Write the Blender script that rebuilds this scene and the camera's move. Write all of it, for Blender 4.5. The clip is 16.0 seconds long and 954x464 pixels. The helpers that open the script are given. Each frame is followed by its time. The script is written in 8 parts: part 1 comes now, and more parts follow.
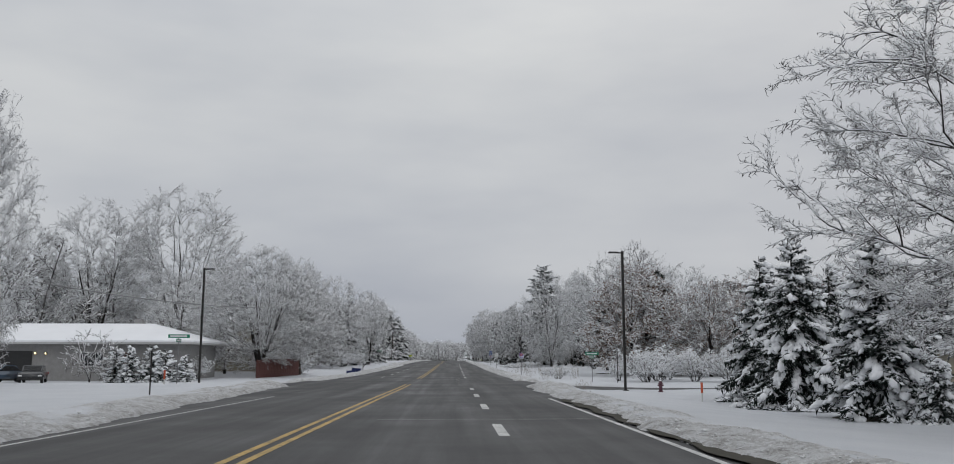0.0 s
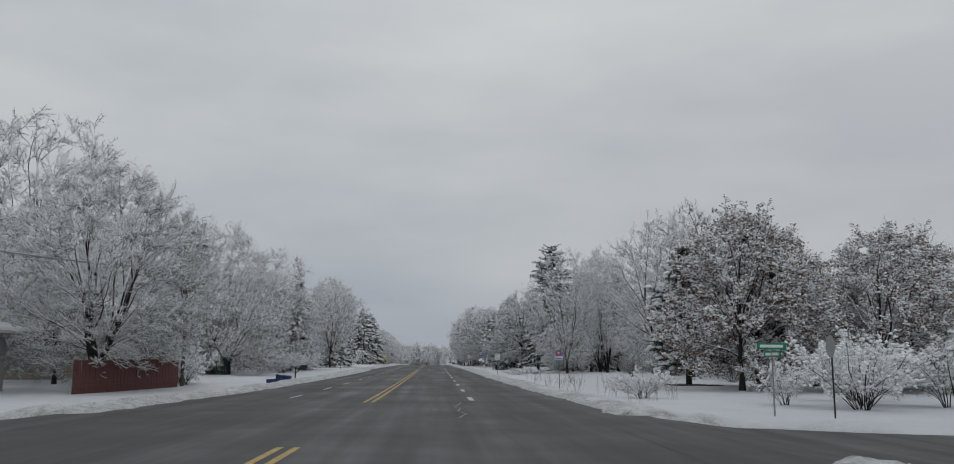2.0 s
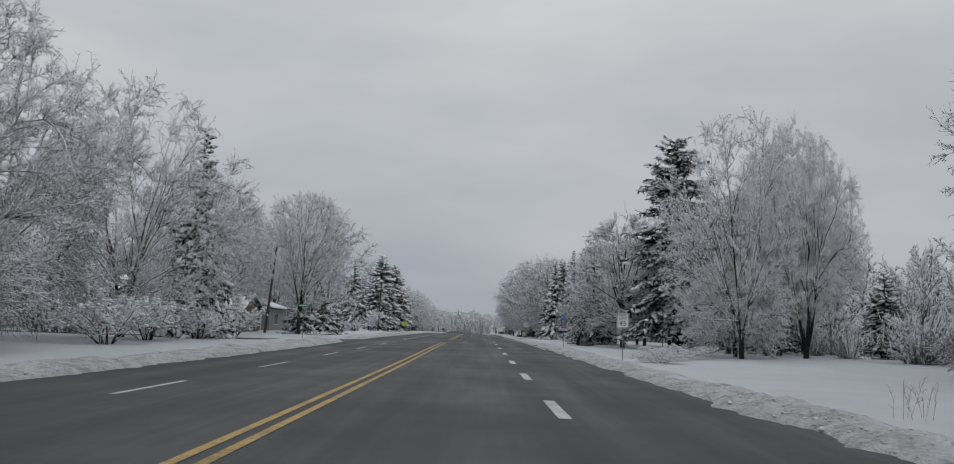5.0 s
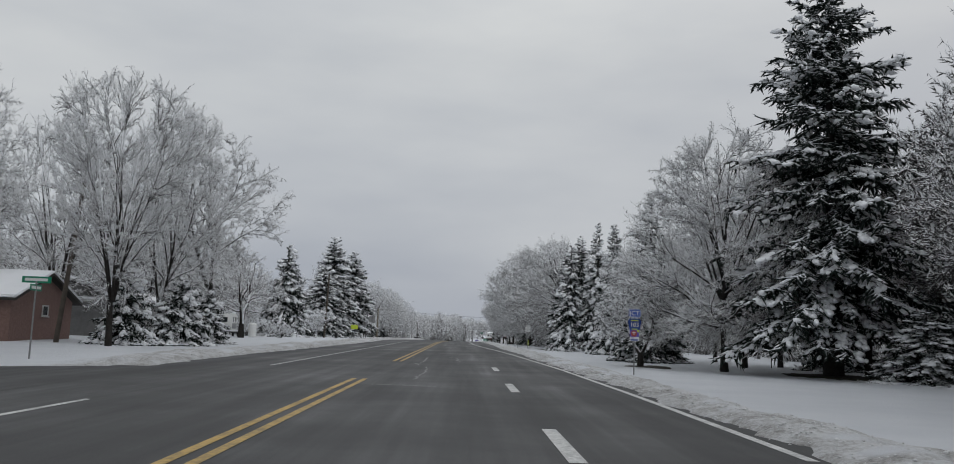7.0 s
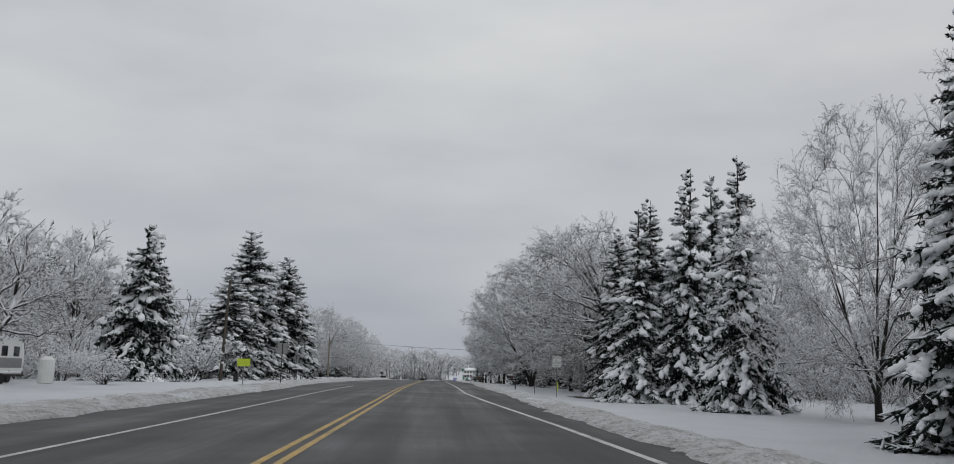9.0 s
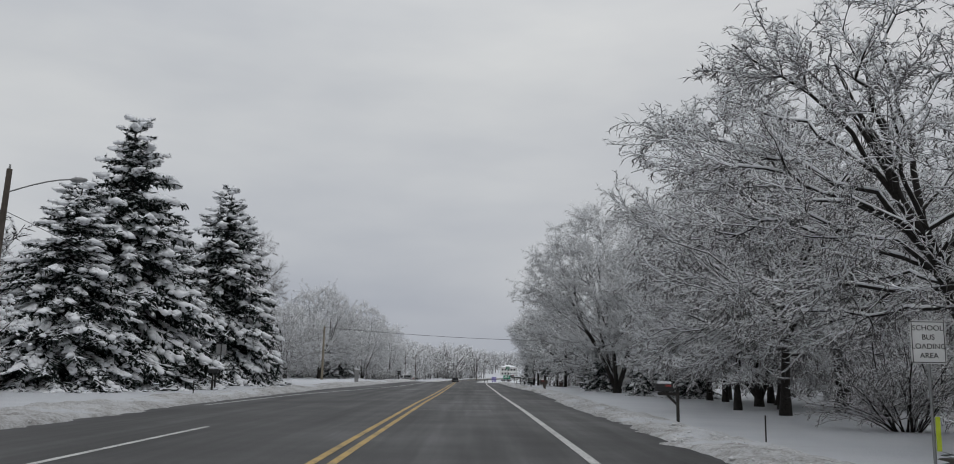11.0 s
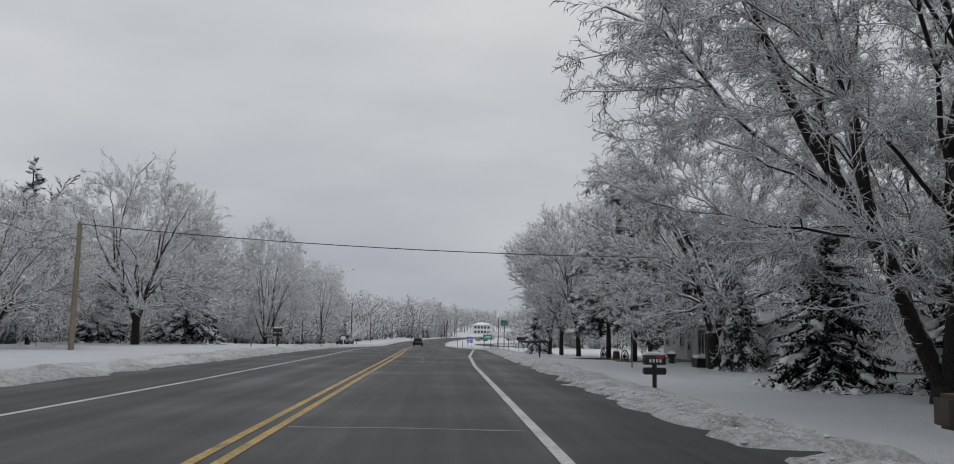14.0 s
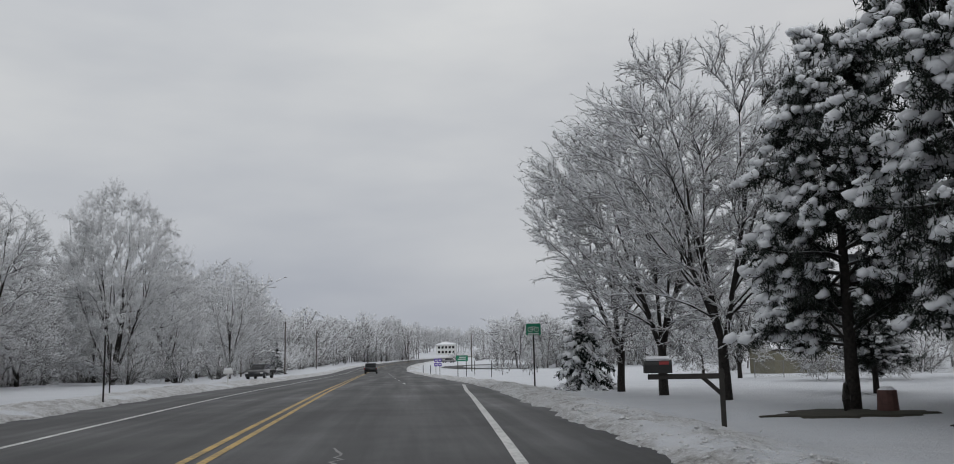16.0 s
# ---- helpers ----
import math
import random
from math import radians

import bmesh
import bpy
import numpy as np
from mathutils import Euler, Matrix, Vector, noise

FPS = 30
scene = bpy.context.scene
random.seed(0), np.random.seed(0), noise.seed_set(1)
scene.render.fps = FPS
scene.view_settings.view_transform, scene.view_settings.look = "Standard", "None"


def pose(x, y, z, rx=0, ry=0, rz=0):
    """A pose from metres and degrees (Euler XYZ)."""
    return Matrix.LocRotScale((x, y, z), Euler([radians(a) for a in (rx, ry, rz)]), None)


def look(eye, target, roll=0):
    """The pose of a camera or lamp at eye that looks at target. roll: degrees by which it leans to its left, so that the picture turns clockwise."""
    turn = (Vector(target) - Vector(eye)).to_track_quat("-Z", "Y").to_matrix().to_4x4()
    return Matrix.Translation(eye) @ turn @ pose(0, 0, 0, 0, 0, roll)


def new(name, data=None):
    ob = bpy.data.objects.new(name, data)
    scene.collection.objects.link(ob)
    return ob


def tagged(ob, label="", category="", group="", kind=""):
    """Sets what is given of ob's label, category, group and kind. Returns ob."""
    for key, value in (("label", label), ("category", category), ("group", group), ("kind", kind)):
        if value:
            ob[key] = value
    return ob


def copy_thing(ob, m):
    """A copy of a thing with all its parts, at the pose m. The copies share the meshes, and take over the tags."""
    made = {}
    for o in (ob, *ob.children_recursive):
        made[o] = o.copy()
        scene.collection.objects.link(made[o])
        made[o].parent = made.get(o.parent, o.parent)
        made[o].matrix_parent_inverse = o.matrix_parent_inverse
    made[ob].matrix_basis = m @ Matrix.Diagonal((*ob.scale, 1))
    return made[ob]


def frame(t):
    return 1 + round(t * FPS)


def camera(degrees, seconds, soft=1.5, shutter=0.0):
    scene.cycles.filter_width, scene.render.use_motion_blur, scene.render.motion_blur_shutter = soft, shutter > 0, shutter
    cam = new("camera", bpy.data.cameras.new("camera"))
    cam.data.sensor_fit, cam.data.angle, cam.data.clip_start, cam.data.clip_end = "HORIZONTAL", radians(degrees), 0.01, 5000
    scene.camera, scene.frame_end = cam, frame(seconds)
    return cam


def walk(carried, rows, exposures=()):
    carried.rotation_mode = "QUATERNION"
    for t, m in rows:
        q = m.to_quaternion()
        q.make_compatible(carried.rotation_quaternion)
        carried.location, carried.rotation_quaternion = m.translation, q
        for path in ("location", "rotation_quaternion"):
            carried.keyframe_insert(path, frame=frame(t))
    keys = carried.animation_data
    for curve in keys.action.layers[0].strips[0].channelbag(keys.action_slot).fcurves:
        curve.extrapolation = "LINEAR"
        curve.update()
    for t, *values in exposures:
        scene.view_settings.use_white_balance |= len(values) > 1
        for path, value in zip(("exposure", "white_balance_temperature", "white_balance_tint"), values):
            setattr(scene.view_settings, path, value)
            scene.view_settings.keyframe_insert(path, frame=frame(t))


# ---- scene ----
cam = camera(58.82, 16.0, 0.95)
PATH = [
    (0.0, (0.979, 0.000, 1.299), (1.751, 29.662, 5.721), 0.05),
    (0.5, (0.832, 9.844, 1.249), (1.695, 39.496, 5.727), -0.13),
    (1.0, (0.672, 19.678, 1.195), (1.951, 49.314, 5.679), -0.33),
    (1.5, (0.547, 29.550, 1.137), (2.382, 59.144, 5.705), -0.10),
    (2.0, (0.474, 39.582, 1.049), (1.884, 69.195, 5.639), 0.26),
    (2.5, (0.421, 49.758, 0.965), (1.009, 79.391, 5.602), 0.90),
    (3.0, (0.367, 59.840, 0.938), (0.910, 89.467, 5.621), 1.44),
    (3.5, (0.411, 69.839, 0.930), (-0.367, 99.502, 5.346), 1.83),
    (4.0, (0.486, 79.743, 0.930), (0.163, 109.531, 4.474), 1.30),
    (6.5, (0.670, 130.275, 1.165), (0.610, 160.069, 4.673), 2.48),
    (7.0, (0.643, 140.506, 1.262), (1.050, 170.274, 4.966), 2.04),
    (7.5, (0.557, 150.884, 1.336), (1.483, 180.530, 5.836), 1.96),
    (8.0, (0.461, 161.334, 1.403), (1.826, 190.918, 6.191), 1.40),
    (10.5, (0.054, 213.555, 1.718), (0.561, 243.114, 6.818), 1.15),
    (11.0, (0.044, 223.908, 1.798), (0.155, 253.511, 6.661), 1.14),
    (11.5, (0.091, 234.208, 1.847), (0.405, 263.865, 6.358), 0.72),
    (12.0, (0.114, 244.430, 1.840), (0.721, 274.118, 6.109), 0.35),
    (12.5, (0.180, 254.432, 1.826), (1.022, 284.147, 5.865), 0.19),
    (13.0, (0.240, 264.475, 1.799), (1.185, 294.247, 5.368), 0.54),
    (13.5, (0.330, 274.505, 1.779), (1.425, 304.296, 5.142), 0.97),
    (14.0, (0.436, 284.233, 1.769), (1.629, 314.012, 5.208), 0.99),
    (14.5, (0.533, 293.867, 1.731), (2.014, 323.631, 5.180), 0.47),
    (15.0, (0.601, 303.398, 1.703), (2.418, 333.125, 5.305), -0.16),
    (15.5, (0.654, 312.839, 1.659), (2.915, 342.498, 5.558), -0.80),
    (16.0, (0.673, 322.240, 1.644), (3.345, 351.835, 5.764), -1.21),
]
walk(cam, [(t, look(eye, target, roll)) for t, eye, target, roll in PATH], exposures=[(0, 0.0, 6500, 10), (0.5, -0.1, 6450, 9), (1.0, -0.15, 6450, 9), (1.5, -0.15, 6400, 8), (4.0, -0.15, 6400, 8), (6.5, -0.05, 6450, 9), (16, -0.03, 6500, 10)])

# ---- world, sun ----
world = bpy.data.worlds.new("overcast_sky")
scene.world = world
world.use_nodes = True
wn, wl = world.node_tree.nodes, world.node_tree.links
wn.clear()
w_out = wn.new("ShaderNodeOutputWorld")
w_bg = wn.new("ShaderNodeBackground")
w_sky = wn.new("ShaderNodeTexSky")
w_sky.sky_type = "NISHITA"
w_sky.sun_disc = False
w_sky.sun_elevation = radians(32)
w_sky.sun_rotation = radians(35)
w_sky.air_density, w_sky.dust_density, w_sky.ozone_density = 1.0, 4.0, 1.0
w_dim = wn.new("ShaderNodeMix")
w_dim.data_type, w_dim.blend_type = "RGBA", "MULTIPLY"
w_dim.inputs[0].default_value = 1.0
w_dim.inputs[7].default_value = (0.05, 0.05, 0.05, 1)
wl.new(w_sky.outputs[0], w_dim.inputs[6])
w_tc = wn.new("ShaderNodeTexCoord")
w_map = wn.new("ShaderNodeMapping")
w_map.inputs["Scale"].default_value = (1.0, 1.0, 3.2)
w_map.inputs["Location"].default_value = (0.3, 0.2, 0.0)
wl.new(w_tc.outputs["Generated"], w_map.inputs["Vector"])
w_noise = wn.new("ShaderNodeTexNoise")
w_noise.inputs["Scale"].default_value = 1.7
w_noise.inputs["Detail"].default_value = 5.0
w_noise.inputs["Roughness"].default_value = 0.5
wl.new(w_map.outputs[0], w_noise.inputs["Vector"])
w_ramp = wn.new("ShaderNodeValToRGB")
w_ramp.color_ramp.elements[0].position, w_ramp.color_ramp.elements[0].color = 0.32, (0.385, 0.405, 0.445, 1)
w_ramp.color_ramp.elements[1].position, w_ramp.color_ramp.elements[1].color = 0.68, (0.545, 0.555, 0.565, 1)
wl.new(w_noise.outputs["Fac"], w_ramp.inputs["Fac"])
w_sep = wn.new("ShaderNodeSeparateXYZ")
wl.new(w_tc.outputs["Generated"], w_sep.inputs[0])
w_alt = wn.new("ShaderNodeValToRGB")
w_alt.color_ramp.elements[0].position, w_alt.color_ramp.elements[0].color = 0.0, (0.92, 0.945, 1.0, 1)
w_alt.color_ramp.elements[1].position, w_alt.color_ramp.elements[1].color = 0.32, (1.24, 1.24, 1.22, 1)
w_top = w_alt.color_ramp.elements.new(1.0)
w_top.color = (1.65, 1.65, 1.65, 1)
wl.new(w_sep.outputs["Z"], w_alt.inputs["Fac"])
w_mul = wn.new("ShaderNodeMix")
w_mul.data_type, w_mul.blend_type = "RGBA", "MULTIPLY"
w_mul.inputs[0].default_value = 1.0
wl.new(w_ramp.outputs[0], w_mul.inputs[6])
wl.new(w_alt.outputs[0], w_mul.inputs[7])
w_mix = wn.new("ShaderNodeMix")
w_mix.data_type = "RGBA"
w_mix.inputs[0].default_value = 0.96
wl.new(w_dim.outputs[2], w_mix.inputs[6])
wl.new(w_mul.outputs[2], w_mix.inputs[7])
wl.new(w_mix.outputs[2], w_bg.inputs["Color"])
w_bg.inputs["Strength"].default_value = 1.0
wl.new(w_bg.outputs[0], w_out.inputs[0])

sun_data = bpy.data.lights.new("sun", "SUN")
sun_data.energy, sun_data.angle, sun_data.color = 0.28, radians(30), (1.0, 0.98, 0.95)
sun = new("sun", sun_data)
sun.matrix_world = look((0, 0, 60), (-25, 40, 10))


# ---- materials ----
def make_mat(name, rough=0.7, metal=0.0):
    m = bpy.data.materials.new(name)
    m.use_nodes = True
    b = m.node_tree.nodes["Principled BSDF"]
    b.inputs["Roughness"].default_value, b.inputs["Metallic"].default_value = rough, metal
    return m, m.node_tree.nodes, m.node_tree.links, b


def noise_node(n, l, scale, detail=4.0, rough=0.55, vec=None):
    t = n.new("ShaderNodeTexNoise")
    t.inputs["Scale"].default_value, t.inputs["Detail"].default_value, t.inputs["Roughness"].default_value = scale, detail, rough
    if vec is not None:
        l.new(vec, t.inputs["Vector"])
    return t.outputs["Fac"]


def ramp_node(n, l, fac, stops):
    r = n.new("ShaderNodeValToRGB")
    while len(r.color_ramp.elements) < len(stops):
        r.color_ramp.elements.new(0.5)
    for e, (p, c) in zip(r.color_ramp.elements, stops):
        e.position, e.color = p, (*c, 1)
    l.new(fac, r.inputs["Fac"])
    return r.outputs[0]


def mix_node(n, l, fac, a, b, blend="MIX"):
    m = n.new("ShaderNodeMix")
    m.data_type, m.blend_type = "RGBA", blend
    for v, i in ((fac, 0), (a, 6), (b, 7)):
        if isinstance(v, (int, float)):
            m.inputs[i].default_value = v
        elif isinstance(v, tuple):
            m.inputs[i].default_value = (*v, 1)
        else:
            l.new(v, m.inputs[i])
    return m.outputs[2]


def math_node(n, l, op, a, b=0.0, clamp=False):
    m = n.new("ShaderNodeMath")
    m.operation, m.use_clamp = op, clamp
    for v, i in ((a, 0), (b, 1)):
        if isinstance(v, (int, float)):
            m.inputs[i].default_value = v
        else:
            l.new(v, m.inputs[i])
    return m.outputs[0]


def bump_node(n, l, b, height, strength, dist):
    bp = n.new("ShaderNodeBump")
    bp.inputs["Strength"].default_value, bp.inputs["Distance"].default_value = strength, dist
    l.new(height, bp.inputs["Height"])
    l.new(bp.outputs[0], b.inputs["Normal"])


def geo_pos(n):
    return n.new("ShaderNodeNewGeometry").outputs["Position"]


def speckled(name, dark, light, scale=6.0, rough=0.7, metal=0.0, bump=0.0, coat=0.0):
    m, n, l, b = make_mat(name, rough, metal)
    tc = n.new("ShaderNodeTexCoord").outputs["Object"]
    big, fine = noise_node(n, l, scale, 5.0, 0.6, tc), noise_node(n, l, scale * 9, 3.0, 0.6, tc)
    f = math_node(n, l, "ADD", math_node(n, l, "MULTIPLY", big, 0.65), math_node(n, l, "MULTIPLY", fine, 0.35))
    l.new(ramp_node(n, l, f, [(0.3, dark), (0.7, light)]), b.inputs["Base Color"])
    if bump:
        bump_node(n, l, b, f, bump, 0.01)
    b.inputs["Coat Weight"].default_value = coat
    return m


def snow_topped(name, under_dark, under_light, low, high, scale=5.0, rough=0.85, uneven=0.35, snow=(0.80, 0.82, 0.85)):
    """Bark, needles or roofing with snow lying where the surface faces up."""
    m, n, l, b = make_mat(name, rough)
    g = n.new("ShaderNodeNewGeometry")
    s = n.new("ShaderNodeSeparateXYZ")
    l.new(g.outputs["Normal"], s.inputs[0])
    nz = noise_node(n, l, scale, 3.0, 0.6, g.outputs["Position"])
    up = math_node(n, l, "ADD", s.outputs["Z"], math_node(n, l, "MULTIPLY", math_node(n, l, "SUBTRACT", nz, 0.5), uneven * 2))
    mr = n.new("ShaderNodeMapRange")
    mr.interpolation_type = "SMOOTHSTEP"
    mr.inputs["From Min"].default_value, mr.inputs["From Max"].default_value = low, high
    l.new(up, mr.inputs["Value"])
    under = ramp_node(n, l, noise_node(n, l, scale * 4, 3.0, 0.6, g.outputs["Position"]), [(0.3, under_dark), (0.7, under_light)])
    l.new(mix_node(n, l, mr.outputs[0], under, snow), b.inputs["Base Color"])
    b.inputs["Specular IOR Level"].default_value = 0.25
    return m


M_BARK = snow_topped("bark_with_snow", (0.012, 0.0105, 0.0095), (0.04, 0.035, 0.031), 0.25, 0.6, 3.0)
M_TWIG = snow_topped("frosted_twig", (0.04, 0.036, 0.035), (0.11, 0.103, 0.10), -0.08, 0.42, 2.0, uneven=0.5, snow=(0.88, 0.89, 0.905))
M_TWIG_WHITE = snow_topped("thickly_frosted_twig", (0.075, 0.07, 0.068), (0.22, 0.21, 0.208), -0.42, 0.15, 2.0, uneven=0.5, snow=(0.90, 0.908, 0.92))
M_TWIG_FLUFF = snow_topped("twig_furred_with_rime", (0.13, 0.125, 0.122), (0.34, 0.332, 0.33), -0.62, -0.05, 2.0, uneven=0.4, snow=(0.92, 0.926, 0.935))
M_TWIG_BARE = snow_topped("lightly_frosted_twig", (0.07, 0.06, 0.055), (0.15, 0.13, 0.12), 0.0, 0.8, 2.0, uneven=0.5)
M_NEEDLE = snow_topped("spruce_needles", (0.008, 0.013, 0.010), (0.026, 0.038, 0.030), 0.0, 0.8, 2.2, uneven=0.7)
M_PINE = snow_topped("pine_needles", (0.009, 0.014, 0.010), (0.032, 0.042, 0.030), 0.45, 1.15, 2.0, uneven=0.5)
M_BROWNLEAF = snow_topped("withered_leaf", (0.15, 0.08, 0.05), (0.34, 0.205, 0.14), 0.3, 0.85, 2.0, uneven=0.5)
M_STALK = speckled("dry_stalk", (0.13, 0.11, 0.09), (0.30, 0.26, 0.21), 8)


def snow_mat(name, base=(0.80, 0.82, 0.85)):
    m, n, l, b = make_mat(name, 0.65)
    p = geo_pos(n)
    big, fine = noise_node(n, l, 0.5, 5.0, 0.6, p), noise_node(n, l, 9.0, 5.0, 0.65, p)
    l.new(ramp_node(n, l, big, [(0.25, tuple(c * 0.93 for c in base)), (0.75, base)]), b.inputs["Base Color"])
    bump_node(n, l, b, math_node(n, l, "ADD", fine, math_node(n, l, "MULTIPLY", big, 2.0)), 0.35, 0.05)
    b.inputs["Specular IOR Level"].default_value = 0.2
    return m


M_SNOW = snow_mat("fresh_snow", (0.90, 0.91, 0.93))


def ground_mat():
    m, n, l, b = make_mat("snow_ground", 0.7)
    p = geo_pos(n)
    a = n.new("ShaderNodeAttribute")
    a.attribute_name = "slush"
    big, fine, crumbs = noise_node(n, l, 0.35, 5.0, 0.6, p), noise_node(n, l, 7.0, 6.0, 0.7, p), noise_node(n, l, 2.3, 6.0, 0.7, p)
    clean = ramp_node(n, l, big, [(0.25, (0.63, 0.65, 0.68)), (0.75, (0.71, 0.725, 0.75))])
    speck = math_node(n, l, "ADD", math_node(n, l, "MULTIPLY", crumbs, 0.6), math_node(n, l, "MULTIPLY", noise_node(n, l, 15.0, 4.0, 0.7, p), 0.4))
    dirty = ramp_node(n, l, speck, [(0.32, (0.12, 0.113, 0.105)), (0.43, (0.42, 0.41, 0.398)), (0.56, (0.68, 0.685, 0.69))])
    edge = math_node(n, l, "MULTIPLY", math_node(n, l, "ADD", math_node(n, l, "MULTIPLY", a.outputs["Fac"], 1.5), math_node(n, l, "SUBTRACT", crumbs, 0.62)), 1.6, True)
    fac = math_node(n, l, "MULTIPLY", edge, math_node(n, l, "MULTIPLY", a.outputs["Fac"], 3.0, True), True)
    l.new(mix_node(n, l, fac, clean, dirty), b.inputs["Base Color"])
    grain = noise_node(n, l, 24.0, 3.0, 0.7, p)
    bump_node(n, l, b, math_node(n, l, "ADD", math_node(n, l, "ADD", fine, crumbs), math_node(n, l, "MULTIPLY", math_node(n, l, "MULTIPLY", grain, 0.8), math_node(n, l, "ADD", a.outputs["Fac"], 0.15, True))), 0.9, 0.11)
    b.inputs["Specular IOR Level"].default_value = 0.2
    return m


M_GROUND = ground_mat()
M_CRUMB = speckled("ploughed_snow", (0.56, 0.556, 0.548), (0.80, 0.805, 0.815), 3, 0.8)


def asphalt_mat(name, wet=0.5, lift=1.0):
    m, n, l, b = make_mat(name, 0.7)
    p = geo_pos(n)
    mp = n.new("ShaderNodeMapping")
    mp.inputs["Scale"].default_value = (1.1, 0.035, 1.0)
    l.new(p, mp.inputs["Vector"])
    streak = noise_node(n, l, 1.0, 5.0, 0.6, mp.outputs[0])
    patch, grain = noise_node(n, l, 0.22, 5.0, 0.6, p), noise_node(n, l, 55.0, 2.0, 0.7, p)
    f = math_node(n, l, "ADD", math_node(n, l, "MULTIPLY", streak, 0.55), math_node(n, l, "MULTIPLY", patch, 0.45))
    c = ramp_node(n, l, f, [(0.34, tuple(v * lift for v in (0.022, 0.0225, 0.023))), (0.5, tuple(v * lift for v in (0.032, 0.0325, 0.033))), (0.66, tuple(v * lift for v in (0.047, 0.0475, 0.048)))])
    l.new(mix_node(n, l, 0.35, c, ramp_node(n, l, grain, [(0.35, (0.018, 0.018, 0.018)), (0.7, (0.07, 0.07, 0.069))])), b.inputs["Base Color"])
    l.new(ramp_node(n, l, f, [(0.35, (0.42,) * 3), (0.62, (0.72,) * 3)]), b.inputs["Roughness"])
    bump_node(n, l, b, grain, 0.25, 0.004)
    b.inputs["Specular IOR Level"].default_value = wet
    return m


M_ROAD = asphalt_mat("worn_asphalt", 0.35)
M_SIDE = asphalt_mat("side_asphalt", 0.3, 1.15)


def paint_mat(name, dark, light):
    m, n, l, b = make_mat(name, 0.6)
    p = geo_pos(n)
    f = math_node(n, l, "ADD", math_node(n, l, "MULTIPLY", noise_node(n, l, 14.0, 5.0, 0.7, p), 0.6), math_node(n, l, "MULTIPLY", noise_node(n, l, 1.3, 4.0, 0.6, p), 0.4))
    l.new(ramp_node(n, l, f, [(0.38, dark), (0.56, light)]), b.inputs["Base Color"])
    return m


M_YELLOW = paint_mat("worn_yellow_paint", (0.20, 0.145, 0.06), (0.52, 0.34, 0.09))
M_WHITE = paint_mat("worn_white_paint", (0.30, 0.30, 0.295), (0.62, 0.62, 0.60))
M_CRACK = speckled("salted_crack", (0.16, 0.16, 0.155), (0.32, 0.32, 0.31), 3)
M_DARKMETAL = speckled("dark_bronze_metal", (0.018, 0.016, 0.015), (0.035, 0.032, 0.03), 3, 0.45, 0.3)
M_STEEL = speckled("galvanised_steel", (0.20, 0.20, 0.20), (0.33, 0.33, 0.33), 9, 0.5, 0.7)
M_POLEWOOD = speckled("weathered_pole_wood", (0.05, 0.04, 0.032), (0.11, 0.09, 0.072), 4, 0.85, 0, 0.3)
M_PALEPOLE = speckled("new_pole_wood", (0.17, 0.145, 0.105), (0.28, 0.24, 0.18), 4, 0.85, 0, 0.3)
M_FENCE = speckled("redwood_board", (0.065, 0.024, 0.020), (0.14, 0.052, 0.044), 5, 0.8, 0, 0.3)
M_DARKWOOD = speckled("dark_wood", (0.02, 0.018, 0.016), (0.05, 0.045, 0.04), 5, 0.8)
M_SIGNWHITE = speckled("white_sign_sheet", (0.62, 0.62, 0.61), (0.72, 0.72, 0.71), 4, 0.4)
M_SIGNBLUE = speckled("blue_sign_sheet", (0.02, 0.06, 0.28), (0.03, 0.09, 0.36), 4, 0.4)
M_SIGNGREEN = speckled("green_sign_sheet", (0.0, 0.16, 0.085), (0.01, 0.23, 0.125), 4, 0.4)
M_SIGNYELLOW = speckled("fluorescent_sign_sheet", (0.45, 0.55, 0.03), (0.55, 0.65, 0.05), 4, 0.4)
M_SIGNPURPLE = speckled("violet_sign_sheet", (0.09, 0.06, 0.33), (0.12, 0.08, 0.4), 4, 0.4)
M_SIGNBACK = speckled("dull_sign_back", (0.24, 0.24, 0.24), (0.34, 0.34, 0.34), 4, 0.5, 0.4)
M_BLACK = speckled("black_paint", (0.010, 0.010, 0.010), (0.022, 0.022, 0.022), 5, 0.45)
M_RED = speckled("red_paint", (0.24, 0.03, 0.03), (0.36, 0.055, 0.05), 5, 0.5)
M_HYDRANT = speckled("dull_plum_paint", (0.09, 0.035, 0.05), (0.15, 0.06, 0.08), 5, 0.5)
M_ORANGE = speckled("orange_marker", (0.5, 0.08, 0.03), (0.65, 0.12, 0.05), 5, 0.5)
M_BLUEBIN = speckled("blue_plastic", (0.010, 0.018, 0.085), (0.018, 0.032, 0.13), 5, 0.5)
M_GREENBIN = speckled("dark_green_plastic", (0.012, 0.03, 0.026), (0.02, 0.045, 0.04), 5, 0.5)
M_TAN = speckled("tan_siding", (0.27, 0.245, 0.19), (0.37, 0.335, 0.265), 3, 0.8)
M_OLIVE = speckled("olive_siding", (0.15, 0.14, 0.095), (0.21, 0.195, 0.135), 3, 0.8)
M_GREYWALL = speckled("grey_stucco", (0.22, 0.215, 0.21), (0.33, 0.325, 0.32), 3, 0.85)
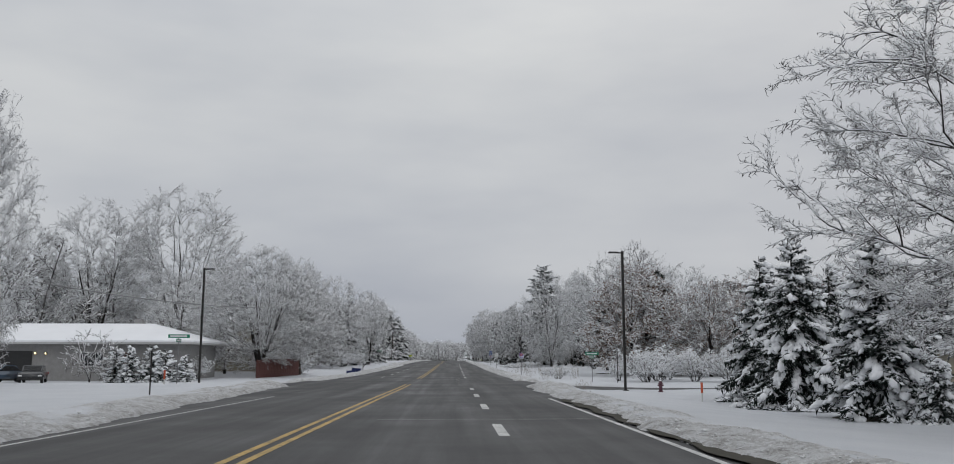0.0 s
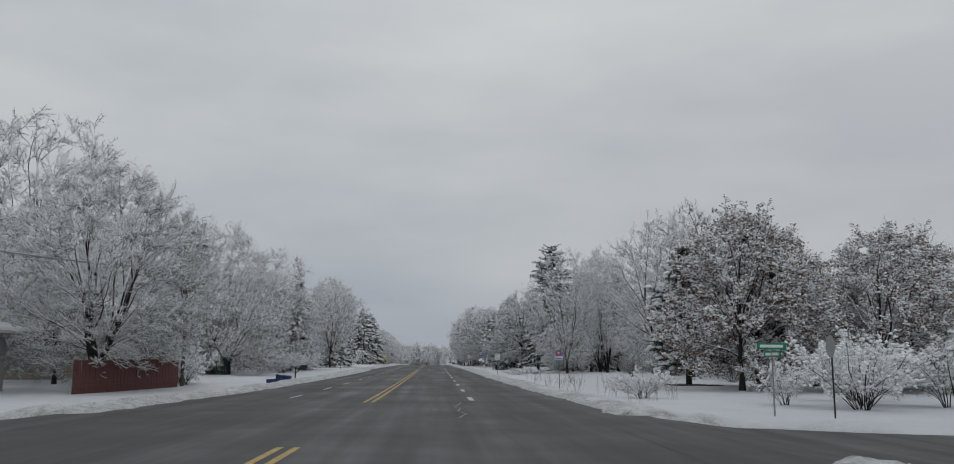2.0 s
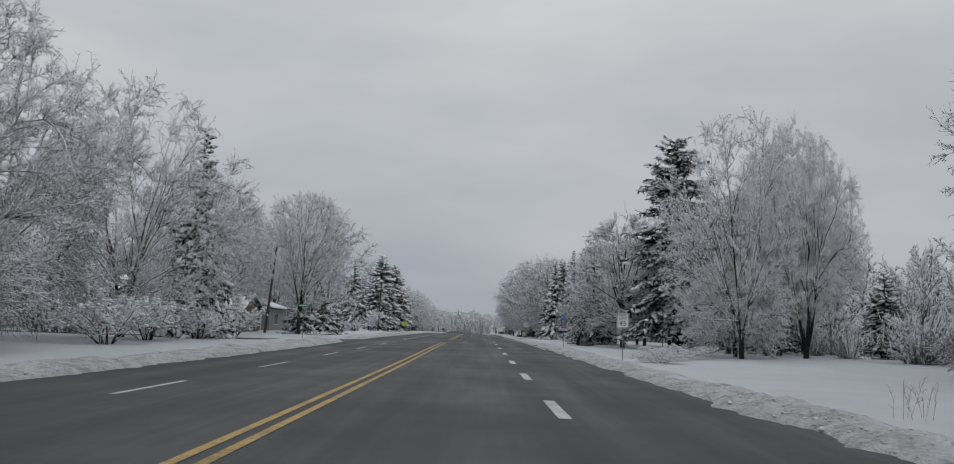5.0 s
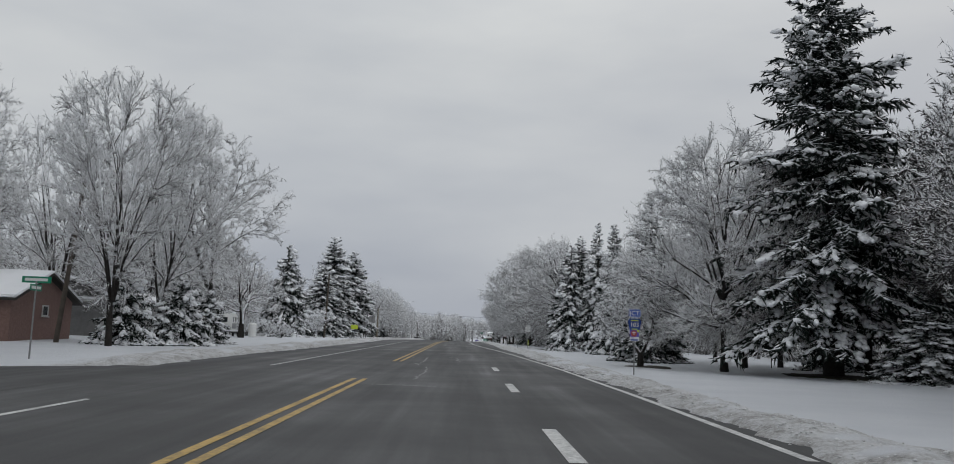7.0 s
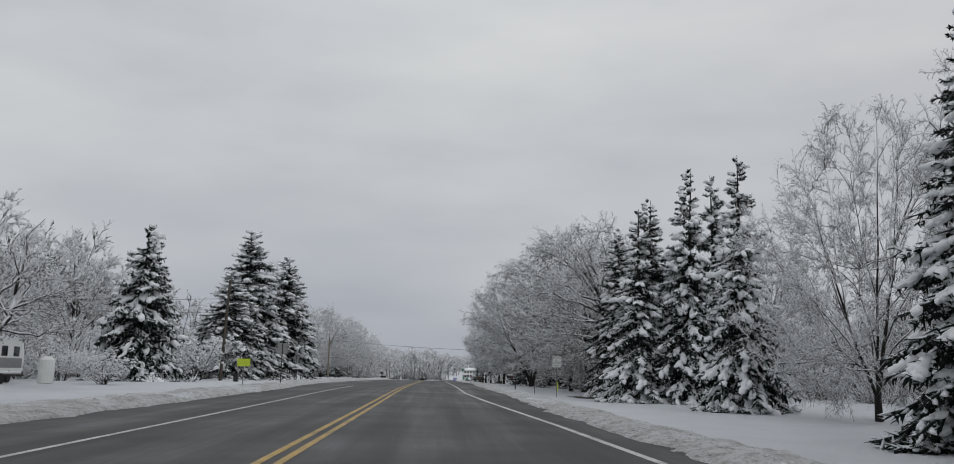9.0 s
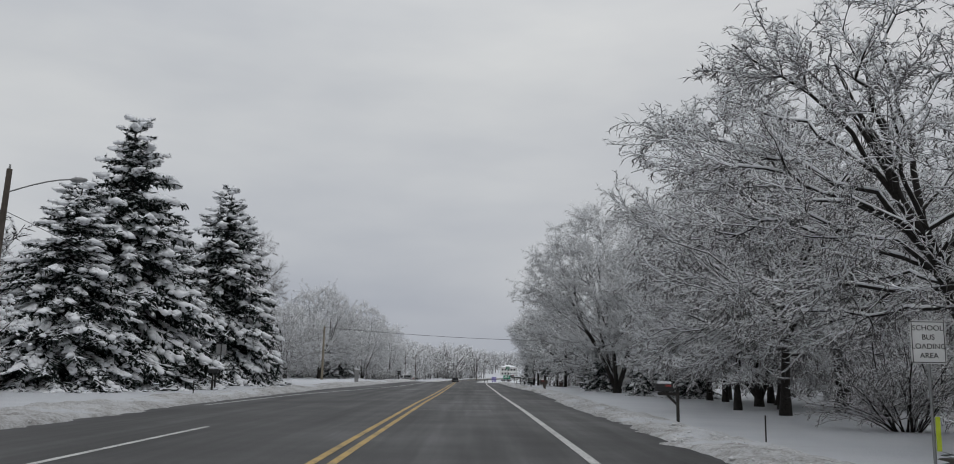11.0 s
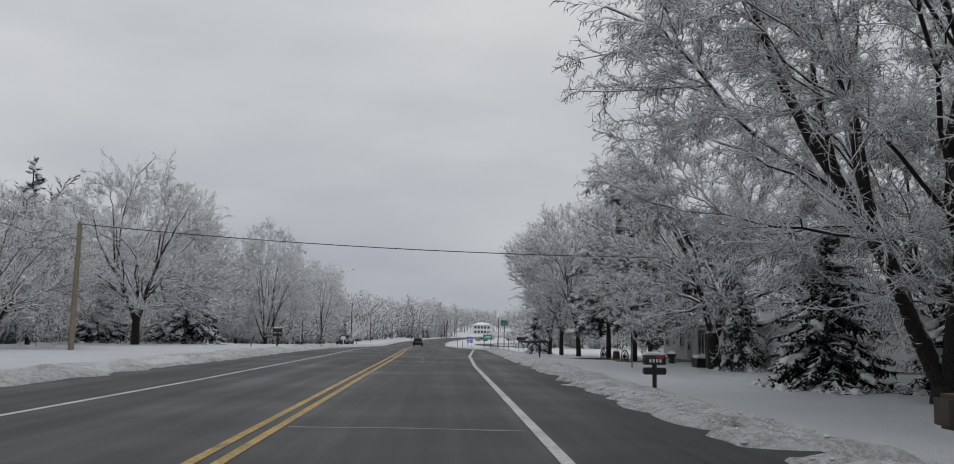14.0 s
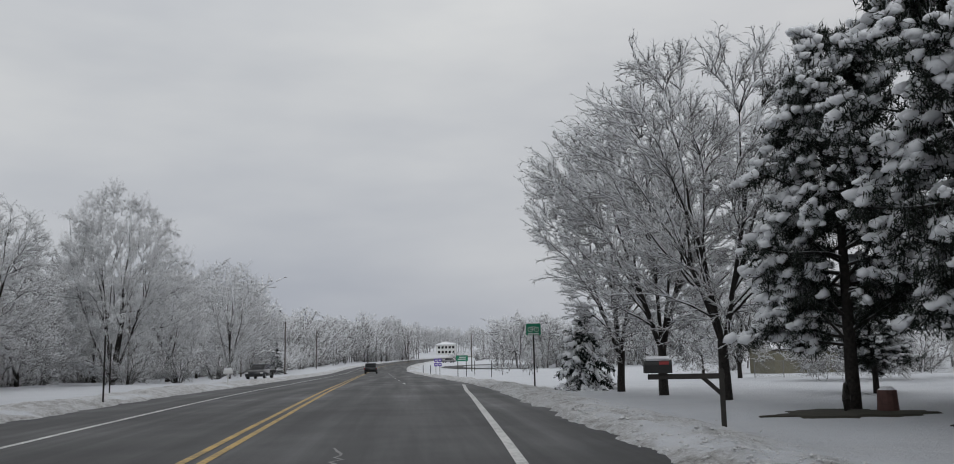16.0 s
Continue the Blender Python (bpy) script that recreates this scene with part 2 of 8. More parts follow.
M_WHITEWALL = speckled("white_siding", (0.70, 0.70, 0.68), (0.80, 0.80, 0.78), 3, 0.7)
M_BRICK = speckled("reddish_brick", (0.16, 0.095, 0.08), (0.27, 0.175, 0.15), 9, 0.9, 0, 0.4)
M_ORANGEBRICK = speckled("orange_brick", (0.25, 0.12, 0.07), (0.36, 0.19, 0.11), 9, 0.9, 0, 0.4)
M_BROWNDOOR = speckled("brown_door_paint", (0.09, 0.05, 0.04), (0.14, 0.08, 0.065), 4, 0.6)
M_TRIM = speckled("pale_trim", (0.45, 0.45, 0.44), (0.58, 0.58, 0.57), 4, 0.6)
M_TYRE = speckled("tyre_rubber", (0.012, 0.012, 0.012), (0.025, 0.025, 0.025), 8, 0.9)
M_CARDARK = speckled("dark_car_paint", (0.018, 0.020, 0.023), (0.03, 0.032, 0.036), 2, 0.3, 0.3, 0, 0.5)
M_CARGREEN = speckled("dark_green_car_paint", (0.012, 0.028, 0.026), (0.022, 0.042, 0.04), 2, 0.3, 0.3, 0, 0.5)
M_CARBLUE = speckled("grey_blue_car_paint", (0.05, 0.08, 0.12), (0.07, 0.11, 0.16), 2, 0.3, 0.3, 0, 0.5)
M_CARGREY = speckled("silver_car_paint", (0.20, 0.20, 0.21), (0.28, 0.28, 0.29), 2, 0.3, 0.3, 0, 0.5)
M_TAIL = speckled("red_lens", (0.25, 0.01, 0.01), (0.4, 0.02, 0.02), 6, 0.25)
M_COPPER = speckled("rusty_brown_cover", (0.07, 0.035, 0.03), (0.14, 0.07, 0.06), 6, 0.8)
M_BROWNBOX = speckled("brown_plastic", (0.045, 0.036, 0.028), (0.07, 0.056, 0.045), 8, 0.5)
m_, n_, l_, b_ = make_mat("dark_window_glass", 0.08)
b_.inputs["Base Color"].default_value = (0.02, 0.022, 0.025, 1)
b_.inputs["Specular IOR Level"].default_value = 0.6
M_GLASS = m_
m_, n_, l_, b_ = make_mat("lit_lamp_glass", 0.4)
b_.inputs["Emission Color"].default_value = (1.0, 0.72, 0.30, 1)
b_.inputs["Emission Strength"].default_value = 3.0
M_LIT = m_
M_DIRT = speckled("bare_needle_litter", (0.02, 0.018, 0.012), (0.055, 0.05, 0.034), 4, 0.95)


# ---- building helpers ----
def part(name, bm, material, parent=None, label="", smooth=False):
    me = bpy.data.meshes.new(name)
    bm.to_mesh(me)
    bm.free()
    me.materials.append(material)
    if smooth:
        me.polygons.foreach_set("use_smooth", [True] * len(me.polygons))
    ob = new(name, me)
    ob.parent = parent
    if label:
        ob["label"] = label
    return ob


def raw(name, verts, faces, material, parent=None, smooth=True, label=""):
    """One mesh from arrays: faces is a list of (k, sides) index arrays."""
    me = bpy.data.meshes.new(name)
    verts = np.asarray(verts, np.float32).reshape(-1, 3)
    faces = [np.asarray(f, np.int32) for f in faces if len(f)]
    me.vertices.add(len(verts))
    me.vertices.foreach_set("co", verts.ravel())
    loops = np.concatenate([f.ravel() for f in faces])
    sizes = np.concatenate([np.full(len(f), f.shape[1], np.int32) for f in faces])
    me.loops.add(len(loops))
    me.loops.foreach_set("vertex_index", loops)
    me.polygons.add(len(sizes))
    me.polygons.foreach_set("loop_start", np.concatenate([[0], np.cumsum(sizes)[:-1]]).astype(np.int32))
    me.polygons.foreach_set("use_smooth", np.full(len(sizes), smooth))
    me.update(calc_edges=True)
    me.validate()
    mats = material if isinstance(material, (list, tuple)) else [material]
    for m in mats:
        me.materials.append(m)
    ob = new(name, me)
    ob.parent = parent
    if label:
        ob["label"] = label
    return ob


def empty_thing(name, x, y, z, turn=0.0, label="", category="", group="", kind=""):
    ob = new(name)
    ob.matrix_basis = pose(x, y, z, 0, 0, turn)
    return tagged(ob, label, category, group, kind)


def box(bm, x0, x1, y0, y1, z0, z1, bevel=0.0, m=None):
    r = bmesh.ops.create_cube(bm, size=1.0)
    mat = Matrix.Translation(((x0 + x1) / 2, (y0 + y1) / 2, (z0 + z1) / 2)) @ Matrix.Diagonal((x1 - x0, y1 - y0, z1 - z0, 1))
    bmesh.ops.transform(bm, matrix=(m @ mat) if m else mat, verts=r["verts"])
    if bevel:
        edges = list({e for v in r["verts"] for e in v.link_edges})
        bmesh.ops.bevel(bm, geom=edges, offset=bevel, segments=2, affect="EDGES", clamp_overlap=True)
    return bm


def rod(bm, a, b, r0, r1=None, sides=8):
    a, b = Vector(a), Vector(b)
    d = b - a
    q = d.to_track_quat("Z", "Y").to_matrix().to_4x4()
    bmesh.ops.create_cone(bm, cap_ends=True, segments=sides, radius1=r0, radius2=r0 if r1 is None else r1, depth=d.length,
                          matrix=Matrix.Translation((a + b) / 2) @ q)
    return bm


def prism(bm, outline, x0, x1, m=None):
    """A solid with the (y, z) outline, from x0 to x1."""
    va = [bm.verts.new((x0, y, z)) for y, z in outline]
    vb = [bm.verts.new((x1, y, z)) for y, z in outline]
    bm.faces.new(va[::-1])
    bm.faces.new(vb)
    for i in range(len(va)):
        j = (i + 1) % len(va)
        bm.faces.new((va[i], va[j], vb[j], vb[i]))
    bmesh.ops.recalc_face_normals(bm, faces=bm.faces)
    if m:
        bmesh.ops.transform(bm, matrix=m, verts=bm.verts)
    return bm


def lettering(name, text, size, material, parent, place):
    cu = bpy.data.curves.new(name, "FONT")
    cu.body, cu.size, cu.align_x, cu.align_y, cu.extrude = text, size, "CENTER", "CENTER", 0.002
    tmp = bpy.data.objects.new(name, cu)
    me = bpy.data.meshes.new_from_object(tmp)
    bpy.data.objects.remove(tmp)
    me.materials.append(material)
    ob = new(name, me)
    ob.parent = parent
    ob.matrix_basis = place
    return ob


# ---- the lie of the land ----
ROAD_Y = np.array([-60, 0, 10, 20, 30, 40, 50, 60, 80, 105, 130, 140, 151, 161, 188, 214, 224, 234, 254, 275, 294, 322, 345, 360, 375, 404, 440, 472, 498, 700, 3000.0])
ROAD_Z = np.array([.3, 0, -.05, -.11, -.17, -.25, -.33, -.36, -.37, -.27, -.13, -.04, .04, .10, .27, .42, .50, .55, .53, .48, .43, .34, .20, .0, -.30, -.85, -1.5, -2.0, -2.15, -2.2, -2.2])


BEND_Y = np.array([335, 375, 404, 440, 472, 498, 540, 590, 637, 700, 800, 900, 1400.0])
BEND_X = np.array([0, -1.1, -2.0, -2.9, -3.5, -4.0, -3.0, 1.5, 7.0, 18.0, 45.0, 80.0, 300.0])


def bend(y):
    """How far the road swings aside: first a little west, then away to the east."""
    y = np.asarray(y, float)
    return sum(np.interp(y + d, BEND_Y, BEND_X) for d in (-16, -8, 0, 8, 16)) / 5


def road_z(y):
    y = np.asarray(y, float)
    return sum(np.interp(y + d, ROAD_Y, ROAD_Z) for d in (-6, -3, 0, 3, 6)) / 5


def edge_right(y):
    return np.interp(y, [0, 35, 45, 70, 100, 165, 190, 215, 260, 275, 285, 300, 330, 372, 420], [4.8, 4.8, 4.9, 5.6, 5.1, 4.6, 4.3, 3.8, 3.8, 4.3, 4.3, 3.8, 3.8, 5.2, 5.2]) + bend(y)


def edge_left(y):
    return np.interp(y, [0, 16, 44, 60, 85, 145, 175, 230, 250, 280, 295, 345, 420], [-6.2, -6.3, -8.4, -9, -8.1, -7.8, -8.4, -7.9, -9.1, -9.2, -8.7, -7.9, -7.9]) + bend(y)


def hill(x, y):
    """Rising ground far off."""
    return 9.0 * np.clip((np.asarray(y, float) - 720) / 500, 0, 1) ** 1.3


def base_z(x, y):
    """The ground without banks and roughness."""
    x, y = np.asarray(x, float), np.asarray(y, float)
    u, v = x - edge_right(y), edge_left(y) - x
    dip = np.interp(y, [70, 110, 320, 345], [-.32, -.45, -.45, -.32]) - .6 * np.exp(-((y - 35) / 22) ** 2) * np.clip((x - 9) / 6, 0, 1)
    dip = np.where(y > 370, -.32 - .3 * np.clip((y - 370) / 50, 0, 1) * np.clip((560 - y) / 40, 0, 1), dip)
    lift = np.interp(y, [0, 45, 70, 110, 150, 300, 330, 400], [.1, 0, -.45, -.45, -.12, -.05, .08, .1])
    return road_z(y) + np.where(u > 0, dip * np.clip((u - .8) / 2.6, 0, 1), 0) + np.where(v > 0, lift * np.clip((v - .6) / 4, 0, 1) + .32 * np.clip((v - 5) / 8, 0, 1) * np.exp(-((y - 112) / 20) ** 2), 0) + hill(x, y)


def bank_z(x, y):
    u, v = x - edge_right(y), edge_left(y) - x
    return np.where(u > 0, .13 * np.exp(-((u - 1.5) / 1.25) ** 2), 0) + np.where(v > 0, .17 * np.exp(-((v - 1.4) / 1.15) ** 2), 0)


# side streets and drives: (side, y from, y to, flare at the road)
STREETS = [(1, 56.0, 61.6, 6.0, 90), (-1, 53.0, 62.0, 3.0, 90), (-1, 157.5, 163.5, 2.5, 60), (1, 244.3, 246.3, 1.2, 6), (1, 285.6, 288.4, 1.6, 9), (1, 293.6, 295.4, 1.0, 5)]


def lattice(seed):
    rng = np.random.default_rng(seed)
    tab = rng.random((256, 256))

    def f(x, y):
        xi, yi = np.floor(x).astype(int), np.floor(y).astype(int)
        fx, fy = x - xi, y - yi
        fx, fy = fx * fx * (3 - 2 * fx), fy * fy * (3 - 2 * fy)
        a, b, c, d = tab[xi % 256, yi % 256], tab[(xi + 1) % 256, yi % 256], tab[xi % 256, (yi + 1) % 256], tab[(xi + 1) % 256, (yi + 1) % 256]
        return (a * (1 - fx) + b * fx) * (1 - fy) + (c * (1 - fx) + d * fx) * fy - 0.5
    return f


LAT = lattice(3)


def rough_noise(x, y, scale, octaves=3):
    return sum(LAT(x * scale * 2 ** k + 17.3 * k, y * scale * 2 ** k + 9.1 * k) / 1.8 ** k for k in range(octaves))


def in_street(x, y):
    inside = np.zeros(np.broadcast(x, y).shape)
    for side, y0, y1, flare, reach in STREETS:
        u = (x - edge_right(y)) if side > 0 else (edge_left(y) - x)
        f = flare * np.exp(-np.clip(u, 0, None) / 3.2)
        d = np.minimum(y - (y0 - f), (y1 + np.minimum(f, 1.5)) - y)
        ploughed = np.clip(d / 0.7 + 0.5, 0, 1) * (u > -0.4) * np.clip((reach - u) / 4, 0, 1)
        if reach < 20:
            ploughed = ploughed * np.clip(.15 + 2.4 * rough_noise(x * .35, y * 1.7, 1.0, 3), 0, 1)
        inside = np.maximum(inside, ploughed)
    return inside


def ground_z(x, y):
    """The snow's surface, where things stand."""
    s = in_street(x, y)
    return float(base_z(x, y) + bank_z(x, y) * (1 - s) + 0.03)


SURFACE = {}


def snow_top(x, y):
    """The height of the finished snow surface at many places."""
    rows = np.clip(np.searchsorted(SURFACE["ys"], y), 0, len(SURFACE["ys"]) - 1)
    return np.array([np.interp(a, SURFACE["X"][r], SURFACE["Z"][r]) for a, r in zip(x, rows)])


def build_ground():
    near = np.array([-.5, -.2, 0, .1, .2, .3, .42, .54, .66, .8, .94, 1.1, 1.26, 1.42, 1.6, 1.8, 2.0, 2.25, 2.5, 2.8, 3.2, 3.7, 4.3, 5, 6, 7.2, 8.6, 10, 12, 14, 17, 20, 24, 30, 38, 50, 70, 100, 160, 300, 700, 1600])
    ys = np.concatenate([[-400, -150, -80], np.arange(-40, 8, 1.0), np.arange(8, 372, 0.24), np.arange(372, 470, 1.0), np.arange(470, 900, 8.0), [950, 1050, 1200, 1500, 2000, 3000]])
    xl, xr = edge_left(ys)[:, None], edge_right(ys)[:, None]
    mid = np.linspace(0.08, 0.92, 5)[None]
    X = np.concatenate([xl - near[::-1][None], xl + .5 + mid * (xr - xl - 1.0), xr + near[None]], 1)
    Y = np.repeat(ys[:, None], X.shape[1], 1)
    u, v = X - xr, xl - X
    out = np.maximum(u, v)
    out = out + np.where(np.abs(out) < 3, .55, 0) * rough_noise(X, Y, .8, 4) * np.clip(1.6 - np.abs(out) / 2, 0, 1)
    s = in_street(X, Y)
    wide = 1 + 2.6 * np.clip((Y - 312) / 12, 0, 1) * (u > 0)
    chunk = np.clip(out / .5, 0, 1) * np.exp(-np.clip(out - 2.0, 0, None) / (1.1 * wide)) * (1 - s)
    n1, n2 = rough_noise(X, Y, .45, 3), rough_noise(X, Y, 1.6, 2)
    Z = base_z(X, Y) + bank_z(X, Y) * (1 - s) * (1 + .8 * n1) + chunk * (.05 * rough_noise(X, Y, 1.1, 2) + .16 * (np.abs(rough_noise(X, Y, 1.5, 2)) - .12))
    Z = Z + np.clip(out / 6, 0, 1) * .10 * rough_noise(X, Y, .12, 3)
    for sy0, sy1, sx in ((44, 48.5, 7.0), (47, 51, -10.4), (152.5, 157, -10.5), (61, 65, 9.0)):
        Z = Z + .16 * np.exp(-((Y - (sy0 + sy1) / 2) / 1.9) ** 2 - ((X - sx) / 1.8) ** 2) * (1 - s) * (1 + 1.5 * n2)
    # ridges pushed up along both edges of the side streets
    for side, sy, x0, tall in ((1, 55.8, 9.0, .17), (1, 63.0, 7.5, .16), (-1, 51.6, -10.5, .22), (-1, 64.2, -9.5, .14)):
        run = np.clip((X - x0) * side / 3, 0, 1) * np.clip((45 - np.abs(X)) / 10, 0, 1)
        Z = Z + tall * run * np.exp(-((Y - sy) / .8) ** 2) * (1 - s) * (1 + 1.2 * n2)
    rim = np.clip(out / .25, -1, 1)
    Z = np.where(out <= 0, road_z(Y) - .06, Z + .03 * rim + .05 * n2 * np.clip(1 - out / .6, 0, 1) - .05 * np.clip(1 - out / .3, 0, 1))
    Z = np.where(s > 0.02, Z * (1 - s) + (base_z(X, Y) - .07 + .10 * np.clip(n2 + .18 * (1 - s) - .1, -.4, .5)) * s, Z)
    slush = np.clip(1 - out / (1.0 + 1.0 * n1), 0, 1) * .75 + s * .62 + np.where(out > 0, .22 * np.exp(-np.clip(out - 1.7, 0, None) / (1.5 * wide)) * (1 + 1.5 * n1), 0) + .40 * np.exp(-((out - 1.2) / 1.2) ** 2) * np.clip(.6 + 1.6 * n2 + n1, 0, 1.2) * (out > 0) + .35 * np.clip(n1 + n2 - .1, 0, 1) * np.exp(-np.clip(out - .5, 0, None) / 1.2)
    r, c = X.shape
    idx = np.arange(r * c).reshape(r, c)
    quads = np.stack([idx[:-1, :-1], idx[:-1, 1:], idx[1:, 1:], idx[1:, :-1]], -1).reshape(-1, 4)
    SURFACE.update(ys=ys, X=X, Z=Z)
    ob = raw("ground", np.stack([X, Y, Z], -1), [quads], M_GROUND, smooth=True)
    at = ob.data.attributes.new("slush", "FLOAT", "POINT")
    at.data.foreach_set("value", np.clip(slush, 0, 1).astype(np.float32).ravel())
    tagged(ob, "snow-covered ground with rough ploughed banks beside the road", "ground", kind="structure")


def ribbon(name, xs_of, ys, z_add, material, parent=None, z_of=None):
    """A strip along the road: xs_of(y) gives left and right x."""
    ys = np.asarray(ys, float)
    a, b = xs_of(ys)
    k = 2
    zf = z_of or (lambda x, y: road_z(y))
    V = np.stack([np.stack([a, ys, zf(a, ys) + z_add], -1), np.stack([b, ys, zf(b, ys) + z_add], -1)], 1)
    idx = np.arange(len(ys) * k).reshape(len(ys), k)
    quads = np.stack([idx[:-1, 0], idx[:-1, 1], idx[1:, 1], idx[1:, 0]], -1)
    return raw(name, V, [quads], material, parent, True)


build_ground()
road_ys = np.concatenate([np.arange(-60, 480, 2.0), np.arange(480, 1400, 10.0)])
road = ribbon("road", lambda y: (edge_left(y) - .9, edge_right(y) + .9), road_ys, 0.0, M_ROAD)
tagged(road, "worn grey asphalt road with damp patches", "road", kind="structure")


gutter = ribbon("gutter", lambda y: (edge_right(y) - .12 + .08 * np.sin(y * 1.9), edge_right(y) + .32 + .12 * np.sin(y * 1.3 + np.sin(y * .7))), np.arange(-10, 31, .4), .035, M_DIRT)
tagged(gutter, "dark wet dirt along the road's edge", "gutter", kind="structure")


def build_street(side, y0, y1, flare, reach):
    us = np.concatenate([np.arange(-.8, 6, .4), np.arange(6, reach, 2.0)])
    rows = []
    for u in us:
        f = flare * math.exp(-max(u, 0) / 3.2)
        yy = np.linspace(y0 - f - .6, y1 + min(f, 1.5) + .6, 6)
        xx = (edge_right(yy) + u) if side > 0 else (edge_left(yy) - u)
        rows.append(np.stack([xx, yy, base_z(xx, yy) + (.004 if u < 0.4 else -.015)], -1))
    V = np.array(rows)
    idx = np.arange(V.shape[0] * 6).reshape(-1, 6)
    q = np.stack([idx[:-1, :-1], idx[1:, :-1], idx[1:, 1:], idx[:-1, 1:]], -1).reshape(-1, 4)
    if side < 0:
        q = q[:, ::-1]
    ob = raw("side_street" if reach > 20 else "driveway", V, [q], M_SIDE, None, True)
    tagged(ob, "slushy asphalt side street opening off the road" if reach > 20 else "half-cleared slushy driveway apron", "road", kind="structure")


for st in STREETS:
    build_street(*st)


arc = np.array([(30, 508), (22, 512), (15.5, 519), (12.5, 530), (14, 541), (20, 549), (30, 553.0)])
arc_t = np.linspace(0, 6, 40)
ax_, ay_ = np.interp(arc_t, range(7), arc[:, 0]), np.interp(arc_t, range(7), arc[:, 1])
nx_, ny_ = -np.gradient(ay_), np.gradient(ax_)
nl_ = np.hypot(nx_, ny_)
sides_ = [np.stack([ax_ + k * nx_ / nl_, ay_ + k * ny_ / nl_], -1) for k in (2.6, -2.6)]
arc_v = np.stack([np.concatenate([p, (base_z(p[:, 0], p[:, 1]) + .14)[:, None]], 1) for p in sides_], 1)
arc_i = np.arange(80).reshape(40, 2)
tagged(raw("side_street", arc_v, [np.stack([arc_i[:-1, 0], arc_i[:-1, 1], arc_i[1:, 1], arc_i[1:, 0]], -1)[:, ::-1]], M_SIDE), "curving side road through the snow beyond the guide sign", "road", kind="structure")


# ---- road markings ----
def marking(name, x_of, y0, y1, width, material, label, step=2.0):
    ys = np.arange(y0, y1 + step * .5, step) if y1 - y0 > step * 2 else np.linspace(y0, y1, 3)
    ob = ribbon(name, lambda y: (x_of(y) - width / 2 + bend(y), x_of(y) + width / 2 + bend(y)), ys, 0.006, material)
    return tagged(ob, label, "road marking", kind="structure")


for y0, y1 in ((-20, 54.6), (70.5, 162.6), (175, 640)):
    for dx in (-.14, .14):
        marking("yellow_line", lambda y, dx=dx: np.interp(y, [258, 272, 292, 312], [-1.92, -1.83, -1.84, -1.92]) + dx, y0, y1, .125, M_YELLOW, "worn yellow line of the double centre marking")
for yc in (7.5, 17, 26, 35.2, 44.6, 73.8, 83.8, 93.5, 103.2, 113.6, 122.5, 131.5, 140.6, 150.8, 160.9, 170.9):
    marking("lane_dash", lambda y: np.full_like(y, 1.88), yc - 1.5, yc + 1.5, .2, M_WHITE, "worn white lane dash on the asphalt")
for yc in (75.8, 85.9, 96.0, 105.9, 115.4, 124.7, 134.0, 143.2, 152.7):
    marking("lane_dash", lambda y: np.full_like(y, -5.3), yc - 1.7, yc + 1.7, .12, M_WHITE, "worn white lane dash on the asphalt")
for yc in (372, 384, 396, 408, 420, 432, 444, 456):
    marking("lane_dash", lambda y: np.full_like(y, 1.8), yc - 1.5, yc + 1.5, .14, M_WHITE, "worn white lane dash on the asphalt")
marking("edge_line", lambda y: np.full_like(y, -5.42), 168, 243, .12, M_WHITE, "thin white edge line")
marking("edge_line", lambda y: np.interp(y, [250, 266, 275, 282, 288, 296, 306, 330], [-8.6, -8.3, -7.5, -6.9, -6.35, -5.9, -5.65, -5.5]), 252, 640, .14, M_WHITE, "thin white edge line")
marking("edge_line", lambda y: np.full_like(y, -6.1), -10, 34, .1, M_WHITE, "thin worn white edge line")
marking("edge_line", lambda y: np.full_like(y, 4.5), -20, 33, .12, M_WHITE, "thin white edge line")
marking("edge_line", lambda y: np.interp(y, [60, 160, 172, 191, 203, 218, 228, 252, 272, 318, 331, 343, 356, 368], [4.75, 4.55, 4.4, 3.75, 3.2, 2.3, 1.82, 1.82, 1.73, 1.78, 2.1, 2.85, 3.75, 4.8]), 150, 366, .15, M_WHITE, "white edge line that swings in where the lane ends", 1.0)


def crack(x, y, length, along, seed):
    rng = np.random.default_rng(seed)
    n = 22
    t = np.linspace(0, 1, n)
    wob = np.cumsum(rng.normal(0, .11, n)) * .6
    px, py = (x + wob, y + t * length) if along else (x + t * length, y + wob * .35)
    w = .012 + .02 * rng.random(n)
    zz = road_z(py) + .004
    a = np.stack([px - (w if along else 0), py - (0 if along else w * 2), zz], -1)
    b = np.stack([px + (w if along else 0), py + (0 if along else w * 2), zz], -1)
    idx = np.arange(n * 2).reshape(n, 2)
    V = np.stack([a, b], 1)
    q = np.stack([idx[:-1, 0], idx[:-1, 1], idx[1:, 1], idx[1:, 0]], -1)
    if not along:
        q = q[:, ::-1]
    tagged(raw("road_crack", V, [q], M_CRACK, None, True), "salt-filled crack in the asphalt", "crack", kind="structure")


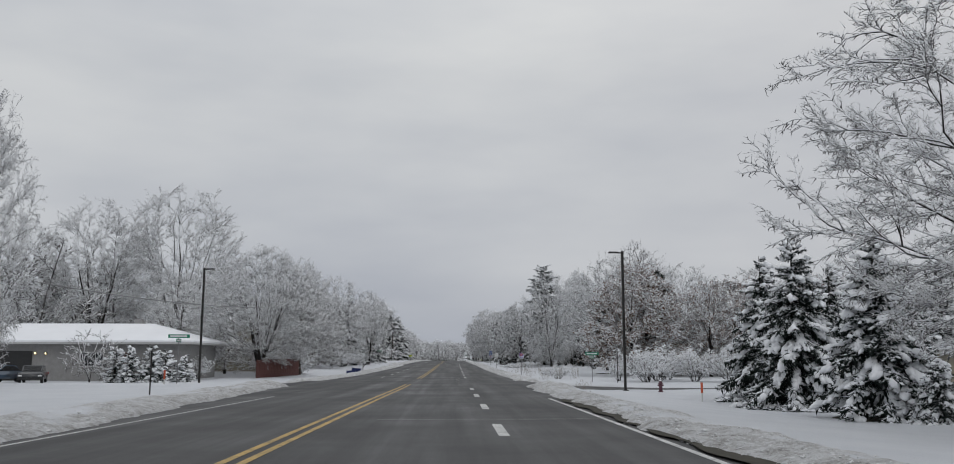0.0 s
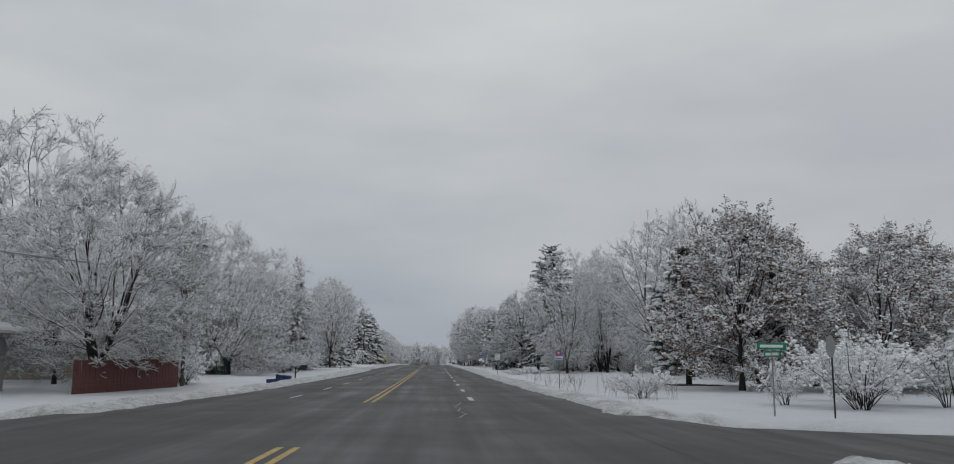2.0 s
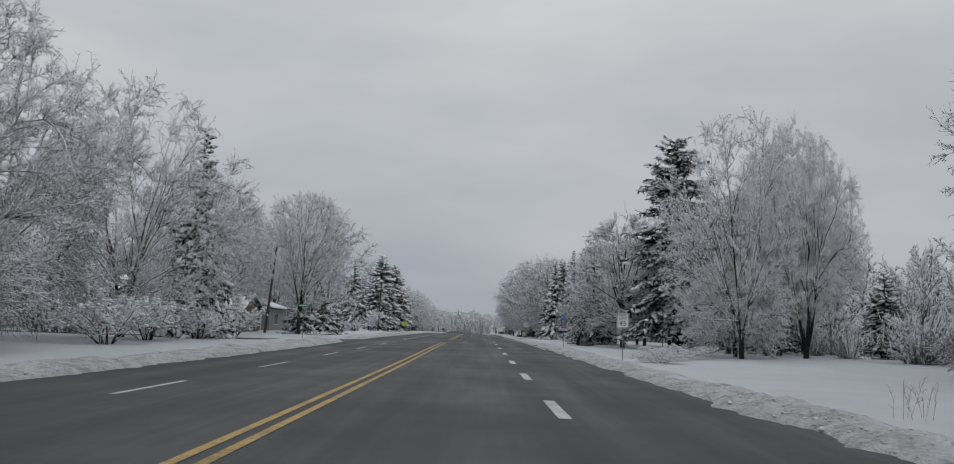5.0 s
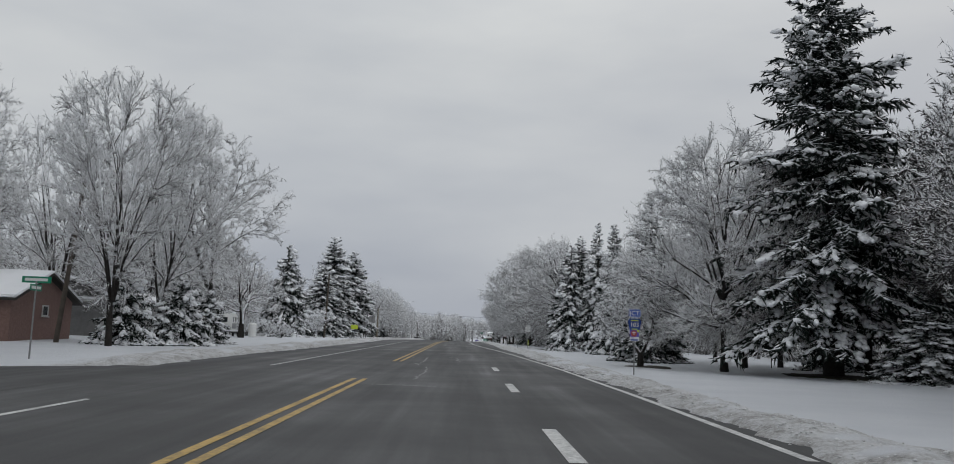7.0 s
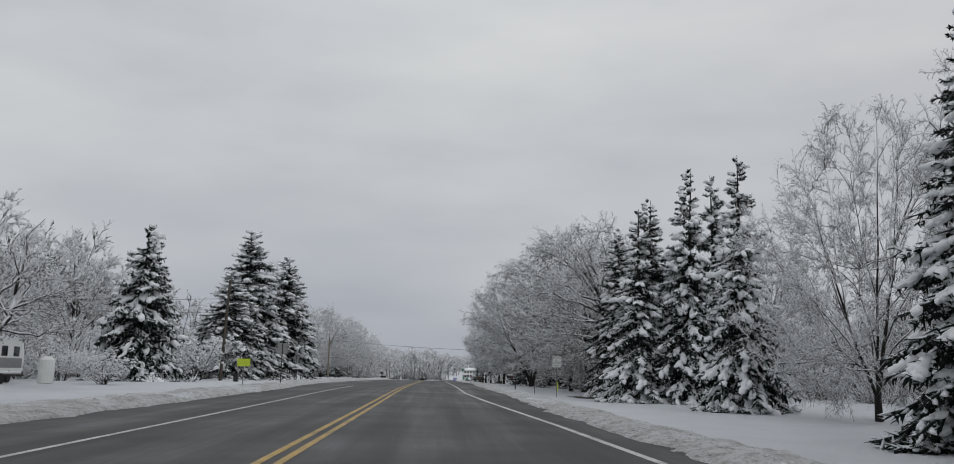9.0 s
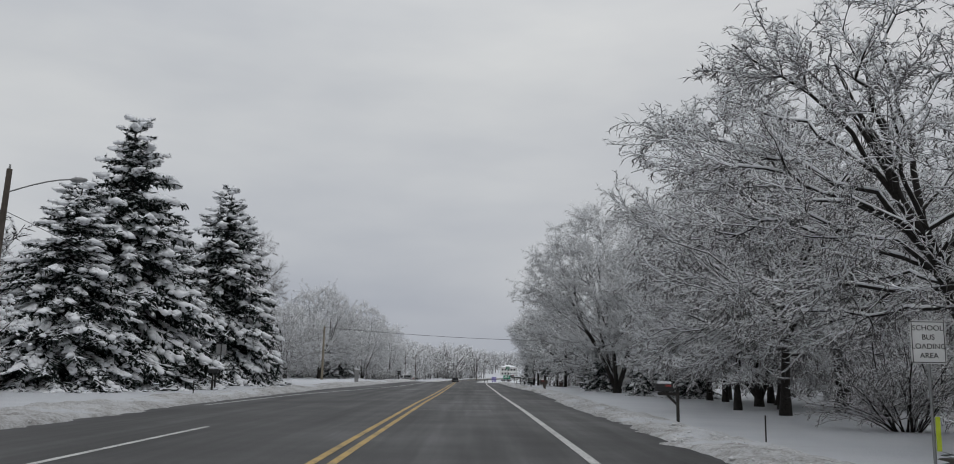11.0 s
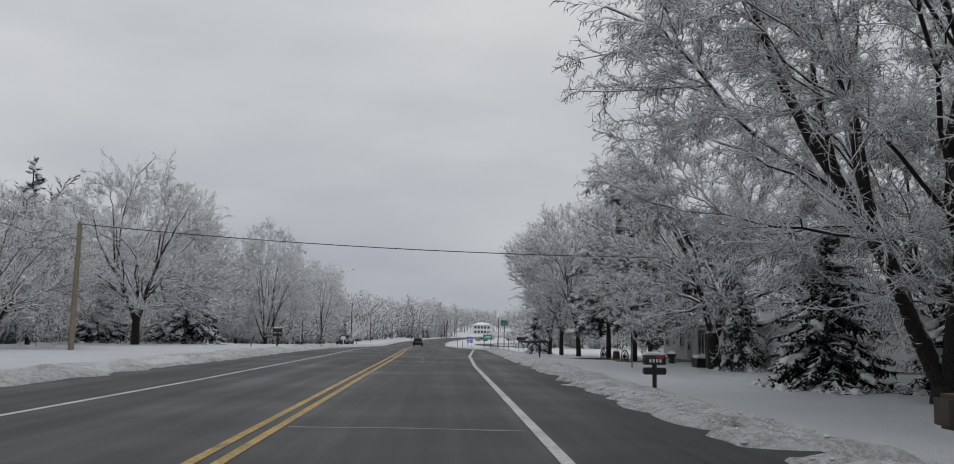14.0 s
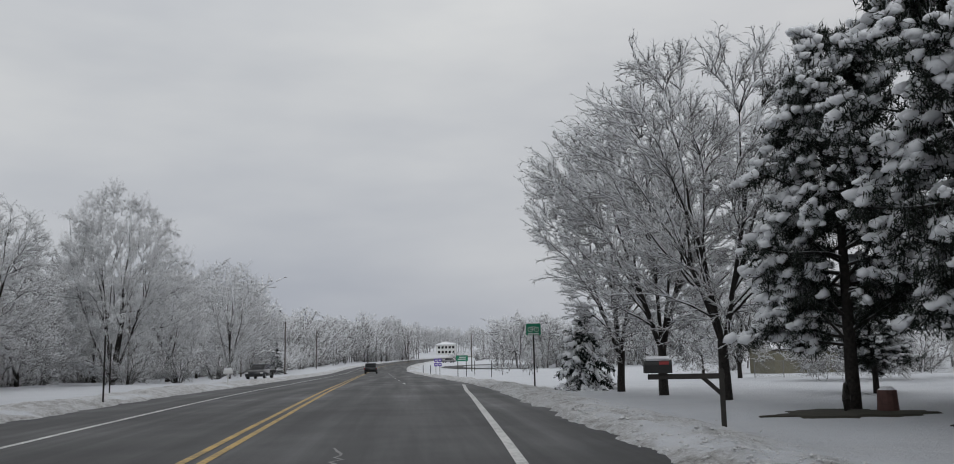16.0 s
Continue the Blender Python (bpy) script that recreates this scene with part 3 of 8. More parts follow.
for cx, cy, cl, ca, cs in ((-.6, 163, 8, True, 1), (-.9, 172, 9, True, 2), (-.3, 320, 9, True, 3), (-.2, 330, 5, True, 4), (-1.4, 160.5, 1.5, False, 5),
                           (-.8, 20, 5.2, False, 6), (.6, 177, 6, True, 7), (-1.6, 252, 2.4, False, 8), (-1.5, 259, 3.0, False, 9), (-1.6, 296, 3.2, False, 10),
                           (-.9, 321, 2.6, False, 11), (1.1, 62, 9, True, 12), (-3.2, 66, 2.0, False, 13), (-1.7, 178, 4.0, True, 14), (-1.2, 317, 1.2, False, 15)):
    crack(cx, cy, cl, ca, cs)


# ---- trees ----
def unit(v):
    return v / np.maximum(np.linalg.norm(v, axis=-1, keepdims=True), 1e-9)


def frames_for(d):
    """Two vectors across each direction."""
    up = np.where(np.abs(d[..., 2:3]) > .9, np.array([1.0, 0, 0]), np.array([0, 0, 1.0]))
    a = unit(np.cross(d, up))
    return a, np.cross(d, a)


def wander(rng, start, way, length, k, wobble, rise):
    """Bent lines of k points: start (n, 3), way (n, 3), length (n)."""
    pts = [start]
    d = unit(way)
    for i in range(k - 1):
        d = unit(d + rng.normal(0, wobble, d.shape) + np.array([0, 0, 1.0]) * rise)
        pts.append(pts[-1] + d * (length / (k - 1))[:, None])
    return np.stack(pts, 1)


def tubes(pts, r0, r1, sides):
    """Rings of tapering tubes round the lines pts (n, k, 3)."""
    n, k, _ = pts.shape
    d = np.gradient(pts, axis=1)
    a, b = frames_for(unit(d))
    t = np.linspace(0, 1, k)[None, :, None]
    r = (r0[:, None, None] * (1 - t) + r1[:, None, None] * t)
    ang = np.arange(sides) * 2 * np.pi / sides
    V = pts[:, :, None] + r[..., None] * (a[:, :, None] * np.cos(ang)[None, None, :, None] + b[:, :, None] * np.sin(ang)[None, None, :, None])
    idx = np.arange(n * k * sides).reshape(n, k, sides)
    nx = np.roll(idx, -1, 2)
    q = np.stack([idx[:, :-1], nx[:, :-1], nx[:, 1:], idx[:, 1:]], -1).reshape(-1, 4)
    return V.reshape(-1, 3), q


def spikes(start, tip, r, flat=1.0):
    """Three-sided spikes from start to tip."""
    n = len(start)
    d = unit(tip - start)
    a, b = frames_for(d)
    ang = np.arange(3) * 2 * np.pi / 3 + .5
    V = start[:, None] + r[:, None, None] * (a[:, None] * np.cos(ang)[None, :, None] + flat * b[:, None] * np.sin(ang)[None, :, None])
    V = np.concatenate([V, tip[:, None]], 1)
    i = np.arange(n)[:, None] * 4
    f = np.concatenate([np.concatenate([i, i + 1, i + 3], 1), np.concatenate([i + 1, i + 2, i + 3], 1), np.concatenate([i + 2, i, i + 3], 1)])
    return V.reshape(-1, 3), f


ICO_V = None


def ico():
    global ICO_V, ICO_F
    bm = bmesh.new()
    bmesh.ops.create_icosphere(bm, subdivisions=1, radius=1.0)
    bm.verts.ensure_lookup_table()
    ICO_V = np.array([v.co for v in bm.verts])
    ICO_F = np.array([[v.index for v in f.verts] for f in bm.faces])
    bm.free()


ico()


OCT_V = np.array([(1, 0, 0), (-1, 0, 0), (0, 1, 0), (0, -1, 0), (0, 0, 1), (0, 0, -1)], float)
OCT_F = np.array([(0, 2, 4), (2, 1, 4), (1, 3, 4), (3, 0, 4), (2, 0, 5), (1, 2, 5), (3, 1, 5), (0, 3, 5)])


def lumps(rng, c, size, squash=.55, along=None, coarse=False):
    """Small uneven heaps of snow at c (n, 3)."""
    shape_v, shape_f = (OCT_V, OCT_F) if coarse else (ICO_V, ICO_F)
    n, m = len(c), len(shape_v)
    s = size[:, None, None] * rng.uniform(.65, 1.3, (n, m, 1)) * shape_v[None]
    s = s * np.array([1, 1, squash])
    if along is not None:
        s = s + along[:, None] * (np.einsum("nmk,nk->nm", s, unit(along)) / np.maximum(size[:, None], 1e-6))[..., None] * .8
    V = c[:, None] + s
    f = (np.arange(n)[:, None, None] * m + shape_f[None]).reshape(-1, 3)
    return V.reshape(-1, 3), f


def offspring(rng, pts, rad0, rad1, length, m, u0, u1, angle, ratio, taper=.5, flatten=0.0):
    """m side branches on each of the lines: start, way, length, radius."""
    n, k, _ = pts.shape
    u = (np.arange(m)[None] + rng.random((n, m))) / m * (u1 - u0) + u0
    f = np.clip(u * (k - 1), 0, k - 1.001)
    i = f.astype(int)
    fr = (f - i)[..., None]
    rows = np.arange(n)[:, None]
    start = pts[rows, i] * (1 - fr) + pts[rows, i + 1] * fr
    d = unit(pts[rows, i + 1] - pts[rows, i])
    a, b = frames_for(d)
    phi = rng.random((n, m)) * 6.283 + np.arange(m)[None] * 2.4
    th = np.radians(rng.normal(angle, angle * .22, (n, m)))
    side = a * np.cos(phi)[..., None] + b * np.sin(phi)[..., None]
    side[..., 2] *= 1 - flatten
    way = unit(d * np.cos(th)[..., None] + unit(side) * np.sin(th)[..., None])
    ln = length[:, None] * ratio * (1 - taper * u) * rng.uniform(.7, 1.25, (n, m))
    rr = (rad0[:, None] * (1 - u) + rad1[:, None] * u)
    return start.reshape(-1, 3), way.reshape(-1, 3), ln.ravel(), rr.ravel()


def join_arrays(parts):
    V, F3, F4, off = [], [], [], 0
    for v, f in parts:
        (F4 if f.shape[1] == 4 else F3).append(f + off)
        V.append(v)
        off += len(v)
    return np.concatenate(V), [np.concatenate(x) for x in (F4, F3) if x]


def swept(rng, a, c, b, k, wobble):
    """Curved lines from a over c to b, each of k points, a little crooked."""
    t = np.linspace(0, 1, k)[None, :, None]
    P = a[:, None] * (1 - t) ** 2 + 2 * c[:, None] * t * (1 - t) + b[:, None] * t ** 2
    size = np.linalg.norm(b - a, axis=1)[:, None, None]
    return P + np.cumsum(rng.normal(0, wobble, P.shape), 1) * size * np.sqrt(t) * .6


ROUND = ((0, .18, .4, .65, .85, .95, 1.0), (.52, .84, 1.0, .9, .62, .36, .08))
VASE = ((0, .2, .45, .7, .88, 1.0), (.16, .52, .84, 1.0, .8, .14))
DOME = ((0, .12, .35, .6, .82, .94, 1.0), (.74, .96, 1.0, .88, .62, .38, .10))


def nearest_parent(goal, pts, ways, shy):
    """For each goal the point of the older wood that it grows from, and the way that wood runs."""
    gap = goal[:, None] - pts[None]
    far = np.linalg.norm(gap, axis=-1)
    along = np.einsum("gpk,pk->gp", gap, ways) / np.maximum(far, 1e-6)
    want = unit(pts * np.array([1, 1, 0]) + np.array([0, 0, 1.0]) * (.55 * np.linalg.norm(pts[:, :2], axis=1, keepdims=True) + .8))
    outward = np.einsum("gpk,pk->gp", gap, want) / np.maximum(far, 1e-6)
    cost = far * (1.9 - shy * along - .55 * outward) + (far < .25) * 9
    i = np.argmin(cost, 1)
    return pts[i], ways[i], far[np.arange(len(goal)), i], i


def leafless(name, seed, H, R, gnarl=1.0, plume=.55, limb_w=1.0, fluff=False, tuft_r=.62, stems=1, fork=.2, split=.06, fine=2, lean=(0, 0), angle=33, droop=0.0, low=.12, limbs=20, sec=150, ter=900, twigs=9, bare=False, brown=0, r_trunk=None, thick=1.0, shape=ROUND, white=False, wide=.5, lobes=.14, shy=.55):
    """A leafless snow-laden tree: trunk, limbs, a crown of fine twigs that fills its outline, and the snow along its limbs."""
    rng = np.random.default_rng(seed)
    r_base = r_trunk or (.010 * H + .05)
    tilt = np.array([lean[0], lean[1], 0])
    wave = rng.normal(0, 1, (5, 3)) * np.array([2.4, 2.4, .55 * 6 / max(H, 3)]) , rng.random(5) * 6.28

    def reach(z, ph):
        u = (z / H - low) / (1 - low)
        base = R * np.interp(u, shape[0], shape[1])
        d = np.stack([np.cos(ph), np.sin(ph), z], -1)
        return base * (1 + lobes * np.sin(d @ wave[0].T + wave[1]).sum(-1) / 2.2)

    def fill(n, inner, outer):
        """n spots spread through the crown."""
        u = rng.random(n * 6)
        u = u[rng.random(n * 6) < np.interp(u, shape[0], shape[1]) ** 1.7 + .04][:n]
        z = (low + u * (1 - low)) * H
        ph = rng.random(len(u)) * 6.283
        r = reach(z, ph) * (inner + (outer - inner) * rng.random(len(u)) ** .5)
        return np.stack([np.cos(ph) * r, np.sin(ph) * r, z], -1) + tilt * z[:, None]

    def outgrowth(p):
        """The way young wood grows at p: outwards and up."""
        d = (p - np.array([0, 0, (low + .3 * (1 - low)) * H]) - tilt * p[:, 2:]) / np.array([R, R, (1 - low) * H * .6])
        return unit(d + np.array([0, 0, .15]))

    trunk_parts, limb_parts, snow_parts, twig_parts = [], [], [], []
    if stems == 1:
        top = np.array([[0, 0, H * .86]]) + tilt * H * .86
        start = np.array([[0, 0, -.25]])
        P0 = swept(rng, start, start * .5 + top * np.array([.35, .35, .5]), top, 10, .014 * gnarl)
        r0, r1 = np.array([r_base]), np.array([r_base * .12])
        trunk_parts.append(tubes(P0[:, :2] * 1.0, r0 * 1.5, r0 * .95, 9))
    else:
        az = np.arange(stems) * 6.283 / stems + rng.random() * 6 + rng.normal(0, .25, stems)
        spread = rng.uniform(.65, 1.15, stems) * R * wide
        tz = H * rng.uniform(.72, .86, stems)
        spread = np.minimum(spread, reach(tz, az) * .8)
        top = np.stack([np.cos(az) * spread, np.sin(az) * spread, tz], -1) + tilt * tz[:, None]
        start = np.stack([np.cos(az) * r_base * .5, np.sin(az) * r_base * .5, np.full(stems, split * H)], -1)
        P0 = swept(rng, start, start + (top - start) * np.array([.5 + .28 * (split < .06), .5 + .28 * (split < .06), .46]) + rng.normal(0, .035 * gnarl, top.shape) * R, top, 10, .018 * gnarl)
        r0 = r_base * rng.uniform(.5, .72, stems)
        r1 = r0 * .14
        foot = wander(rng, np.array([[0, 0, -.25]]), np.array([[0, 0, 1.0]]), np.array([split * H + .25 + r_base * .4]), 4, .02, .02)
        trunk_parts.append(tubes(foot, np.array([r_base * 1.3]), np.array([r_base * .98]), 10))
    trunk_parts.append(tubes(P0, r0, r1, 8))
    # limbs
    n = limbs
    i = np.arange(n) + .5
    u = .10 + .86 * (i / n)
    ph = i * 2.39996 + rng.random() * 6
    gz = (low + u * (1 - low)) * H
    gr = reach(gz, ph) * rng.uniform(.6, .85, n)
    goal = np.stack([np.cos(ph) * gr, np.sin(ph) * gr, gz], -1) + tilt * gz[:, None]
    k0 = np.argmin(((goal[:, None, :2] - P0[None, :, -1, :2]) ** 2).sum(-1), 1)
    zs = np.clip(fork * H + (gz - fork * H) * rng.uniform(.1, .48, n), fork * H * rng.uniform(.85, 1.3, n), H * .7)
    rows = np.arange(n)
    at = [np.stack([np.interp(zs, P0[j, :, 2], P0[j, :, q]) for j in range(stems)]) for q in (0, 1)]
    rad = np.stack([np.interp(zs, P0[j, :, 2], np.linspace(r0[j], r1[j], 10)) for j in range(stems)])
    s = np.stack([at[0][k0, rows], at[1][k0, rows], zs], -1)
    c = s + (goal - s) * np.array([.5, .5, .62]) + np.array([0, 0, droop * 2.2]) * R * .2
    ln = np.linalg.norm(goal - s, axis=1)
    c = c + rng.normal(0, .09 * gnarl, c.shape) * ln[:, None]
    P1 = swept(rng, s, c, goal, 9, .04 * gnarl)
    q1 = np.minimum(rad[k0, rows] * .72, .011 * ln + .03) * limb_w
    limb_parts.append(tubes(P1, q1, q1 * .2, 6))
    # boughs
    def flat_points(P, skip):
        w = unit(np.gradient(P, axis=1))
        return P[:, skip:].reshape(-1, 3), w[:, skip:].reshape(-1, 3)

    a, aw = flat_points(P1, 2)
    b, bw = flat_points(P0, 5)
    goal = fill(sec, .45, .93)
    s, w, far, _ = nearest_parent(goal, np.concatenate([a, b]), np.concatenate([aw, bw]), shy)
    goal = s + unit(unit(goal - s) + .15 * outgrowth(s)) * far[:, None]
    bow = rng.normal(0, .14 * gnarl, s.shape) * far[:, None]
    P2 = swept(rng, s, s + w * far[:, None] * .22 + (goal - s) * .28 + bow, goal, 7, .045 * gnarl)
    q2 = np.clip(.006 * far + .012, .014, .045) * (.5 + .5 * limb_w)
    limb_parts.append(tubes(P2, q2, q2 * .35, 4))
    # branchlets
    a2, aw2 = flat_points(P2, 1)
    tuft = P2[rng.integers(0, len(P2), int(ter * plume)), rng.integers(3, 7, int(ter * plume))]
    tuft = tuft + rng.normal(0, 1, tuft.shape) * np.array([tuft_r, tuft_r, tuft_r * .8]) * (.5 + R * .07) + unit(tuft - np.array([0, 0, H * .35])) * .35
    goal = np.concatenate([fill(ter - len(tuft), .38, 1.0), tuft]) - np.array([0, 0, droop])
    s, w, far, _ = nearest_parent(goal, np.concatenate([a2, a]), np.concatenate([aw2, aw]), shy)
    far = np.minimum(far, 1.7)
    goal = s + unit(unit(goal - s) + max(.36 - 1.5 * droop, .05) * outgrowth(s)) * np.maximum(far, .7)[:, None]
    P3 = swept(rng, s, s + w * far[:, None] * .2 + (goal - s) * .3 + (np.array([0, 0, droop * .9]) + rng.normal(0, .12 * gnarl, s.shape)) * far[:, None], goal, 5, .06 * gnarl)
    q3 = np.full(len(P3), {1: .034, 2: .022, 3: .016}[fine]) * thick
    twig_parts.append(tubes(P3, q3, q3 * .6, 3))
    # twigs
    l3 = np.clip(far, .7, 1.8)
    s, w, l4, rr = offspring(rng, P3, q3, q3, l3, int(twigs * (1.5 if fine == 3 else 1.15)), .1, 1.03, angle + 4, .38, .35)
    l4 = np.clip(l4, *{1: (.25, .85), 2: (.2, .6), 3: (.14, .46)}[fine])
    tip = s + unit(w + np.array([0, 0, .08 - droop * 1.6])) * l4[:, None]
    twig_parts.append(spikes(s, tip, np.full(len(s), {1: .06, 2: .034, 3: .020}[fine] * thick)))
    if fine == 3:
        s, w, l5, rr = offspring(rng, np.stack([s, tip], 1), np.full(len(s), .01), np.full(len(s), .01), l4, 1, .3, .9, angle + 6, .7, .2)
        twig_parts.append(spikes(s, s + unit(w + np.array([0, 0, .06 - droop * 1.6])) * np.clip(l5, .12, .28)[:, None], np.full(len(s), .0175 * thick)))
    for P, q, kk, sd, share in ((P0, r0, .85, 5, 1.0), (P1, q1, .95, 4, .9), (P2, q2, 1.1, 3, .85), (P3, q3 * 1.15, 1.2, 3, .8)):
        if (fine < 2 and sd == 3) or (sd == 5 and stems == 1):
            continue
        lift = (q[:, None] * np.linspace(.62, .4, P.shape[1])[None])[..., None] * np.array([0, 0, 1.0])
        inward = P[:, :1] * np.array([1, 1, 0]) * 0
        keep = rng.random(len(P)) < (share if not bare else .2)
        if keep.any():
            snow_parts.append(tubes((P + lift + inward)[keep], q[keep] * kk * .72 + .006, q[keep] * .3 + .008, sd))
    thing = new(name)
    V, F = join_arrays(trunk_parts)
    raw("trunk", V, F, M_BARK, thing)
    V, F = join_arrays(limb_parts)
    raw("limb_frame", V, F, M_BARK, thing, label="dark bark with snow on top")
    V, F = join_arrays(twig_parts)
    raw("crown", V, F, M_TWIG_BARE if bare else M_TWIG_FLUFF if fluff else M_TWIG_WHITE if white else M_TWIG, thing, label="fine twigs white with snow")["kind"] = "stuff"
    if brown:
        pick = rng.integers(0, len(tip), brown)
        c = tip[pick] + rng.normal(0, .08, (brown, 3))
        V, F = spikes(c, c + unit(rng.normal(0, 1, (brown, 3)) + np.array([0, 0, -.6])) * rng.uniform(.10, .2, (brown, 1)), rng.uniform(.04, .085, brown), .4)
        raw("foliage", V, [F], M_BROWNLEAF, thing, label="withered brown leaves")["kind"] = "stuff"
        pick = rng.integers(0, len(tip), brown // 2)
        snow_parts.append(lumps(rng, tip[pick] + np.array([0, 0, .02]), rng.uniform(.05, .13, len(pick)), .6))
    if snow_parts:
        V, F = join_arrays(snow_parts)
        raw("snow", V, F, M_SNOW, thing, label="snow lying along the limbs")["kind"] = "stuff"
    return thing


def conifer(name, seed, H, R, dense=1.0, droop=.5, snow=1.0, skirt=.05, ragged=.12, power=.8, pads=1.0):
    """A spruce: trunk, drooping boughs of needles and snow lying on them."""
    rng = np.random.default_rng(seed)
    thing = new(name)
    P = wander(rng, np.array([[0, 0, -.2]]), np.array([[0, 0, 1.0]]), np.array([H * .99 + .2]), 10, .006, .02)
    V, F = tubes(P, np.array([.02 * H + .05]), np.array([.012]), 8)
    raw("trunk", V, [F], M_BARK, thing)
    n = int((58 + 9.0 * H) * dense)
    h = skirt + (1 - skirt) * (1 - (1 - (np.arange(n) + rng.random(n)) / n) ** .72) * .985
    reach = R * (np.clip(1 - h, .012, 1) ** power) * rng.uniform(1 - ragged, 1.08, n) * np.clip((h - skirt) * 9 + .72, 0, 1) * 1.14 + .12
    az = rng.random(n) * 6.283 + np.arange(n) * 2.4
    out = np.stack([np.cos(az), np.sin(az), np.zeros(n)], -1)
    k = 7
    t = np.linspace(0, 1, k)
    bow = droop * (1 - h) ** .6
    z = (h * H)[:, None] + reach[:, None] * ((.30 * (h ** 1.5))[:, None] * t + (-.95 * bow)[:, None] * t ** 1.15 + .16 * t ** 3.2)
    pts = out[:, None] * (reach[:, None] * t)[..., None]
    pts[..., 2] = np.maximum(z, .06)
    pts = pts + rng.normal(0, .02, pts.shape) * reach[:, None, None]
    parts = [tubes(pts, .010 * reach + .012, np.full(n, .008), 3)]
    m = int(26 * dense) + 6
    s, w, ln, _ = offspring(rng, pts, np.full(n, .02), np.full(n, .02), reach, m, .08, 1.0, 50, .36, .55, .75)
    ln = np.clip(ln, .14, .9)
    hang = np.array([0, 0, -.45]) * (1 + rng.random((len(s), 1)))
    tip = s + unit(w + hang * .55) * ln[:, None]
    tip[:, 2] = np.maximum(tip[:, 2], .02)
    parts.append(spikes(s, tip, np.clip(ln * .2, .05, .13), .5))
    # side sprays of each twig
    take = rng.random(len(s)) < .9
    mid = (s * .45 + tip * .55)[take]
    w2 = unit((tip - s)[take] + rng.normal(0, .55, (take.sum(), 3)) + np.array([0, 0, -.25]))
    parts.append(spikes(mid, mid + w2 * (ln[take] * .6)[:, None], np.clip(ln[take] * .15, .035, .09), .6))
    V, F = join_arrays(parts)
    raw("crown", V, F, M_NEEDLE, thing, label="dark green drooping needle boughs")["kind"] = "stuff"
    # snow on the boughs: long caps that follow each bough and hang over its end, and clumps on the side twigs
    if snow:
        caps = []
        m, per = 3, 14
        f = (.42 + .5 * rng.random((n, m)) ** .8).repeat(per, 1)
        f = np.clip(f + rng.normal(0, .13, f.shape), .2, .999)
        ok = (rng.random((n, m)) < .58 * snow).repeat(per, 1)
        i0 = np.clip((f * 6).astype(int), 0, 5)
        rows = np.arange(n)[:, None]
        p0, p1 = pts[rows, i0], pts[rows, i0 + 1]
        fr = (f * 6 - i0)[..., None]
        way = unit(p1 - p0)
        across = unit(np.cross(way, np.array([0, 0, 1.0])))
        side = rng.normal(0, .09, (n, m)).repeat(per, 1) * reach[:, None] + rng.normal(0, .045, f.shape) * (.4 + .6 * reach[:, None])
        size = np.clip((.022 * reach[:, None] + .04) * rng.lognormal(0, .5, f.shape), .025, .20) * (.7 + .25 * pads)
        c = p0 * (1 - fr) + p1 * fr + across * side[..., None] + np.array([0, 0, 1.0]) * (size * .35 - np.abs(side) * .5)[..., None]
        lie = unit(way + across * (np.sign(side) * .5)[..., None] + np.array([0, 0, -.5])) * (size * rng.uniform(.5, 1.5, f.shape))[..., None]
        caps.append(lumps(rng, c[ok], size[ok], .78, lie[ok]))
        tp = rng.random(len(tip)) < .26 * snow
        caps.append(lumps(rng, tip[tp] * .6 + s[tp] * .4 + np.array([0, 0, .03]), np.clip(ln[tp] * .2, .035, .12), .55, (tip - s)[tp] * .35, True))
        V, F = join_arrays(caps)
        raw("snow", V, F, M_SNOW, thing, label="snow lying on the boughs")["kind"] = "stuff"
    return thing


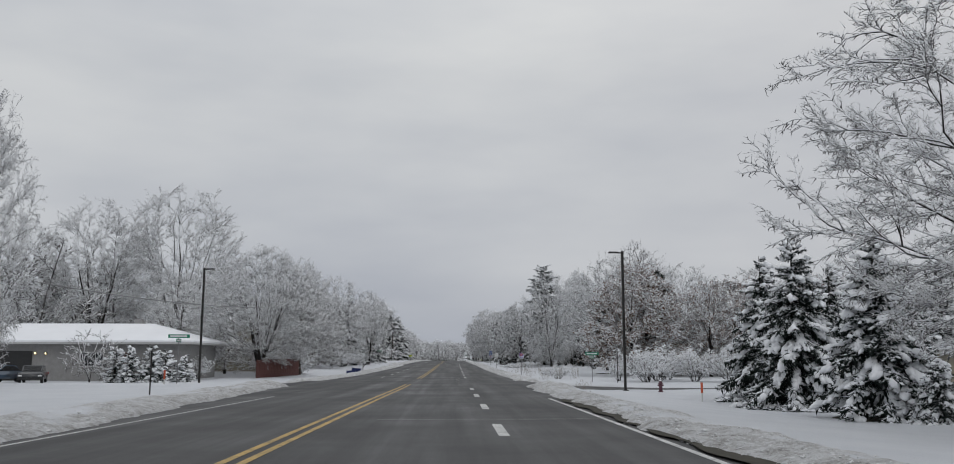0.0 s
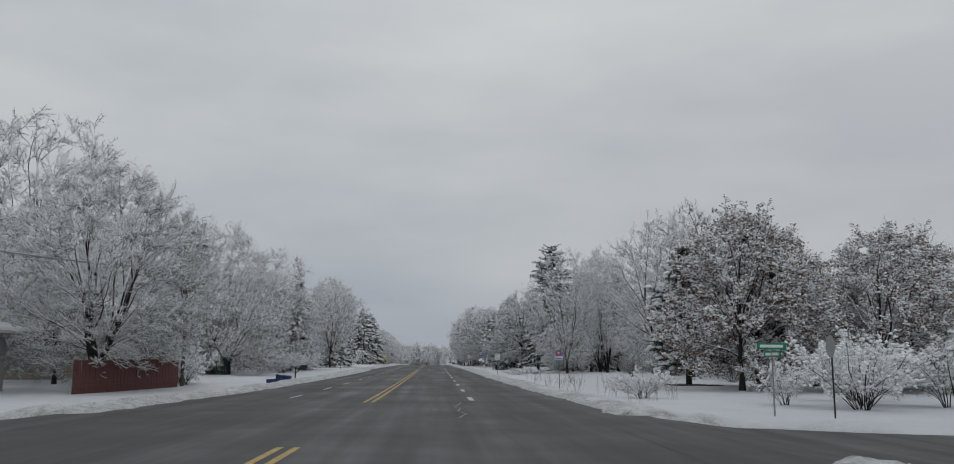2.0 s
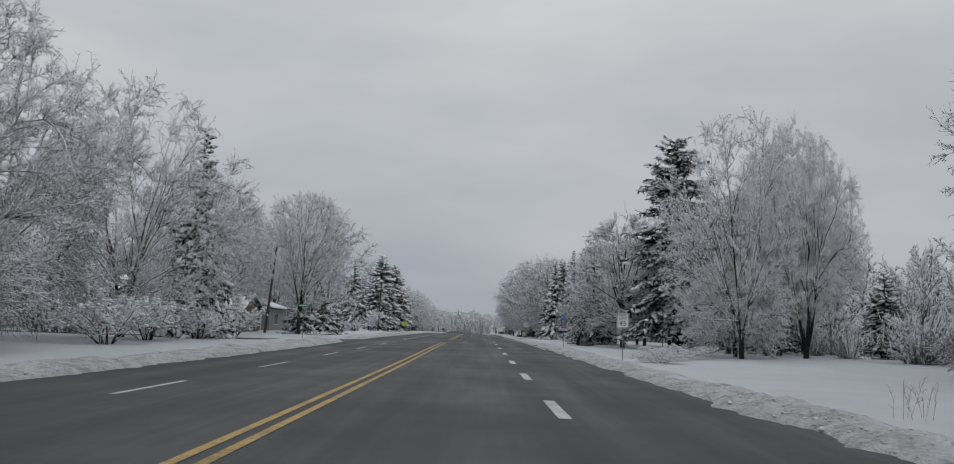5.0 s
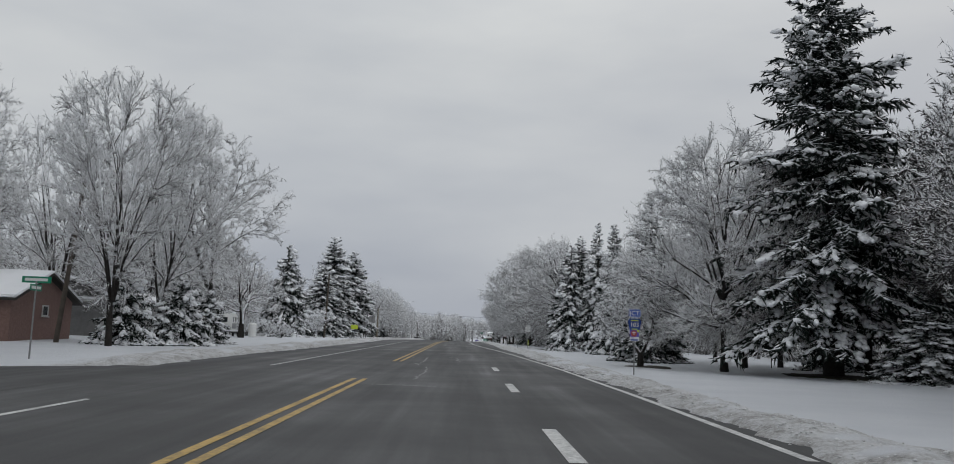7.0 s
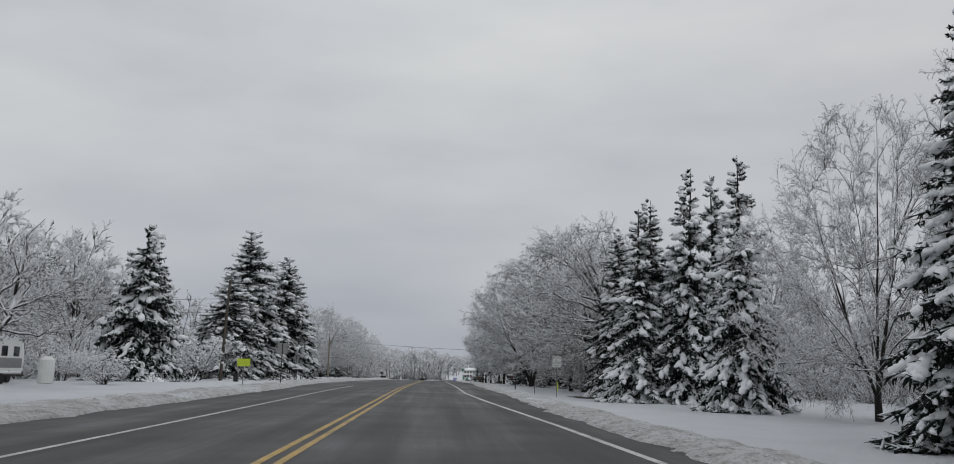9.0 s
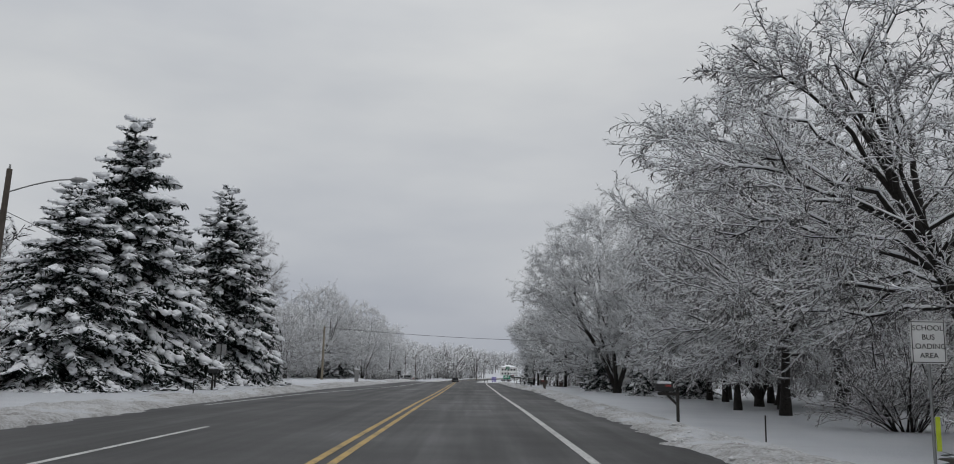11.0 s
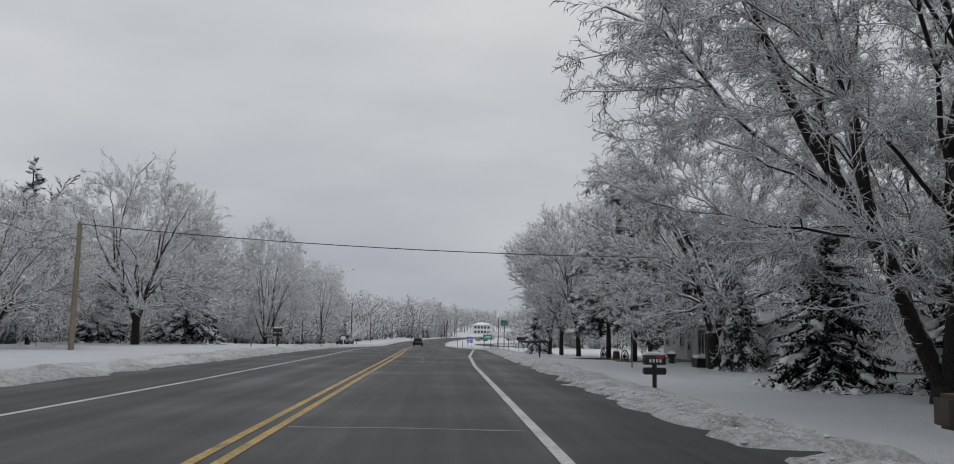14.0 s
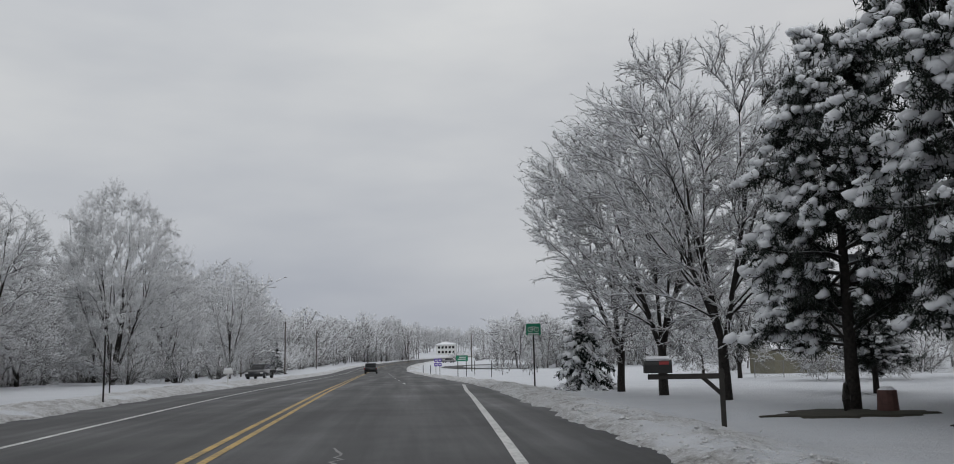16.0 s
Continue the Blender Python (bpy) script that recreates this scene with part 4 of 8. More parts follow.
def pine(name, seed, H, R, clear=.18, snow=1.0):
    """A broad pine: trunk, limbs, tufts of long needles and puffs of snow."""
    rng = np.random.default_rng(seed)
    thing = new(name)
    P = wander(rng, np.array([[0, 0, -.2]]), np.array([[.02, 0, 1.0]]), np.array([H * .96]), 9, .02, .02)
    r0, r1 = np.array([.016 * H + .09]), np.array([.03])
    V, F = tubes(P, r0, r1, 9)
    raw("trunk", V, [F], M_BARK, thing)
    s, w, ln, rr = offspring(rng, P, r0, r1, np.array([R]), 78, clear, .99, 74, 1.0, .0, .5)
    hf = np.clip((s[:, 2] / H - clear) / (1 - clear), 0, 1)
    ln = R * np.interp(hf, [0, .12, .35, .6, .8, 1], [.82, 1.0, .95, .74, .5, .12]) * rng.uniform(.7, 1.1, len(s))
    P1 = wander(rng, s, w, ln, 6, .10, .05)
    q = np.minimum(rr * .35, .06) + .012
    limb = [tubes(P1, q, q * .4, 5)]
    s, w, l2, rr = offspring(rng, P1, q, q * .4, ln, 9, .2, 1.02, 48, .38, .3, .4)
    P2 = wander(rng, s, w, l2, 3, .12, .02)
    limb.append(tubes(P2, np.full(len(s), .018), np.full(len(s), .010), 3))
    V, F = join_arrays(limb)
    raw("limb_frame", V, F, M_BARK, thing)
    c = np.concatenate([P2[:, -1], P2[:, 1], P1[:, -1], P1[:, -2]])
    more = np.concatenate([c, (P2[:, 0] + P2[:, 1]) / 2, (P2[:, 1] + P2[:, 2]) / 2, P1[:, 3]])
    nt = 26
    cc = np.repeat(more, nt, 0) + rng.normal(0, .11, (len(more) * nt, 3))
    d = unit(rng.normal(0, 1, cc.shape) + np.array([0, 0, .15]))
    V, F = spikes(cc, cc + d * rng.uniform(.16, .36, (len(cc), 1)), np.full(len(cc), .03), .5)
    raw("crown", V, [F], M_PINE, thing, label="dark green needle tufts")["kind"] = "stuff"
    # snow rests on whole boughs, so that neighbouring tufts share one heap
    load = rng.random(len(P1)) < .9 * snow
    pick = np.concatenate([load.repeat(9), load.repeat(9), load, load]) & (np.hypot(c[:, 0], c[:, 1]) > .3 * R) & (rng.random(len(c)) < .75)
    k = c[pick]
    k = np.concatenate([k + rng.normal(0, .13, k.shape) * np.array([1, 1, .35]) for _ in range(4)])
    outward = unit(k * np.array([1, 1, 0])) + np.array([0, 0, -.35])
    V, F = lumps(rng, k + np.array([0, 0, .14]), rng.uniform(.08, .24, len(k)), .7, outward * .12)
    raw("snow", V, [F], M_SNOW, thing, label="thick puffs of snow on the tufts")["kind"] = "stuff"
    return thing


def shrub(name, seed, H, R, stems=16, fine=5, twig_mat=None, snow=True):
    """A many-stemmed bush."""
    rng = np.random.default_rng(seed)
    az = rng.random(stems) * 6.283
    sp = rng.uniform(.1, 1.0, stems) * R / H
    way = np.stack([np.cos(az) * sp, np.sin(az) * sp, np.ones(stems)], -1)
    ln = np.full(stems, 1.0) * np.linalg.norm(way, axis=1) * H * rng.uniform(.7, 1.02, stems)
    start = np.stack([np.cos(az), np.sin(az), -.08 + 0 * az], -1) * np.array([R * .1, R * .1, 1])
    P = wander(rng, start, way, ln, 6, .13, -.13)
    q = np.full(stems, .012 + .006 * H)
    thing = new(name)
    st = [tubes(P, q, q * .4, 4)]
    s, w, l2, rr = offspring(rng, P, q, q * .4, ln, 7, .2, 1.0, 36, .42, .4)
    P2 = wander(rng, s, w, l2, 4, .15, .03)
    tw = [tubes(P2, np.full(len(s), .011), np.full(len(s), .007), 3)]
    s, w, l3, rr = offspring(rng, P2, np.full(len(s), .01), np.full(len(s), .01), l2, fine, .1, 1.0, 42, .5, .3)
    P3 = wander(rng, s, w, np.clip(l3, .12, .6), 3, .16, .02)
    tw.append(tubes(P3, np.full(len(s), .0105), np.full(len(s), .008), 3))
    s, w, l4, rr = offspring(rng, P3, np.full(len(s), .01), np.full(len(s), .01), np.clip(l3, .12, .6), 3, .2, 1.0, 45, .6, .2)
    tip = s + w * np.clip(l4, .1, .3)[:, None]
    tw.append(spikes(s, tip, np.full(len(s), .013)))
    V, F = join_arrays(st)
    raw("stem", V, F, M_BARK, thing)["kind"] = "stuff"
    V, F = join_arrays(tw)
    raw("crown", V, F, twig_mat or M_TWIG, thing)["kind"] = "stuff"
    if snow:
        pick = rng.random(len(tip)) < .42
        V, F = lumps(rng, tip[pick], rng.uniform(.04, .10, pick.sum()), .6)
        raw("snow", V, [F], M_SNOW, thing, label="clumps of snow on the twigs")["kind"] = "stuff"
    return thing


TEMPLATES = {}


def plant(kind, x, y, H, R, turn=None, label="", category="tree", group=""):
    """Stand a tree or shrub of a kind on the ground, at its own height and spread."""
    maker, args, kw, H0, R0 = KINDS[kind]
    if turn is None:
        turn = (x * 37.7 + y * 13.3) % 360
    m = Matrix.LocRotScale((x, y, ground_z(x, y) - .03), Euler((0, 0, radians(turn))), (R / R0, R / R0, H / H0))
    if kind not in TEMPLATES:
        ob = maker(*args, **kw)
        ob.matrix_basis = m
        TEMPLATES[kind] = ob
    else:
        t = TEMPLATES[kind]
        keep = t.scale.copy()
        t.scale = (1, 1, 1)
        ob = copy_thing(t, m)
        t.scale = keep
    return tagged(ob, label, category, group)


KINDS = {
    # kind: maker, arguments, options, built height, built spread
    "maple": (leafless, ("maple_tree", 11, 14, 7), dict(stems=4, fork=.14, split=.10, fine=3, angle=46, limbs=26, sec=320, ter=3300, twigs=8, shape=ROUND, low=.1, r_trunk=.30, wide=.4, gnarl=.7, plume=.3, limb_w=.6, white=True), 14, 7),
    "maple_big": (leafless, ("maple_tree", 12, 14, 6), dict(stems=1, fork=.16, fine=3, angle=46, limbs=24, low=.1, sec=260, ter=2000, twigs=8, shape=DOME, thick=1.1, white=True, lobes=.24), 14, 6),
    "elm": (leafless, ("elm_tree", 13, 17, 7), dict(stems=3, fork=.2, split=.12, fine=3, angle=48, limbs=22, sec=240, ter=1900, twigs=8, shape=ROUND, wide=.45, white=True, lobes=.22), 17, 7),
    "elm_far": (leafless, ("elm_tree", 14, 18, 7), dict(stems=4, fork=.2, split=.1, fine=2, angle=48, limbs=22, sec=260, ter=3000, twigs=8, shape=ROUND, low=.12, wide=.6, thick=.68, gnarl=.8, white=True, limb_w=.75), 18, 7),
    "round_far": (leafless, ("broadleaf_tree", 15, 15, 7), dict(stems=1, fork=.12, fine=1, angle=46, limbs=20, low=.04, sec=200, ter=2100, twigs=7, shape=DOME, thick=.6, white=True, limb_w=.75, lobes=.24), 15, 7),
    "weeping": (leafless, ("silver_maple_tree", 16, 16, 8), dict(stems=6, fork=.2, split=.035, fine=3, angle=46, droop=.14, limbs=30, low=.17, sec=380, ter=4600, twigs=10, thick=.72, fluff=True, r_trunk=.31, shape=ROUND, wide=.8, lobes=.26, lean=(-.08, 0), gnarl=1.25, plume=.8, tuft_r=.5, limb_w=.72), 16, 8),
    "weeping_far": (leafless, ("silver_maple_tree", 17, 17, 8), dict(stems=3, fork=.12, split=.08, fine=2, angle=50, droop=.06, limbs=24, low=.04, sec=300, ter=3900, twigs=8, thick=.62, shape=ROUND, wide=.5, lobes=.26, white=True, limb_w=.7, plume=.65), 17, 8),
    "oak": (leafless, ("oak_tree", 18, 14, 9), dict(stems=3, fork=.2, split=.14, fine=3, angle=46, limbs=24, low=.12, r_trunk=.33, sec=300, ter=2700, twigs=9, shape=DOME, wide=.6, white=True, gnarl=1.5, lobes=.22), 14, 9),
    "leaning": (leafless, ("leaning_tree", 19, 13, 7), dict(stems=1, fork=.3, fine=3, angle=46, limbs=26, lean=(-.36, 0), r_trunk=.3, low=.2, sec=280, ter=2100, twigs=8, shape=DOME, white=True, gnarl=1.2, droop=.1), 13, 7),
    "bare": (leafless, ("cottonwood_tree", 20, 17, 6), dict(stems=1, fork=.26, fine=3, angle=38, limbs=26, bare=True, low=.2, sec=240, ter=1700, twigs=6, wide=.55, shape=ROUND, shy=.7, thick=.68, gnarl=.8, plume=.4), 17, 6),
    "tall_open": (leafless, ("ash_tree", 26, 16, 4.8), dict(stems=2, fork=.36, split=.22, fine=3, angle=44, limbs=22, low=.34, r_trunk=.27, sec=220, ter=1500, twigs=7, shape=ROUND, wide=.7, lobes=.3, white=True, gnarl=1.1, lean=(.17, 0)), 16, 4.8),
    "apple": (leafless, ("apple_tree", 27, 8, 4), dict(stems=2, fork=.3, split=.16, fine=2, angle=40, limbs=14, low=.3, thick=.7, r_trunk=.24, sec=110, ter=560, twigs=6, shape=DOME, wide=.9, gnarl=1.7, plume=.3), 8, 4),
    "upright": (leafless, ("maple_tree", 21, 13, 4.5), dict(stems=5, fork=.2, split=.16, fine=3, angle=36, limbs=24, low=.13, r_trunk=.15, sec=240, ter=1300, twigs=7, shape=VASE, wide=.5, lobes=.14, white=True, shy=.8, gnarl=.6, plume=.35), 13, 4.5),
    "grove": (leafless, ("grove_tree", 25, 14, 4.5), dict(stems=1, fork=.34, fine=1, angle=44, limbs=16, low=.3, r_trunk=.2, sec=120, ter=600, twigs=7), 14, 4.5),
    "small": (leafless, ("young_tree", 22, 5, 2.4), dict(stems=2, fork=.15, fine=1, angle=36, limbs=12, r_trunk=.07, thick=.5, sec=50, ter=160, twigs=6, plume=.3), 5, 2.4),
    "crab": (leafless, ("apple_tree", 23, 7, 3.8), dict(stems=3, fork=.2, split=.12, fine=3, angle=46, limbs=18, low=.1, thick=.75, r_trunk=.16, sec=150, ter=1300, twigs=7, shape=DOME, wide=.6, gnarl=1.3, droop=.12, white=True), 7, 3.8),
    "brown": (leafless, ("oak_tree", 24, 12, 4.6), dict(stems=1, fork=.14, fine=1, angle=40, limbs=20, low=.1, brown=13000, sec=110, ter=700, twigs=7, shape=DOME, thick=.7, white=True, limb_w=.7), 12, 4.6),
    "spruce": (conifer, ("spruce_tree", 31, 14, 4), dict(dense=1.5, droop=1.15, snow=.8, ragged=.3, pads=1.5, power=.7), 14, 4),
    "spruce_b": (conifer, ("spruce_tree", 32, 8, 3), dict(dense=1.4, droop=1.05, snow=.6, ragged=.3, pads=1.1), 8, 3),
    "spruce_dark": (conifer, ("spruce_tree", 37, 13, 3), dict(dense=1.5, droop=1.1, snow=.42, ragged=.3, pads=1.3, skirt=.08), 13, 3),
    "spruce_dim": (conifer, ("spruce_tree", 38, 6, 2.4), dict(dense=1.3, droop=1.0, snow=.4, ragged=.3, pads=.8), 6, 2.4),
    "spruce_trunk": (conifer, ("spruce_tree", 39, 8, 3), dict(dense=1.4, droop=1.0, snow=.85, ragged=.35, pads=1.3, skirt=.2), 8, 3),
    "spruce_far": (conifer, ("spruce_tree", 33, 12, 2.6), dict(dense=1.3, droop=1.0, snow=.75, ragged=.28, pads=1.2), 12, 2.6),
    "spruce_big": (conifer, ("norway_spruce_tree", 34, 21, 5.2), dict(dense=1.15, droop=.95, snow=.7, skirt=.17, ragged=.5, power=.43, pads=.55), 21, 5.2),
    "spruce_small": (conifer, ("young_spruce", 35, 3.6, 1.9), dict(dense=1.2, droop=.95, snow=.7, skirt=.02, power=.6, pads=.8), 3.6, 1.9),
    "shrub_fir": (conifer, ("evergreen_shrub", 36, 3, 1.0), dict(dense=.8, droop=.35, snow=.8, skirt=.02, ragged=.2, power=.45), 3, 1.0),
    "pine": (pine, ("pine_tree", 41, 12, 3.7), dict(), 12, 3.7),
    "pine_dark": (pine, ("pine_tree", 42, 12, 3.7), dict(clear=.14, snow=.7), 12, 3.7),
    "bush": (shrub, ("snowy_bush", 51, 2.6, 2.1), dict(stems=15, fine=5, twig_mat=M_TWIG_WHITE), 2.6, 2.1),
    "thicket": (shrub, ("twiggy_bush", 53, 2.6, 2.2), dict(stems=30, fine=5, snow=False), 2.6, 2.2),
    "vase_bush": (shrub, ("bare_bush", 52, 2.4, 1.9), dict(stems=26, fine=3, twig_mat=M_TWIG_BARE, snow=False), 2.4, 1.9),
}
L_DEC = "leafless broadleaf tree, twigs white with snow"
L_SPR = "dark green spruce laden with snow"

# west side, along the road
for kind, x, y, H, R, lab in (
    ("round_far", -25.5, 99.5, 9.5, 4.6, L_DEC), ("round_far", -32.0, 103, 12, 5.5, L_DEC),
    ("crab", -20.4, 104.0, 6.2, 3.0, L_DEC), ("maple", -19.8, 92.0, 13.6, 7.8, "wide maple with several stems beside the red fence, frosted white"),
    ("elm_far", -40, 128, 27, 10.5, L_DEC), ("elm_far", -50, 122, 24, 9, L_DEC), ("round_far", -60, 118, 22, 9, L_DEC), ("round_far", -72, 112, 20, 9, L_DEC),
    ("round_far", -33, 118, 15, 6, L_DEC), ("elm_far", -84, 108, 22, 9, L_DEC),
    ("small", -29.9, 73.5, 4.4, 2.3, "small bare tree in the front yard, frosted"),
    ("weeping_far", -23.5, 133.5, 16, 7.2, L_DEC), ("elm", -27.0, 131, 16.4, 5.6, L_DEC), ("crab", -20.5, 127.5, 8, 5.4, "low spreading tree heavy with snow"), ("weeping_far", -26, 143, 18, 7.4, L_DEC),
    ("weeping_far", -20.5, 150, 15.5, 6.2, L_DEC), ("spruce_far", -18.5, 157, 14.5, 2.6, L_SPR), ("elm", -23, 167, 14, 5.0, L_DEC),
    ("elm", -22.6, 174.5, 13.2, 5.4, "snowy tree with dark stems in front of a brick garage"),
    ("upright", -17.2, 184, 14.2, 4.2, L_DEC), ("elm", -17.9, 193, 14.5, 4.0, L_DEC), ("tall_open", -18.1, 203.5, 16.4, 4.8, "tall tree on a leaning dark trunk with a wide-reaching limb"), ("elm", -29, 222, 14, 5.0, L_DEC),
    ("elm_far", -31, 190, 17, 6, L_DEC), ("elm_far", -30, 205, 17, 6, L_DEC),
    ("spruce_small", -16, 191, 3.9, 2.0, "young spruce drooping under snow"), ("spruce_small", -18, 188, 4.1, 1.9, "young spruce drooping under snow"), ("spruce_small", -16.4, 197.4, 3.6, 1.7, "young spruce drooping under snow"),
    ("apple", -20.6, 223, 8.0, 4.2, "old apple tree with crooked snowy limbs"),
    ("spruce_b", -20.9, 244, 11.4, 3.7, L_SPR),
    ("spruce", -19.4, 271.1, 15.7, 5.4, "tall dark spruce laden with snow"), ("spruce", -19.9, 265.5, 10.6, 4.2, L_SPR), ("spruce", -20.2, 278.5, 11.6, 4.2, L_SPR),
    ("spruce", -18.4, 286.0, 14.9, 4.9, "tall dark spruce laden with snow"), ("spruce", -18.5, 292.6, 13.8, 3.6, L_SPR), ("spruce", -20.6, 283.0, 11.5, 3.6, L_SPR), ("spruce_b", -24, 257, 9, 3.2, L_SPR),
    ("round_far", -33, 262, 13, 6, L_DEC), ("elm_far", -40, 250, 15, 6, L_DEC), ("round_far", -30, 238, 12, 5.5, L_DEC),
    ("bare", -26.7, 321, 18.0, 6.0, "tall thinly frosted tree with an open crown"), ("spruce_far", -34.5, 357, 16, 3.0, L_SPR),
    ("crab", -22.8, 329.5, 8.5, 4.6, "short rounded tree heavy with snow"), ("weeping_far", -26, 340, 9.5, 4.6, L_DEC), ("oak", -21.7, 347, 13.2, 7.0, "spreading tree with a dark forked trunk behind the spruces"), ("weeping_far", -24.5, 364, 14.6, 7.0, L_DEC),
    ("spruce_b", -19.6, 353, 6.2, 3.1, "short broad evergreen bowed by snow"), ("spruce_b", -26.2, 351, 5.8, 2.8, "short broad evergreen bowed by snow"), ("spruce_b", -22.0, 357.5, 5.6, 2.8, "short broad evergreen bowed by snow"),
    ("weeping", -20.6, 387.5, 14.6, 5.0, "tall clump of dark stems under a plumed frosted crown"), ("maple", -20.4, 401.5, 10.8, 3.8, L_DEC), ("elm_far", -18.6, 420, 13.2, 4.4, L_DEC), ("weeping_far", -25, 432, 12.5, 5.6, L_DEC), ("weeping_far", -28, 389, 10.5, 5.5, L_DEC), ("weeping_far", -25, 409, 11.0, 4.8, L_DEC), ("elm_far", -24, 374, 11.5, 5.0, L_DEC), ("weeping_far", -25, 471, 16.0, 6.4, L_DEC), ("weeping_far", -27, 455, 17.0, 7.0, L_DEC), ("weeping_far", -30, 381, 13, 6, L_DEC),
    ("spruce_far", -20, 466, 6, 1.6, L_SPR), ("round_far", -29, 408, 12, 6, L_DEC), ("round_far", -32, 436, 13, 6.5, L_DEC),
    ("weeping_far", -25.3, 45, 16.5, 4.6, "tree with dense frosted twigs near the road"),
):
    plant(kind, x, y, H, R, label=lab, group="trees west of the road")

